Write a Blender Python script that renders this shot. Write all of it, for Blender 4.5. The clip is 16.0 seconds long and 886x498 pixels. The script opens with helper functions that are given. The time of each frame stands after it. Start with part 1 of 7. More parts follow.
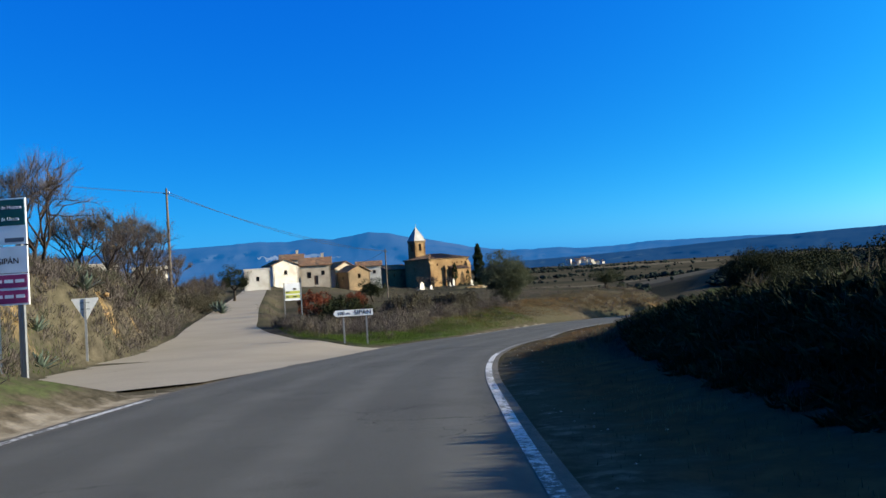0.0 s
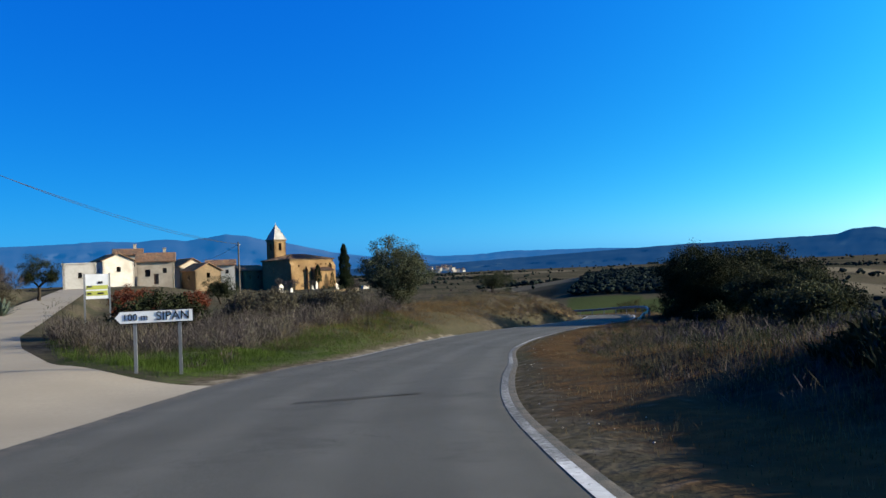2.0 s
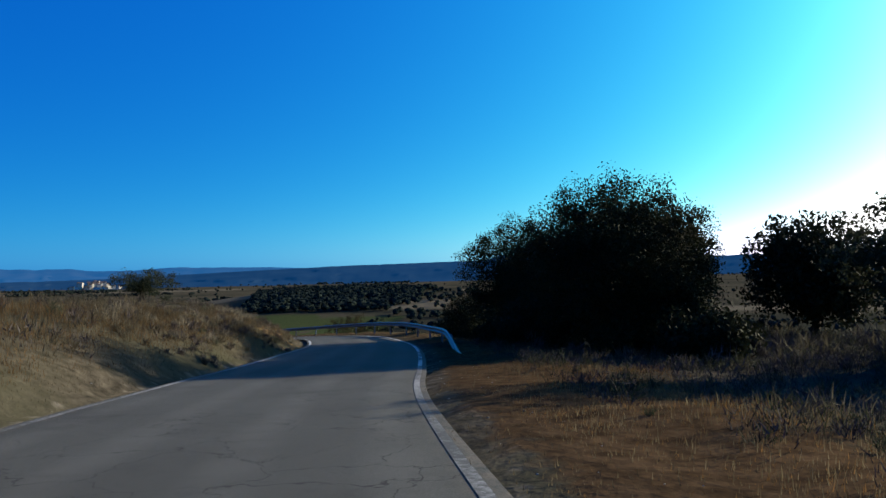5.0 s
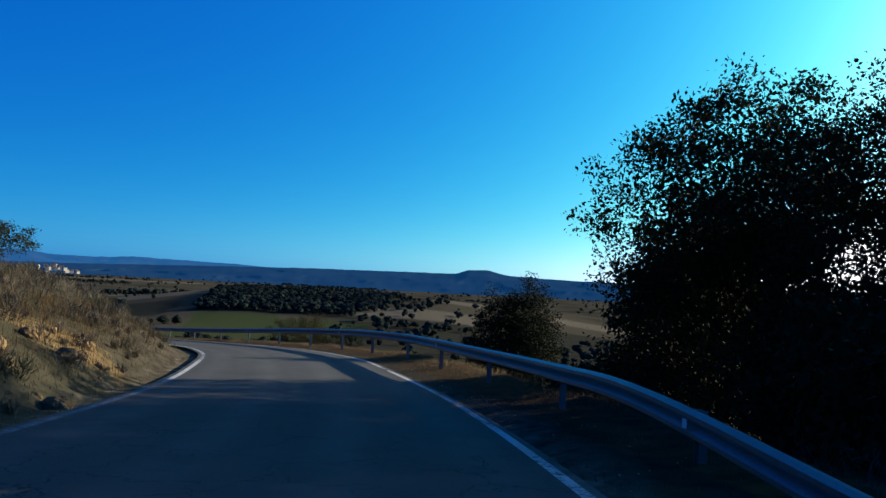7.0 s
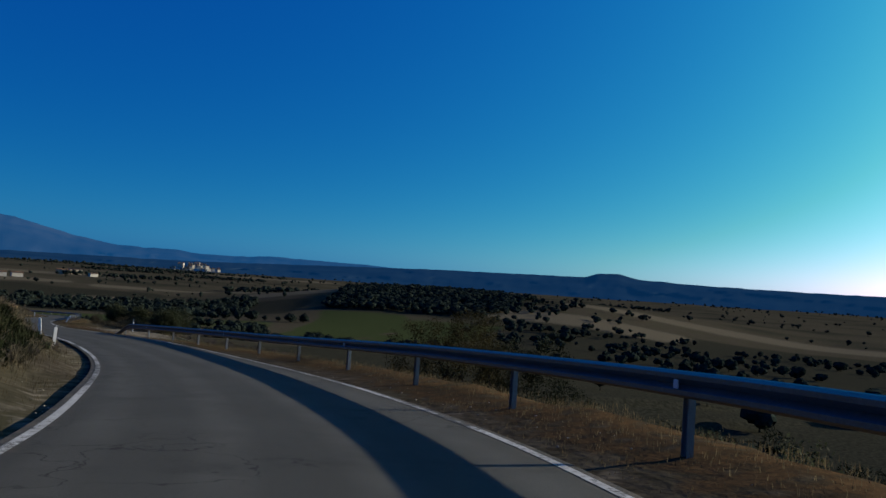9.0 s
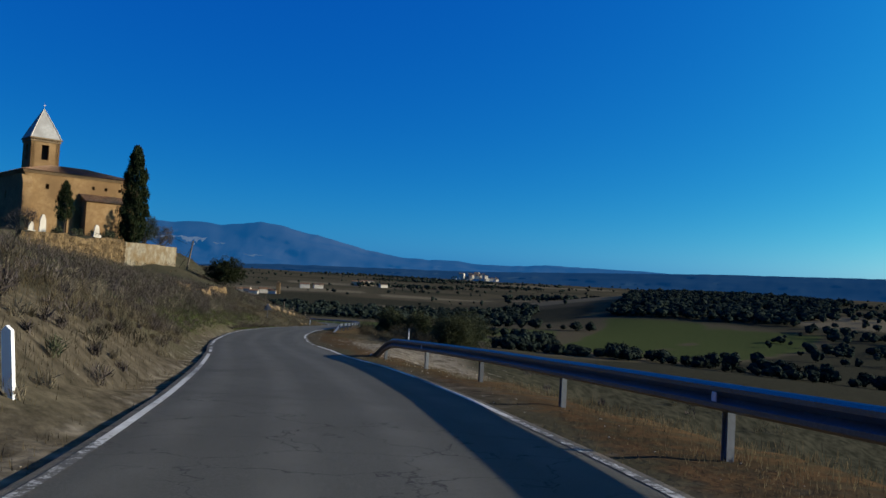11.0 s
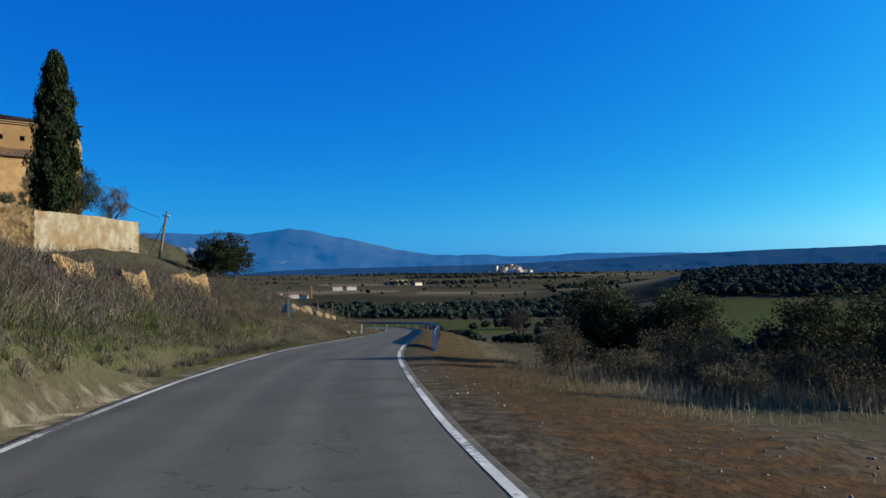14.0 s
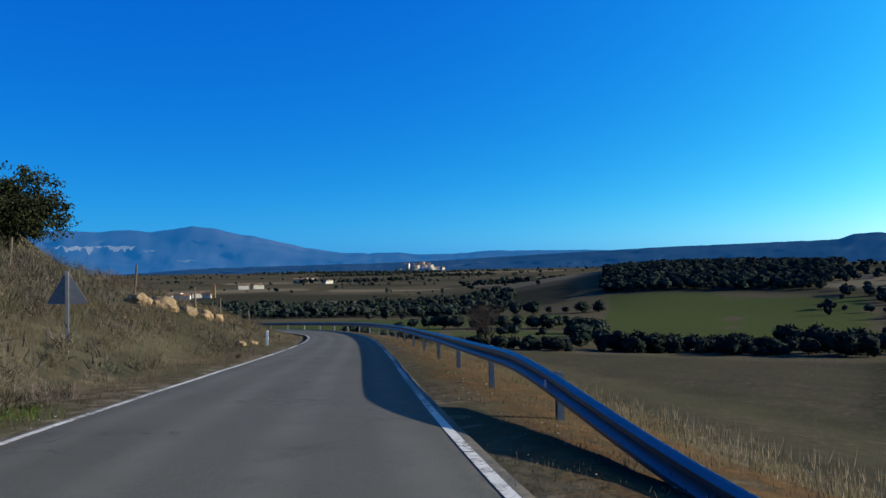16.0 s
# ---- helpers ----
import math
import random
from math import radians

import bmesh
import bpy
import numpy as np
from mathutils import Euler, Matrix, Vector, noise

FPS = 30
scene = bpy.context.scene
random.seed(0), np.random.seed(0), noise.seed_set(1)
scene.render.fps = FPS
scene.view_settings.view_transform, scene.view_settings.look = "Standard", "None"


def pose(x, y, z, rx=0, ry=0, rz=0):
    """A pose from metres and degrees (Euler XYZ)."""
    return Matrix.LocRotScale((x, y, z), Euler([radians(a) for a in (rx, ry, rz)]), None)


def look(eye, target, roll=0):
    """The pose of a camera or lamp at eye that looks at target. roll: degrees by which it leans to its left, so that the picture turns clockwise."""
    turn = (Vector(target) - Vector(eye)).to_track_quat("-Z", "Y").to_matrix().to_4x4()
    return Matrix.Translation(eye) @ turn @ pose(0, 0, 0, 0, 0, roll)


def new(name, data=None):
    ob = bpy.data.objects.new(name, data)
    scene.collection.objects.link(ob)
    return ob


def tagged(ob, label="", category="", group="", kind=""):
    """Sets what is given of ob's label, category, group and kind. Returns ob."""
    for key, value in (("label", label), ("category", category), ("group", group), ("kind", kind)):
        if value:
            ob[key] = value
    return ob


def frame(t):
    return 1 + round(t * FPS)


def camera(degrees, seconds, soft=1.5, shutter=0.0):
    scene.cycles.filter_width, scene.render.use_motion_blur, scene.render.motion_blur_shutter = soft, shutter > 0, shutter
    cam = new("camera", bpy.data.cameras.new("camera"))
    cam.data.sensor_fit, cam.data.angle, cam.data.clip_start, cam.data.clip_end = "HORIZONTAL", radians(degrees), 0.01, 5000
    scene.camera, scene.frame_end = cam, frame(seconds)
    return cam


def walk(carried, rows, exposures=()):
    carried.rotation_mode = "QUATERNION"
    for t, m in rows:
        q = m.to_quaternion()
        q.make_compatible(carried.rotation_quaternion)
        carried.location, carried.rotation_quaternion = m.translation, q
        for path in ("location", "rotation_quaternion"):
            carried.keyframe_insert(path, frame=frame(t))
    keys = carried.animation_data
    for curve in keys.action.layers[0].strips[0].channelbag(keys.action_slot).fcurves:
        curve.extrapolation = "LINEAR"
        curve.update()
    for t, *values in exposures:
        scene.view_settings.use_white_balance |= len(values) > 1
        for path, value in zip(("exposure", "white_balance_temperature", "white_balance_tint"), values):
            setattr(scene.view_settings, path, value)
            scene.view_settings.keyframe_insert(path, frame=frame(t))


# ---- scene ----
cam = camera(57.3, 16.0)
PATH = [
    (0.0, pose(0.000, 0.000, 1.360, 91.918, 3.541, 0.118)),
    (0.5, pose(-0.450, 4.078, 1.147, 91.809, 3.697, -1.687)),
    (1.0, pose(-0.774, 8.438, 0.912, 92.378, 3.316, -3.911)),
    (1.5, pose(-0.937, 13.452, 0.747, 92.295, 2.481, -6.356)),
    (2.0, pose(-0.739, 19.100, 0.518, 91.885, 2.411, -9.708)),
    (2.5, pose(-0.209, 25.353, 0.160, 91.735, 2.675, -13.884)),
    (3.0, pose(0.839, 31.862, -0.201, 91.698, 2.395, -17.273)),
    (3.5, pose(2.438, 38.735, -0.591, 91.558, 2.338, -21.130)),
    (4.0, pose(4.377, 45.709, -0.896, 92.040, 2.487, -24.865)),
    (4.2, pose(5.289, 48.479, -1.008, 92.296, 2.486, -26.316)),
    (4.5, pose(6.801, 52.603, -1.193, 92.380, 2.091, -28.926)),
    (5.0, pose(9.749, 59.369, -1.486, 92.520, 1.434, -32.819)),
    (5.5, pose(13.076, 66.005, -1.768, 92.661, 0.776, -35.148)),
    (6.0, pose(16.558, 72.537, -2.050, 92.802, 0.119, -35.771)),
    (6.3, pose(18.634, 76.425, -2.225, 92.887, -0.275, -35.611)),
    (6.5, pose(19.995, 79.013, -2.353, 93.011, -1.269, -35.566)),
    (7.0, pose(23.307, 85.570, -2.738, 93.387, -2.927, -35.230)),
    (7.5, pose(26.721, 92.369, -3.015, 93.592, -4.071, -34.852)),
    (8.0, pose(30.030, 99.381, -3.349, 93.789, -3.309, -33.526)),
    (8.5, pose(33.024, 106.367, -3.542, 93.308, -3.707, -30.441)),
    (9.0, pose(35.450, 113.451, -3.836, 93.052, -3.904, -26.316)),
    (9.5, pose(37.320, 120.738, -4.173, 92.774, -3.644, -20.932)),
    (10.0, pose(38.470, 128.264, -4.635, 92.760, -4.216, -15.622)),
    (10.2, pose(38.783, 131.314, -4.824, 92.457, -4.261, -13.718)),
    (10.5, pose(39.111, 135.926, -5.058, 92.461, -3.809, -10.894)),
    (11.0, pose(39.194, 143.709, -5.425, 92.467, -3.054, -7.058)),
    (11.5, pose(38.866, 151.552, -5.780, 92.475, -2.300, -4.801)),
    (12.0, pose(38.333, 159.388, -6.137, 92.482, -1.545, -3.991)),
    (12.3, pose(37.987, 164.064, -6.361, 92.487, -1.093, -3.792)),
    (12.5, pose(37.729, 167.168, -6.530, 92.313, -0.766, -3.457)),
    (13.0, pose(37.071, 174.846, -6.906, 92.531, 0.120, -3.467)),
    (13.5, pose(36.476, 182.435, -7.311, 92.245, 1.034, -3.935)),
    (14.0, pose(35.977, 190.160, -7.676, 92.141, 0.750, -4.911)),
    (14.5, pose(35.579, 198.000, -8.023, 92.263, 0.108, -6.233)),
    (15.0, pose(35.539, 205.969, -8.430, 92.453, 0.127, -7.678)),
    (15.5, pose(35.432, 213.921, -8.772, 92.069, 0.137, -9.641)),
    (16.0, pose(35.633, 221.788, -9.179, 91.928, 1.131, -11.248)),
]
EXPOSURES = [(0, 1.58, 6500, 10), (2.5, 1.5, 6500, 10), (4, 1.38, 6500, 10), (6.5, 0.96, 6500, 10), (7, 1.12, 6500, 10), (7.5, 0.80, 6500, 10), (8, 0.50, 6500, 10), (9, 0.36, 6500, 10), (10, 0.46, 6500, 10), (12.5, 1.27, 6500, 10), (13.5, 1.30, 6500, 10), (16, 1.36, 6500, 10)]

walk(cam, PATH, EXPOSURES)

# ---- world, sun ----
SUN_ELEV, SUN_AZ = 16.2, 95.0     # degrees; azimuth clockwise from +y
wd = bpy.data.worlds.new("sky")
scene.world = wd
wd.use_nodes = True
wn = wd.node_tree
sky = wn.nodes.new("ShaderNodeTexSky")
sky.sky_type = "NISHITA"
sky.sun_disc = False
sky.sun_elevation = radians(SUN_ELEV)
sky.sun_rotation = radians(SUN_AZ)
sky.altitude = 500
sky.air_density = 1.0
sky.dust_density = 5.0
sky.ozone_density = 3.0
# deep winter blue overhead, pale glow towards the sun
sep = wn.nodes.new("ShaderNodeSeparateColor")
com = wn.nodes.new("ShaderNodeCombineColor")
wn.links.new(sky.outputs[0], sep.inputs[0])


def sky_math(op, a, b):
    nd = wn.nodes.new("ShaderNodeMath")
    nd.operation = op
    for k, v in enumerate((a, b)):
        if isinstance(v, float):
            nd.inputs[k].default_value = v
        else:
            wn.links.new(v, nd.inputs[k])
    return nd.outputs[0]


def sky_product(gain, pr, pg, pb):
    v = sky_math("MULTIPLY", sky_math("POWER", sep.outputs[0], pr), sky_math("POWER", sep.outputs[1], pg))
    return sky_math("MULTIPLY", sky_math("MULTIPLY", v, sky_math("POWER", sep.outputs[2], pb)), gain)


sky_r = sky_math("MAXIMUM", sky_product(0.52, 5.07, -1.69, -2.05), 0.002)
sky_g = sky_product(3.9, 2.13, -1.09, -0.29)
sky_b = sky_math("MAXIMUM", sky_product(8.67, 0.99, -1.09, 0.38), sky_math("MULTIPLY", sky_g, 1.22))
# the glow round the sun is wider and stronger than clean air would give
glow = sky_math("MINIMUM", sky_math("MAXIMUM", sky_math("POWER", sky_math("MULTIPLY", sky_g, 1 / 1.6), 0.09), 0.9), 1.2)
for ch, v in enumerate((sky_r, sky_g, sky_b)):
    wn.links.new(sky_math("MINIMUM", sky_math("MULTIPLY", v, glow), 25.0), com.inputs[ch])
wn.links.new(com.outputs[0], wn.nodes["Background"].inputs[0])
wn.nodes["Background"].inputs[1].default_value = 0.036
sl = bpy.data.lights.new("sun", "SUN")
sl.energy, sl.angle, sl.color = 5.0, radians(0.53), (1.0, 0.90, 0.71)
sun = new("sun", sl)
sun_dir = Vector((math.sin(radians(SUN_AZ)) * math.cos(radians(SUN_ELEV)), math.cos(radians(SUN_AZ)) * math.cos(radians(SUN_ELEV)), math.sin(radians(SUN_ELEV))))
sun.matrix_world = look(sun_dir * 100, (0, 0, 0))

# ---- materials ----
TONE = 0.70                       # scales every base colour not named white, to deepen the shade


def noise_mat(name, c1, c2, scale=4.0, rough=0.9, bump=0.3, fine=40.0, spec=0.2, c3=None, big=0.15, metal=0.0, island=0.0, bump_dist=0.05):
    """Two-scale noise: grain between c1 and c2, wide stains towards c3."""
    if "white" not in name:
        c1, c2 = [v * TONE for v in c1], [v * TONE for v in c2]
        c3 = c3 and tuple(v * TONE for v in c3)
    m = bpy.data.materials.new(name)
    m.use_nodes = True
    nt = m.node_tree
    b = nt.nodes["Principled BSDF"]
    b.inputs["Roughness"].default_value = rough
    b.inputs["Specular IOR Level"].default_value = spec
    b.inputs["Metallic"].default_value = metal
    tc = nt.nodes.new("ShaderNodeNewGeometry")
    n1 = nt.nodes.new("ShaderNodeTexNoise")
    n1.inputs["Scale"].default_value = scale
    n1.inputs["Detail"].default_value = 6
    n1.inputs["Roughness"].default_value = 0.65
    nt.links.new(tc.outputs["Position"], n1.inputs["Vector"])
    r1 = nt.nodes.new("ShaderNodeValToRGB")
    r1.color_ramp.elements[0].position, r1.color_ramp.elements[1].position = 0.35, 0.68
    r1.color_ramp.elements[0].color, r1.color_ramp.elements[1].color = (*c1, 1), (*c2, 1)
    nt.links.new(n1.outputs["Fac"], r1.inputs[0])
    n2 = nt.nodes.new("ShaderNodeTexNoise")
    n2.inputs["Scale"].default_value = big
    n2.inputs["Detail"].default_value = 4
    nt.links.new(tc.outputs["Position"], n2.inputs["Vector"])
    r2 = nt.nodes.new("ShaderNodeMapRange")
    r2.inputs[1].default_value, r2.inputs[2].default_value = 0.42, 0.66
    nt.links.new(n2.outputs["Fac"], r2.inputs[0])
    mx = nt.nodes.new("ShaderNodeMix")
    mx.data_type = "RGBA"
    c3 = c3 or tuple(0.6 * (a + b_) / 2 for a, b_ in zip(c1, c2))
    nt.links.new(r2.outputs[0], mx.inputs[0])
    nt.links.new(r1.outputs[0], mx.inputs[6])
    mx.inputs[7].default_value = (*c3, 1)
    out = mx.outputs[2]
    if island > 0:
        hs = nt.nodes.new("ShaderNodeHueSaturation")
        mr = nt.nodes.new("ShaderNodeMapRange")
        mr.inputs[3].default_value, mr.inputs[4].default_value = 1 - island, 1 + island
        nt.links.new(tc.outputs["Random Per Island"], mr.inputs[0])
        nt.links.new(mr.outputs[0], hs.inputs["Value"])
        nt.links.new(out, hs.inputs["Color"])
        out = hs.outputs[0]
    nt.links.new(out, b.inputs["Base Color"])
    if bump > 0:
        n3 = nt.nodes.new("ShaderNodeTexNoise")
        n3.inputs["Scale"].default_value = fine
        n3.inputs["Detail"].default_value = 5
        nt.links.new(tc.outputs["Position"], n3.inputs["Vector"])
        bp = nt.nodes.new("ShaderNodeBump")
        bp.inputs["Strength"].default_value = bump
        bp.inputs["Distance"].default_value = bump_dist
        nt.links.new(n3.outputs["Fac"], bp.inputs["Height"])
        nt.links.new(bp.outputs[0], b.inputs["Normal"])
    return m


def node(nt, kind, **inputs):
    nd = nt.nodes.new(kind)
    for k, v in inputs.items():
        nd.inputs[k].default_value = v
    return nd


def mix_in(nt, fac, a, b):
    """Colour a, with b laid over it by fac; a and b are sockets or colours."""
    mx = nt.nodes.new("ShaderNodeMix")
    mx.data_type = "RGBA"
    nt.links.new(fac, mx.inputs[0])
    for k, v in ((6, a), (7, b)):
        if isinstance(v, tuple):
            mx.inputs[k].default_value = (*v, 1)
        else:
            nt.links.new(v, mx.inputs[k])
    return mx.outputs[2]


def band(nt, socket, lo, hi, out0=0.0, out1=1.0):
    mr = nt.nodes.new("ShaderNodeMapRange")
    for k, v in enumerate((lo, hi, out0, out1)):
        mr.inputs[k + 1].default_value = v
    nt.links.new(socket, mr.inputs[0])
    return mr.outputs[0]


def times(nt, a, b):
    nd = nt.nodes.new("ShaderNodeMath")
    nd.operation = "MULTIPLY"
    nt.links.new(a, nd.inputs[0])
    nt.links.new(b, nd.inputs[1])
    return nd.outputs[0]


def road_mat():
    """Asphalt with polished wheel tracks, grit, stains, sealed cracks and dusty edges."""
    m = noise_mat("asphalt", (0.070, 0.070, 0.060), (0.122, 0.121, 0.104), scale=55, rough=0.85, bump=0.5, fine=120, c3=(0.082, 0.081, 0.069), big=0.30, bump_dist=0.012, spec=0.08)
    nt = m.node_tree
    b = nt.nodes["Principled BSDF"]
    col = b.inputs["Base Color"].links[0].from_socket
    geo = nt.nodes.new("ShaderNodeNewGeometry")
    across = nt.nodes.new("ShaderNodeAttribute")
    across.attribute_name = "across"
    # two lanes, two wheel tracks each
    wave = nt.nodes.new("ShaderNodeMath")
    wave.operation = "SINE"
    sc = nt.nodes.new("ShaderNodeMath")
    sc.operation = "MULTIPLY_ADD"
    sc.inputs[1].default_value, sc.inputs[2].default_value = 25.1, -1.6
    nt.links.new(across.outputs["Fac"], sc.inputs[0])
    nt.links.new(sc.outputs[0], wave.inputs[0])
    streak = node(nt, "ShaderNodeTexNoise", Scale=0.9, Detail=5.0)
    nt.links.new(geo.outputs["Position"], streak.inputs["Vector"])
    lane = times(nt, band(nt, wave.outputs[0], -0.2, 1.0), band(nt, streak.outputs["Fac"], 0.3, 0.7, 0.15, 0.6))
    col = mix_in(nt, lane, col, (0.098, 0.096, 0.083))
    # dark stains
    blot = node(nt, "ShaderNodeTexNoise", Scale=0.55, Detail=8.0, Roughness=0.7)
    nt.links.new(geo.outputs["Position"], blot.inputs["Vector"])
    col = mix_in(nt, band(nt, blot.outputs["Fac"], 0.56, 0.70, 0.0, 0.6), col, (0.038, 0.037, 0.032))
    # cracks
    warp = node(nt, "ShaderNodeTexNoise", Scale=1.7, Detail=4.0)
    nt.links.new(geo.outputs["Position"], warp.inputs["Vector"])
    add = nt.nodes.new("ShaderNodeVectorMath")
    nt.links.new(geo.outputs["Position"], add.inputs[0])
    nt.links.new(warp.outputs["Color"], add.inputs[1])
    vor = node(nt, "ShaderNodeTexVoronoi", Scale=0.75)
    vor.feature = "DISTANCE_TO_EDGE"
    nt.links.new(add.outputs[0], vor.inputs["Vector"])
    some = node(nt, "ShaderNodeTexNoise", Scale=0.16, Detail=3.0)
    nt.links.new(geo.outputs["Position"], some.inputs["Vector"])
    crack = times(nt, band(nt, vor.outputs["Distance"], 0.0, 0.012, 0.85, 0.0), band(nt, some.outputs["Fac"], 0.50, 0.56))
    col = mix_in(nt, crack, col, (0.016, 0.015, 0.014))
    # washed-in dust along both edges
    edge = nt.nodes.new("ShaderNodeMath")
    edge.operation = "ABSOLUTE"
    mid = nt.nodes.new("ShaderNodeMath")
    mid.operation = "SUBTRACT"
    mid.inputs[1].default_value = 0.5
    nt.links.new(across.outputs["Fac"], mid.inputs[0])
    nt.links.new(mid.outputs[0], edge.inputs[0])
    grit = node(nt, "ShaderNodeTexNoise", Scale=2.6, Detail=9.0, Roughness=0.75)
    nt.links.new(geo.outputs["Position"], grit.inputs["Vector"])
    dust = times(nt, band(nt, edge.outputs[0], 0.44, 0.51), band(nt, grit.outputs["Fac"], 0.42, 0.62))
    col = mix_in(nt, dust, col, (0.125, 0.105, 0.080))
    nt.links.new(col, b.inputs["Base Color"])
    return m


def paint_mat(name, lo, hi):
    """White road paint, chipped and worn through to the asphalt."""
    m = noise_mat(name, (0.33, 0.33, 0.31), (0.52, 0.52, 0.50), scale=7, rough=0.7, bump=0.15, fine=120, c3=(0.36, 0.355, 0.33), big=1.2, bump_dist=0.01, spec=0.08)
    nt = m.node_tree
    b = nt.nodes["Principled BSDF"]
    col = b.inputs["Base Color"].links[0].from_socket
    geo = nt.nodes.new("ShaderNodeNewGeometry")
    chip = node(nt, "ShaderNodeTexNoise", Scale=9.0, Detail=9.0, Roughness=0.8)
    wide = node(nt, "ShaderNodeTexNoise", Scale=0.22, Detail=3.0)
    for nd in (chip, wide):
        nt.links.new(geo.outputs["Position"], nd.inputs["Vector"])
    tot = nt.nodes.new("ShaderNodeMath")
    nt.links.new(chip.outputs["Fac"], tot.inputs[0])
    nt.links.new(band(nt, wide.outputs["Fac"], 0.35, 0.65, -0.10, 0.12), tot.inputs[1])
    col = mix_in(nt, band(nt, tot.outputs[0], lo, hi), col, (0.072, 0.070, 0.061))
    nt.links.new(col, b.inputs["Base Color"])
    return m


def leaf_mat(name, c1, c2, trans=0.25, scale=1.3, rough=0.8, spec=0.04, vary=0.3):
    """Foliage: colour varies from clump to clump and leaf to leaf; a little light comes through."""
    m = noise_mat(name, c1, c2, scale=scale, rough=rough, bump=0.0, spec=spec, big=0.4, island=vary)
    nt = m.node_tree
    b = nt.nodes["Principled BSDF"]
    tr = nt.nodes.new("ShaderNodeBsdfTranslucent")
    col = b.inputs["Base Color"].links[0].from_socket
    nt.links.new(col, tr.inputs[0])
    mix = nt.nodes.new("ShaderNodeMixShader")
    mix.inputs[0].default_value = trans
    nt.links.new(b.outputs[0], mix.inputs[1])
    nt.links.new(tr.outputs[0], mix.inputs[2])
    nt.links.new(mix.outputs[0], nt.nodes["Material Output"].inputs[0])
    return m


M_ASPHALT = road_mat()
M_CONCRETE = noise_mat("pale_concrete", (0.310, 0.268, 0.200), (0.365, 0.320, 0.244), scale=9.0, rough=0.9, bump=0.06, fine=50, c3=(0.295, 0.254, 0.190), big=0.25, bump_dist=0.01, spec=0.05)
M_LINE = paint_mat("worn_white_paint", 0.50, 0.60)
M_LINE_FADED = paint_mat("faded_white_paint", 0.18, 0.58)
M_STEEL = noise_mat("galvanised_steel", (0.18, 0.192, 0.21), (0.264, 0.276, 0.294), scale=18, rough=0.42, bump=0.05, c3=(0.198, 0.204, 0.216), big=1.5, metal=0.75, spec=0.5)
M_POST = noise_mat("grey_painted_steel", (0.238, 0.252, 0.266), (0.308, 0.322, 0.336), scale=20, rough=0.5, bump=0.05, metal=0.3, spec=0.4)
M_SIGN_WHITE = noise_mat("white_sign_sheet", (0.629, 0.646, 0.6545), (0.68, 0.6885, 0.697), scale=6, rough=0.4, bump=0.0, c3=(0.578, 0.5865, 0.5865), big=1.5, spec=0.4)
M_SIGN_BLACK = noise_mat("black_lettering", (0.015, 0.015, 0.02), (0.03, 0.03, 0.035), scale=6, rough=0.5, bump=0.0)
M_SIGN_GREEN = noise_mat("dark_green_sign_sheet", (0.02, 0.13, 0.12), (0.03, 0.17, 0.15), scale=6, rough=0.4, bump=0.0)
M_SIGN_MAGENTA = noise_mat("magenta_sign_sheet", (0.52, 0.06, 0.20), (0.58, 0.08, 0.24), scale=6, rough=0.4, bump=0.0)
M_SIGN_BACK = noise_mat("grey_sign_back", (0.20, 0.22, 0.25), (0.28, 0.30, 0.33), scale=10, rough=0.5, bump=0.05, metal=0.4)
M_SIGN_PALE = noise_mat("pale_grey_sign_back", (0.52, 0.55, 0.58), (0.64, 0.66, 0.68), scale=10, rough=0.5, bump=0.05, metal=0.1)
M_SIGN_YELLOW = noise_mat("yellow_green_panel", (0.55, 0.58, 0.10), (0.62, 0.64, 0.16), scale=6, rough=0.5, bump=0.0)
M_RED = noise_mat("red_sign_border", (0.45, 0.03, 0.03), (0.52, 0.05, 0.05), scale=6, rough=0.45, bump=0.0)
M_WOOD = noise_mat("weathered_wood", (0.096, 0.078, 0.06), (0.168, 0.144, 0.114), scale=12, rough=0.9, bump=0.5, fine=60)
M_BARK = noise_mat("grey_brown_bark", (0.035, 0.0275, 0.02), (0.08, 0.065, 0.05), scale=9, rough=0.95, bump=0.8, fine=30, spec=0.05)
M_BARK_DARK = noise_mat("dark_almond_bark", (0.022, 0.018, 0.016), (0.055, 0.046, 0.040), scale=9, rough=0.95, bump=0.8, fine=30, spec=0.05)
M_STONE_WALL = noise_mat("ochre_sandstone", (0.235, 0.148, 0.070), (0.33, 0.222, 0.115), scale=1.6, rough=0.95, bump=0.6, fine=9, c3=(0.19, 0.120, 0.060), big=0.25, spec=0.03)
M_OLD_WALL = noise_mat("crumbling_rubble_masonry", (0.060, 0.042, 0.023), (0.26, 0.185, 0.100), scale=2.4, rough=0.95, bump=1.0, fine=3.0, c3=(0.080, 0.058, 0.034), big=1.1, bump_dist=0.25, spec=0.02)
M_PATCH = noise_mat("dark_asphalt_patch", (0.062, 0.060, 0.050), (0.095, 0.092, 0.077), scale=40, rough=0.8, bump=0.3, fine=160, big=0.8, bump_dist=0.01, spec=0.05)
M_STONE_DARK = noise_mat("grey_ochre_stone", (0.186, 0.1302, 0.0744), (0.2728, 0.1922, 0.1116), scale=2.2, rough=0.95, bump=0.6, fine=9, c3=(0.1488, 0.1116, 0.0682), big=0.3)
M_TILE = noise_mat("weathered_clay_tile", (0.2108, 0.1054, 0.0558), (0.31, 0.186, 0.1054), scale=3.0, rough=0.9, bump=0.4, fine=25, c3=(0.1736, 0.124, 0.0806), big=0.6, island=0.25)
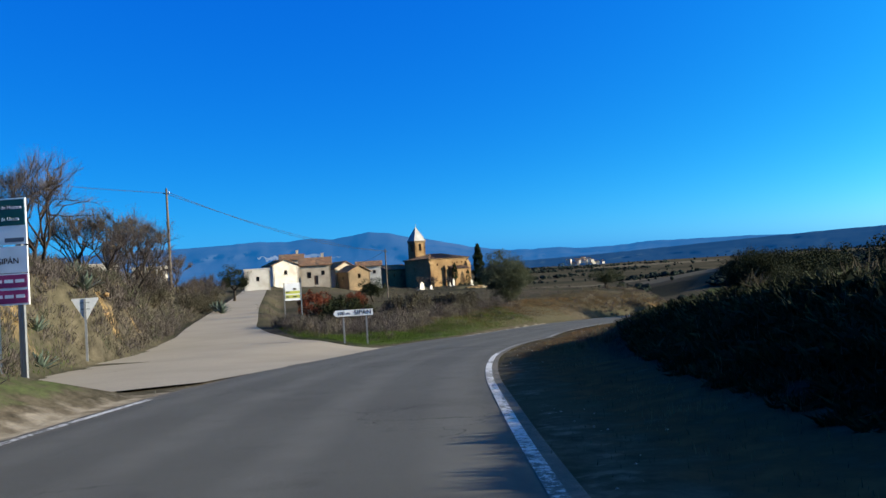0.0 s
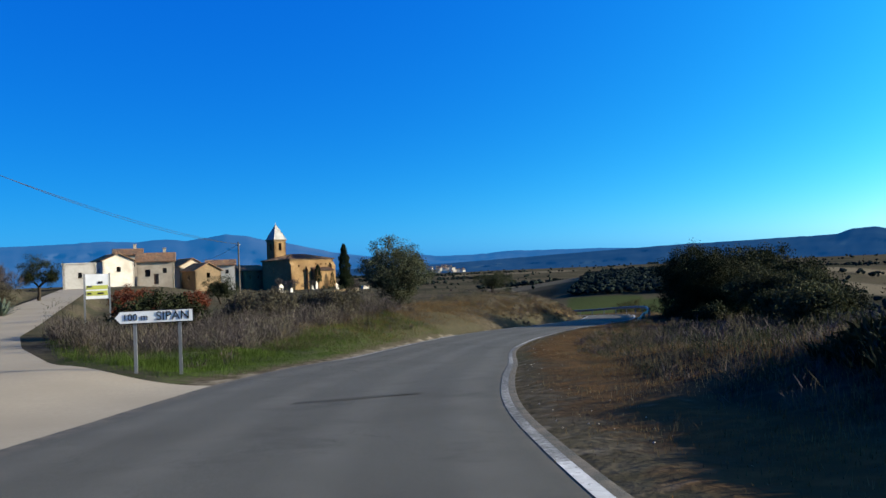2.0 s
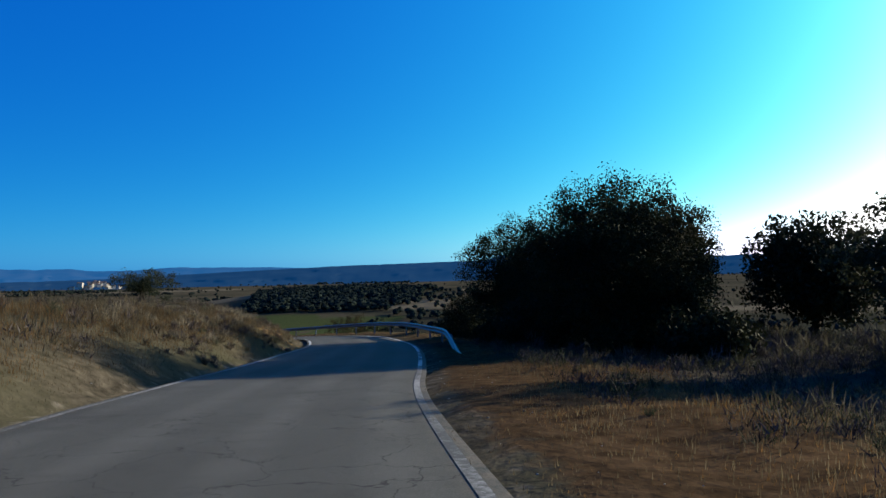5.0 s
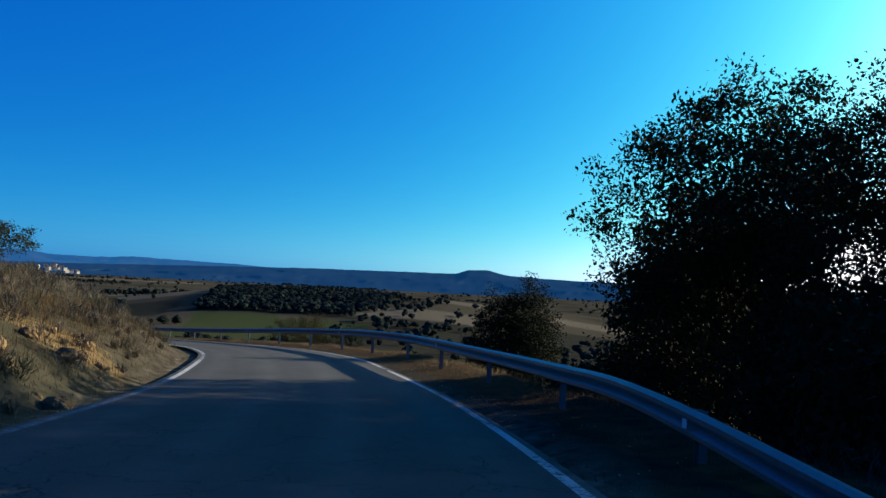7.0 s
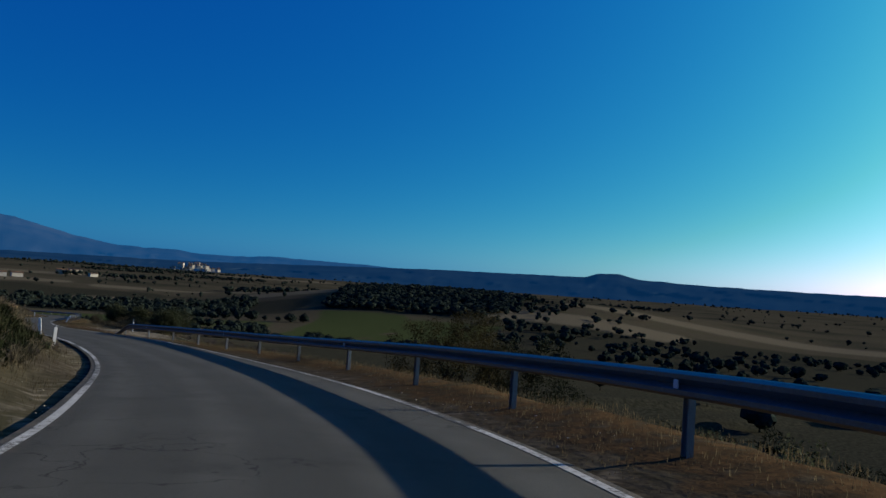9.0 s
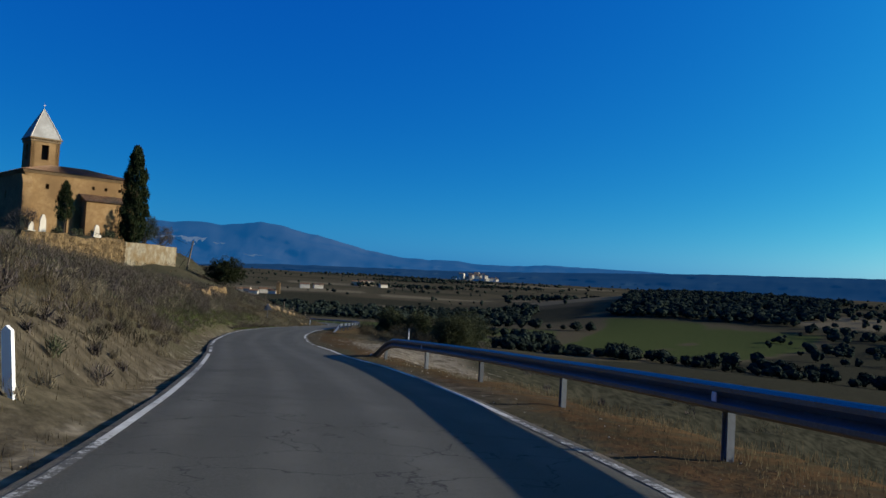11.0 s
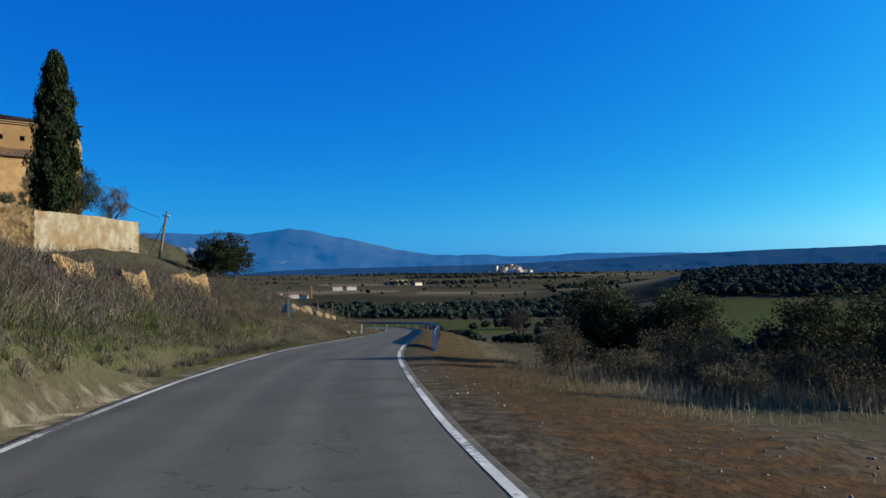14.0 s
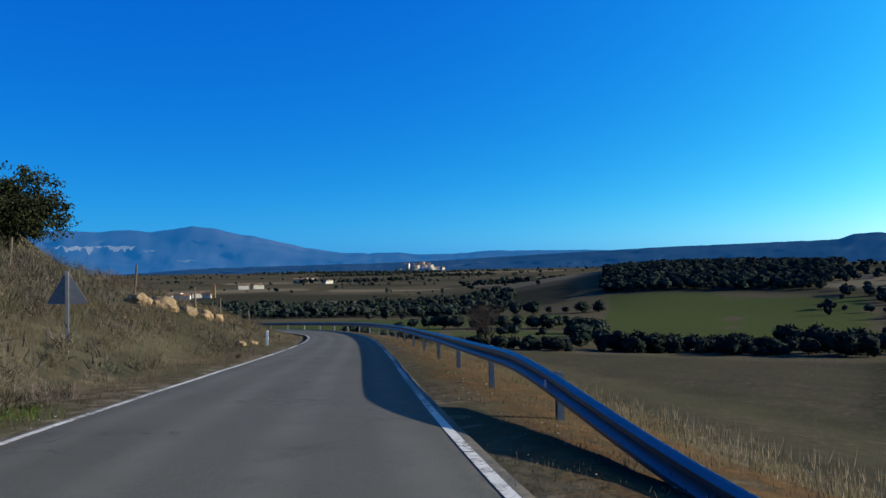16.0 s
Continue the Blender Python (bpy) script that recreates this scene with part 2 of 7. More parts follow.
M_SLATE = noise_mat("pale_grey_roof", (0.322, 0.322, 0.315), (0.42, 0.42, 0.406), scale=3.0, rough=0.75, bump=0.3, fine=12, c3=(0.28, 0.273, 0.259), big=0.5)
M_RENDER_WHITE = noise_mat("white_limewash", (0.40, 0.375, 0.325), (0.47, 0.445, 0.395), scale=2.5, rough=0.9, bump=0.25, fine=20, c3=(0.33, 0.30, 0.25), big=0.4)
M_RENDER_CREAM = noise_mat("cream_plaster", (0.44, 0.375, 0.285), (0.54, 0.47, 0.37), scale=2.5, rough=0.9, bump=0.25, fine=20, c3=(0.36, 0.30, 0.23), big=0.4)
M_PLASTER_OLD = noise_mat("peeling_pale_plaster", (0.165, 0.145, 0.108), (0.27, 0.243, 0.187), scale=1.7, rough=0.92, bump=0.5, fine=10, c3=(0.15, 0.108, 0.06), big=0.8, spec=0.03)
# near-black colour stands in for unlit insides behind openings
M_DARK = noise_mat("dark_opening", (0.015, 0.013, 0.012), (0.03, 0.026, 0.022), scale=5, rough=0.8, bump=0.0)
M_SHUTTER = noise_mat("brown_shutter", (0.10, 0.06, 0.04), (0.15, 0.09, 0.06), scale=8, rough=0.7, bump=0.2)
M_WIRE = noise_mat("black_cable", (0.02, 0.02, 0.02), (0.03, 0.03, 0.03), scale=5, rough=0.6, bump=0.0)
M_RUBBLE = noise_mat("pale_limestone_rubble", (0.30, 0.27, 0.22), (0.46, 0.42, 0.35), scale=7, rough=0.95, bump=0.5, fine=30, island=0.3, spec=0.03)
M_LEAF_OLIVE = leaf_mat("silver_green_leaves", (0.050, 0.062, 0.034), (0.118, 0.128, 0.080))
M_LEAF_WILD = leaf_mat("dull_wild_olive_leaves", (0.028, 0.036, 0.018), (0.070, 0.078, 0.042), trans=0.2)
M_LEAF_OAK = leaf_mat("dark_holm_oak_leaves", (0.016, 0.022, 0.010), (0.040, 0.047, 0.022), trans=0.08)
# far oak leaves, colour blued and lifted to stand in for haze
M_LEAF_FAR = leaf_mat("haze_tinted_oak_wood", (0.019, 0.028, 0.024), (0.038, 0.050, 0.042), trans=0.0, scale=0.25, rough=1.0, spec=0.0, vary=0.2)
M_LEAF_CYPRESS = leaf_mat("cypress_green", (0.0126, 0.0224, 0.0098), (0.0315, 0.0434, 0.0182), trans=0.1)
M_LEAF_YELLOW = leaf_mat("yellowing_leaves", (0.12, 0.09, 0.024), (0.216, 0.168, 0.048))
M_FEATHER = leaf_mat("yellowing_dark_leaves", (0.030, 0.028, 0.012), (0.085, 0.072, 0.030))
M_LEAF_RED = leaf_mat("red_autumn_leaves", (0.12, 0.03, 0.018), (0.192, 0.06, 0.03))
M_TWIG = noise_mat("grey_purple_twigs", (0.060, 0.051, 0.050), (0.130, 0.112, 0.105), scale=5, rough=0.95, bump=0.0, island=0.4, spec=0.0)
M_OCHRE = noise_mat("bare_ochre_earth", (0.19, 0.122, 0.055), (0.33, 0.225, 0.115), scale=2.4, rough=0.95, bump=0.9, fine=6, c3=(0.15, 0.105, 0.06), big=0.7, bump_dist=0.1, spec=0.03)
M_DRYGRASS = leaf_mat("dry_straw_grass", (0.088, 0.070, 0.042), (0.185, 0.152, 0.092), trans=0.5, rough=0.9)
M_PALEGRASS = leaf_mat("bleached_grass", (0.17, 0.145, 0.10), (0.27, 0.235, 0.17), trans=0.5, rough=0.9)
M_GREENGRASS = leaf_mat("fresh_green_grass", (0.042, 0.080, 0.012), (0.085, 0.130, 0.026), trans=0.3)
M_ORANGEGRASS = leaf_mat("rusty_dry_grass", (0.115, 0.064, 0.024), (0.215, 0.125, 0.050), trans=0.45, rough=0.9)
M_SCRUB = leaf_mat("grey_green_scrub", (0.066, 0.060, 0.042), (0.122, 0.110, 0.076), trans=0.35, rough=0.9)
M_AGAVE = noise_mat("blue_green_agave", (0.078, 0.114, 0.09), (0.132, 0.174, 0.138), scale=5, rough=0.6, bump=0.1, island=0.2)


def ground_mat():
    """Dry grass, bare earth, scrub, field and gravel, mixed by the masks of the land."""
    m = noise_mat("dry_grass_and_earth", (0.042, 0.036, 0.026), (0.125, 0.105, 0.075), scale=2.6, rough=0.95, bump=0.3, fine=7.0, c3=(0.070, 0.066, 0.040), big=0.12, bump_dist=0.10, spec=0.0)
    nt = m.node_tree
    b = nt.nodes["Principled BSDF"]
    cur = b.inputs["Base Color"].links[0].from_socket
    geo = nt.nodes.new("ShaderNodeNewGeometry")
    nz = nt.nodes.new("ShaderNodeTexNoise")
    nz.inputs["Scale"].default_value = 2.3
    nz.inputs["Detail"].default_value = 7
    nt.links.new(geo.outputs["Position"], nz.inputs["Vector"])
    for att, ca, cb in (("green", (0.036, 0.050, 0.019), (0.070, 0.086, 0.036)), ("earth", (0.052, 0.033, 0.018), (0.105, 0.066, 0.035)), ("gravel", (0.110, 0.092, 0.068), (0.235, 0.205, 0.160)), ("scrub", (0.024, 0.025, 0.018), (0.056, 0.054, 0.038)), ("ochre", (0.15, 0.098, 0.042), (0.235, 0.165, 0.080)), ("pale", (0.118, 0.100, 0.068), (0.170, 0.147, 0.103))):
        at = nt.nodes.new("ShaderNodeAttribute")
        at.attribute_name = att
        rp = nt.nodes.new("ShaderNodeValToRGB")
        rp.color_ramp.elements[0].position, rp.color_ramp.elements[1].position = 0.36, 0.64
        rp.color_ramp.elements[0].color, rp.color_ramp.elements[1].color = (*[v * TONE for v in ca], 1), (*[v * TONE for v in cb], 1)
        nt.links.new(nz.outputs["Fac"], rp.inputs[0])
        ad = nt.nodes.new("ShaderNodeMath")
        ad.operation = "MULTIPLY_ADD"
        ad.inputs[1].default_value = 0.9
        ad.inputs[2].default_value = -0.45
        nt.links.new(nz.outputs["Fac"], ad.inputs[0])
        sm_ = nt.nodes.new("ShaderNodeMath")
        nt.links.new(at.outputs["Fac"], sm_.inputs[0])
        nt.links.new(ad.outputs[0], sm_.inputs[1])
        mr = nt.nodes.new("ShaderNodeMapRange")
        mr.inputs[1].default_value, mr.inputs[2].default_value = 0.35, 0.65
        nt.links.new(sm_.outputs[0], mr.inputs[0])
        mx = nt.nodes.new("ShaderNodeMix")
        mx.data_type = "RGBA"
        nt.links.new(mr.outputs[0], mx.inputs[0])
        nt.links.new(cur, mx.inputs[6])
        nt.links.new(rp.outputs[0], mx.inputs[7])
        cur = mx.outputs[2]
    nt.links.new(cur, b.inputs["Base Color"])
    return m


def haze_mat(name, c1, c2, glow, scale):
    """Distance: land through kilometres of blue air, its haze painted as tint and emission."""
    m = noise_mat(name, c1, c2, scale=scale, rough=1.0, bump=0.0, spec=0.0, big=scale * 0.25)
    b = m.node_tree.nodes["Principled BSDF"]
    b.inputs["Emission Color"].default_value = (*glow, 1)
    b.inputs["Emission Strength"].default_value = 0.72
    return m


M_GROUND = ground_mat()
# the blue haze over these three is base tint plus emission
M_MOUNTAIN = haze_mat("hazy_blue_mountain", (0.014, 0.024, 0.04), (0.045, 0.052, 0.062), (0.004, 0.056, 0.165), 0.006)
M_RIDGE = haze_mat("hazy_wooded_ridge", (0.010, 0.020, 0.030), (0.022, 0.035, 0.040), (0.002, 0.022, 0.072), 0.02)
M_CLIFF = haze_mat("hazy_pale_cliff", (0.09, 0.10, 0.12), (0.30, 0.30, 0.31), (0.010, 0.060, 0.150), 0.03)

# ---- plan of the road and the land ----
RIGHT = [(1.3, -40), (1.0, -10), (0.9, 0), (0.9, 6), (0.9, 12), (0.95, 17), (1.3, 22.5), (1.8, 27), (2.6, 32), (3.9, 37.3), (5.4, 42.7), (6.6, 47.5), (7.9, 51.6), (10.2, 57.4), (13.3, 64), (17.4, 71.9), (21.3, 78.3), (25.0, 84.4), (28.6, 90.6), (31.0, 95), (33.2, 99.5), (36.4, 107), (38.2, 111.6), (40.2, 118.8), (41.2, 123.4), (42.0, 130), (42.3, 136), (42.3, 145), (41.8, 155), (40.8, 165), (39.5, 172.5), (38.9, 177.5), (38.3, 181.4), (37.9, 185), (37.45, 191), (37.0, 200), (36.9, 211), (37.0, 219.5), (37.35, 227), (37.7, 232), (38.3, 239), (39.3, 250), (40.5, 266), (40.9, 281), (40.0, 295), (37.3, 308), (32.6, 321), (26, 333), (16.5, 346)]
LEFT = [(-5.0, -40), (-5.4, -10), (-5.8, 0), (-6.2, 8), (-6.2, 12), (-6.0, 16), (-5.3, 24), (-4.4, 31), (-2.95, 39.8), (-1.2, 44.8), (0.6, 48.6), (2.4, 53.6), (4.9, 60.2), (7.9, 67), (11.8, 74), (15.9, 81), (20.3, 88.4), (22.8, 92.8), (25.2, 96.8), (27.7, 101.3), (30.2, 106.8), (32.6, 112.8), (34.0, 117.5), (35.3, 123), (36.1, 128.7), (36.7, 134.5), (37.0, 140.5), (37.0, 147), (36.7, 154), (36.0, 162), (34.9, 171.2), (34.2, 176), (33.5, 181.1), (32.8, 187.6), (32.1, 196), (31.6, 204), (31.4, 213), (31.6, 222), (32.1, 229), (32.9, 235.5), (34.1, 244), (35.5, 254), (36.9, 267.5), (37.2, 281), (36.1, 292), (33.4, 303), (29, 314), (23, 324.5), (13.5, 337)]
# height of the road along y
PROFILE = [(-60, 1.7), (-20, 0.8), (0, 0.0), (8.4, -0.45), (19.1, -0.85), (31.9, -1.57), (45.7, -2.26), (59.4, -2.85), (72.5, -3.41), (85.6, -4.08), (99.4, -4.70), (113.5, -5.22), (128.3, -5.97), (143.7, -6.78), (159.4, -7.5), (174.8, -8.27), (190.2, -9.04), (206, -9.79), (221.8, -10.54), (250, -11.82), (290, -13.65), (340, -15.9), (400, -18.2)]
# edge of the village plateau above the road: x, y, height of the ground there
BROW = [(-30, -60, 3.5), (-19, -20, 3.0), (-17.8, 5, 2.8), (-19.3, 25, 3.1), (-22.5, 45, 2.9), (-12.5, 57, -1.5), (-2, 61, -1.6), (4, 70, -1.7), (9, 80, -1.8), (16, 92, -2.3), (22.5, 103, -2.9), (27, 117, -2.8), (29.5, 131, -2.7), (29.5, 145, -2.9), (26.5, 160, -3.8), (21, 180, -4.4), (14, 202, -4.8), (8, 220, -5.0), (6.2, 232, -5.2), (11.7, 251.2, -5.2), (15.4, 264.2, -5.0), (17, 284, -6.8), (18, 300, -8.6), (15, 320, -10.8), (4, 345, -12.5), (-20, 370, -13)]


def spline(pts, step):
    """Smooth polyline through points of any dimension, resampled at about step metres of the first two."""
    p = np.array(pts, float)
    out = []
    for i in range(len(p) - 1):
        p0, p1, p2, p3 = p[max(i - 1, 0)], p[i], p[i + 1], p[min(i + 2, len(p) - 1)]
        n = max(2, int(np.linalg.norm((p2 - p1)[:2]) / step))
        for k in range(n):
            u = k / n
            out.append(0.5 * (2 * p1 + (p2 - p0) * u + (2 * p0 - 5 * p1 + 4 * p2 - p3) * u * u + (3 * p1 - p0 - 3 * p2 + p3) * u ** 3))
    out.append(p[-1])
    return np.array(out)


EDGE_R, EDGE_L, BROW_LINE = spline(RIGHT, 1.0), spline(LEFT, 1.0), spline(BROW, 1.5)
PROF = spline(PROFILE, 2.0)


def smooth(a, b, v):
    u = np.clip((v - a) / (b - a), 0, 1)
    return u * u * (3 - 2 * u)


def signed(line, x, y):
    """Distance to a polyline, positive to its right, and the index of the nearest point."""
    q = line[:, :2]
    tang = np.gradient(q, axis=0)
    tang /= np.linalg.norm(tang, axis=1)[:, None]
    dist, idx = np.empty(len(x)), np.empty(len(x), int)
    for a in range(0, len(x), 4000):
        d2 = (x[a:a + 4000, None] - q[None, :, 0]) ** 2 + (y[a:a + 4000, None] - q[None, :, 1]) ** 2
        k = d2.argmin(1)
        dx, dy = x[a:a + 4000] - q[k, 0], y[a:a + 4000] - q[k, 1]
        side = dx * tang[k, 1] - dy * tang[k, 0]
        along = np.abs(dx * tang[k, 0] + dy * tang[k, 1])
        full = np.sqrt(d2[np.arange(len(k)), k])
        dist[a:a + 4000] = np.where(along < 1.2, side, np.sign(side) * full)
        idx[a:a + 4000] = k
    return dist, idx


def road_z(y):
    return np.interp(y, PROF[:, 0], PROF[:, 1])


def lumps(x, y, s, seed=0.0):
    """Cheap smooth unevenness, about -1 to 1."""
    a = np.sin(x / s * 1.7 + seed) * np.cos(y / s * 1.3 + 2 * seed) + 0.6 * np.sin((x * 0.8 + y) / s * 2.9 + seed * 3) + 0.4 * np.cos((y * 0.9 - x) / s * 4.7 + seed)
    return a / 2.0


def azdist(x, y):
    return np.degrees(np.arctan2(x - 25, y - 120)), np.hypot(x - 25, y - 120)


def valley(x, y):
    """The wide land: valley, plain, wooded ridge and mountain."""
    az, r = azdist(x, y)
    z = np.interp(r, [0, 60, 120, 250, 600, 1300, 2200, 2800, 3600, 5200], [-8, -14, -18, -23, -30, -17, 2, 12, 20, 20])
    z = z + 1.6 * lumps(x, y, 140, 1.0) * smooth(150, 500, r)
    # wooded hill across the fields
    a2, d2 = np.degrees(np.arctan2(x - 36, y - 222)), np.hypot(x - 36, y - 222)
    z = z + 21 * smooth(260, 620, d2) * (1 - smooth(760, 1100, d2)) * smooth(9, 27, a2) * (1 - smooth(40, 60, a2))
    # hill country behind and to the left
    z = z + 10 * smooth(-35, -80, az) * smooth(60, 300, r)
    return z


def height(x, y):
    """Ground height at arrays of x and y."""
    x, y = np.asarray(x, float).ravel(), np.asarray(y, float).ravel()
    z = valley(x, y)
    near = (x > -160) & (x < 190) & (y > -110) & (y < 470)
    xn, yn = x[near], y[near]
    dl, il = signed(EDGE_L, xn, yn)
    dr, ir = signed(EDGE_R, xn, yn)
    db, ib = signed(BROW_LINE, xn, yn)
    dl = -dl
    yr = np.where(dr > 0, EDGE_R[ir, 1], EDGE_L[il, 1])
    rz = road_z(yr)
    v = z[near]
    # left: bank from the road up to the brow, plateau behind it
    top = BROW_LINE[ib, 2]
    behind = np.maximum(-db, 0)
    e = np.maximum(db, 0)
    foot = np.interp(yr, [205, 226, 262, 285], [1.0, 2.6, 2.6, 1.0])
    u = np.clip(np.maximum(dl - foot, 0) / (np.maximum(dl - foot, 0) + e + 1e-6), 0, 1)
    steep = np.interp(yr, [-20, 60, 90, 150, 175, 195, 232, 246, 260, 275, 400], [0.8, 0.75, 0.55, 0.6, 0.66, 0.46, 0.46, 0.74, 1.0, 1.0, 1.0])
    bank = rz + (top - rz) * u ** steep
    wall = smooth(229, 232, yn) * (1 - smooth(264.5, 266, yn))
    plat = -2.1 + 0.25 * lumps(xn, yn, 22, 2.0)
    plat = plat + (4.0 + 0.8 * lumps(xn, yn, 30, 5.0)) * smooth(-17.0, -21.0, xn + 0.20 * (yn - 40)) * (1 - smooth(100, 170, yn))
    plat = np.where(yn < 52, np.maximum(plat, 2.4 + 0.12 * behind * (behind < 14) + 1.7 * (behind >= 14)), plat)
    plat = plat + 2.8 * smooth(-8, -34, xn) * smooth(110, 165, yn)
    plat = plat - smooth(275, 360, yn) * 9
    rise = np.where(wall > 0.5, smooth(1.0, 2.4, behind), smooth(0, 7, behind))
    left = np.where(db > 0, bank, top + (plat - top) * rise)
    left = left + 0.22 * lumps(xn, yn, 3.2, 1.0) * smooth(1.5, 5, dl) + 0.10 * lumps(xn, yn, 1.1, 3.0) * smooth(1, 3, dl)
    left = left - 1.0 * np.exp(-((dl - 2.1) / 0.75) ** 2) * smooth(114, 124, yr) * (1 - smooth(150, 154, yr))
    left = left - 1.3 * np.exp(-((xn - 34.0) ** 2 / 1.8 + (yn - 150.5) ** 2 / 7.0))
    # right: table of height against distance from the edge, along the road
    d = np.maximum(dr, 0)
    yk = [-60, 5, 14, 24, 36, 48, 90, 104, 140, 172, 184, 216, 228, 260, 420]
    h2 = [0.15, 0.15, 0.15, 0.12, 0.1, -0.1, 0.08, 0.16, 0.16, -0.3, 0.0, -0.1, -0.3, -0.3, -0.3]
    h6 = [1.5, 1.6, 1.4, 1.2, 0.7, -0.1, -0.2, -2.6, -3.0, -2.0, -0.2, -0.4, -1.4, -1.6, -1.6]
    h15 = [1.8, 1.9, 1.6, 1.35, 0.6, 0.2, 0.2, -6.0, -7.0, -5.5, -1.6, -1.4, -2.4, -2.6, -2.8]
    h40 = [-1, -1, -1.5, -2, -2.5, -3, -4.5, -10, -11, -9, -5.6, -4.6, -4.4, -4.2, -4.4]
    f = [np.interp(yr, yk, h) for h in (h2, h6, h15, h40)]
    prof = np.where(d < 0.9, 0.0, np.where(d < 2.4, f[0] * smooth(0.9, 2.4, d), np.where(d < 6, f[0] + (f[1] - f[0]) * smooth(2.4, 6, d), np.where(d < 15, f[1] + (f[2] - f[1]) * smooth(6, 15, d), f[2] + (f[3] - f[2]) * np.clip((d - 15) / 25, 0, 1)))))
    right = rz + prof + 0.10 * lumps(xn, yn, 2.6, 2.0) * smooth(1.0, 3.5, d) + 0.05 * lumps(xn, yn, 0.9, 1.0) * smooth(0.8, 2, d)
    right = right + (v - right) * smooth(35, 120, d)
    inside = (dl <= 0.25) & (dr <= 0.25)
    out = np.where(dr > 0, right, left)
    # concrete side road
    ds, is_ = signed(SIDE_LINE, xn, yn)
    half = SIDE_LINE[is_, 3]
    sz = SIDE_LINE[is_, 2]
    blend = 1 - smooth(0.4, 2.2, np.abs(ds) - half)
    blend = blend * smooth(-0.5, 0.8, dl)
    lane_z = sz + (rz - sz) * (1 - smooth(0.5, 6, dl))
    out = out + (lane_z - 0.045 - out) * blend
    out = np.where(inside, rz - 0.07, out)
    out = np.where((dl > 0) & (dl < 1.0) & (blend < 0.02), rz - 0.04, out)
    edge = np.maximum(smooth(110, 160, np.abs(xn - 15)), np.maximum(smooth(-60, -110, yn), smooth(400, 470, yn)))
    edge = np.where(dr > 0, np.maximum(smooth(-60, -110, yn), smooth(400, 470, yn)), edge)
    z[near] = out + (v - out) * edge
    return z


# both borders of the concrete lane, paired point by point from its mouth
LANE_R = [(-8.6, 18.2), (-6.1, 20.2), (-5.5, 24), (-5.0, 28), (-4.5, 31.5), (-3.7, 36), (-2.95, 39.9), (-5.2, 42.1), (-8.4, 45.6), (-11.8, 53.5), (-14.6, 62), (-16.3, 70), (-22.3, 96.5), (-28.6, 127.5), (-35.0, 159.5), (-39.5, 184.5)]
LANE_L = [(-9.6, 18.4), (-11.4, 19.8), (-12.8, 23), (-13.9, 26.5), (-14.7, 29.5), (-15.3, 32.5), (-15.8, 36), (-16.1, 40), (-16.6, 45), (-18.4, 55), (-20.6, 63.5), (-22.3, 71), (-27.9, 97.5), (-33.8, 128.5), (-40.0, 160.5), (-44.5, 185.5)]
LANE_Z = [-0.85, -0.92, -1.05, -1.25, -1.4, -1.5, -1.6, -1.66, -1.7, -1.66, -1.6, -1.5, -1.1, -0.2, 0.9, 1.5]
SIDE = [((r_[0] + l_[0]) / 2, (r_[1] + l_[1]) / 2, z_, math.hypot(r_[0] - l_[0], r_[1] - l_[1]) / 2) for r_, l_, z_ in zip(LANE_R, LANE_L, LANE_Z)]
SIDE_LINE = spline(SIDE, 1.5)


def axis(lo, hi, step, far, grow):
    mid = list(np.arange(lo, hi + 0.01, step))
    a, b, s = [], [], step
    v = lo
    while v > -far:
        s *= grow
        v -= s
        a.append(v)
    s, v = step, hi
    while v < far:
        s *= grow
        v += s
        b.append(v)
    return np.array(a[::-1] + mid + b)


gx, gy = axis(-32, 60, 0.9, 4950, 1.055), axis(-10, 290, 1.1, 4950, 1.055)
GX, GY = np.meshgrid(gx, gy)
GZ = height(GX, GY).reshape(GX.shape)


def grid_mesh(name, X, Y, Z):
    h, w = X.shape
    me = bpy.data.meshes.new(name)
    idx = np.arange(h * w).reshape(h, w)
    quads = np.stack([idx[:-1, :-1], idx[:-1, 1:], idx[1:, 1:], idx[1:, :-1]], -1).reshape(-1, 4)
    me.vertices.add(h * w)
    me.vertices.foreach_set("co", np.stack([X, Y, Z], -1).ravel())
    me.loops.add(quads.size)
    me.loops.foreach_set("vertex_index", quads.ravel())
    me.polygons.add(len(quads))
    me.polygons.foreach_set("loop_start", np.arange(0, quads.size, 4))
    me.polygons.foreach_set("use_smooth", np.ones(len(quads), bool))
    me.update(calc_edges=True)
    return me


def ground_at(x, y):
    return float(height(np.array([x]), np.array([y]))[0])


ground_mesh = grid_mesh("ground", GX, GY, GZ)
ground = new("ground", ground_mesh)
tagged(ground, "dry grassy banks, fields and wooded valley floor", "ground", kind="structure")

# ---- road ----
def part(name, bm, material, parent=None, label="", smooth_=False):
    """Links a bmesh as one mesh object under a thing or a part."""
    me = bpy.data.meshes.new(name)
    bm.to_mesh(me)
    bm.free()
    me.materials.append(material)
    if smooth_:
        me.polygons.foreach_set("use_smooth", np.ones(len(me.polygons), bool))
    ob = new(name, me)
    if parent:
        ob.parent = parent
    if label:
        ob["label"] = label
    return ob


def raw(name, verts, faces, material, parent=None, smooth_=False, label=""):
    me = bpy.data.meshes.new(name)
    me.from_pydata([tuple(map(float, v)) for v in verts], [], [tuple(map(int, f)) for f in faces])
    me.materials.append(material)
    if smooth_:
        me.polygons.foreach_set("use_smooth", np.ones(len(me.polygons), bool))
    me.update()
    ob = new(name, me)
    if parent:
        ob.parent = parent
    if label:
        ob["label"] = label
    return ob


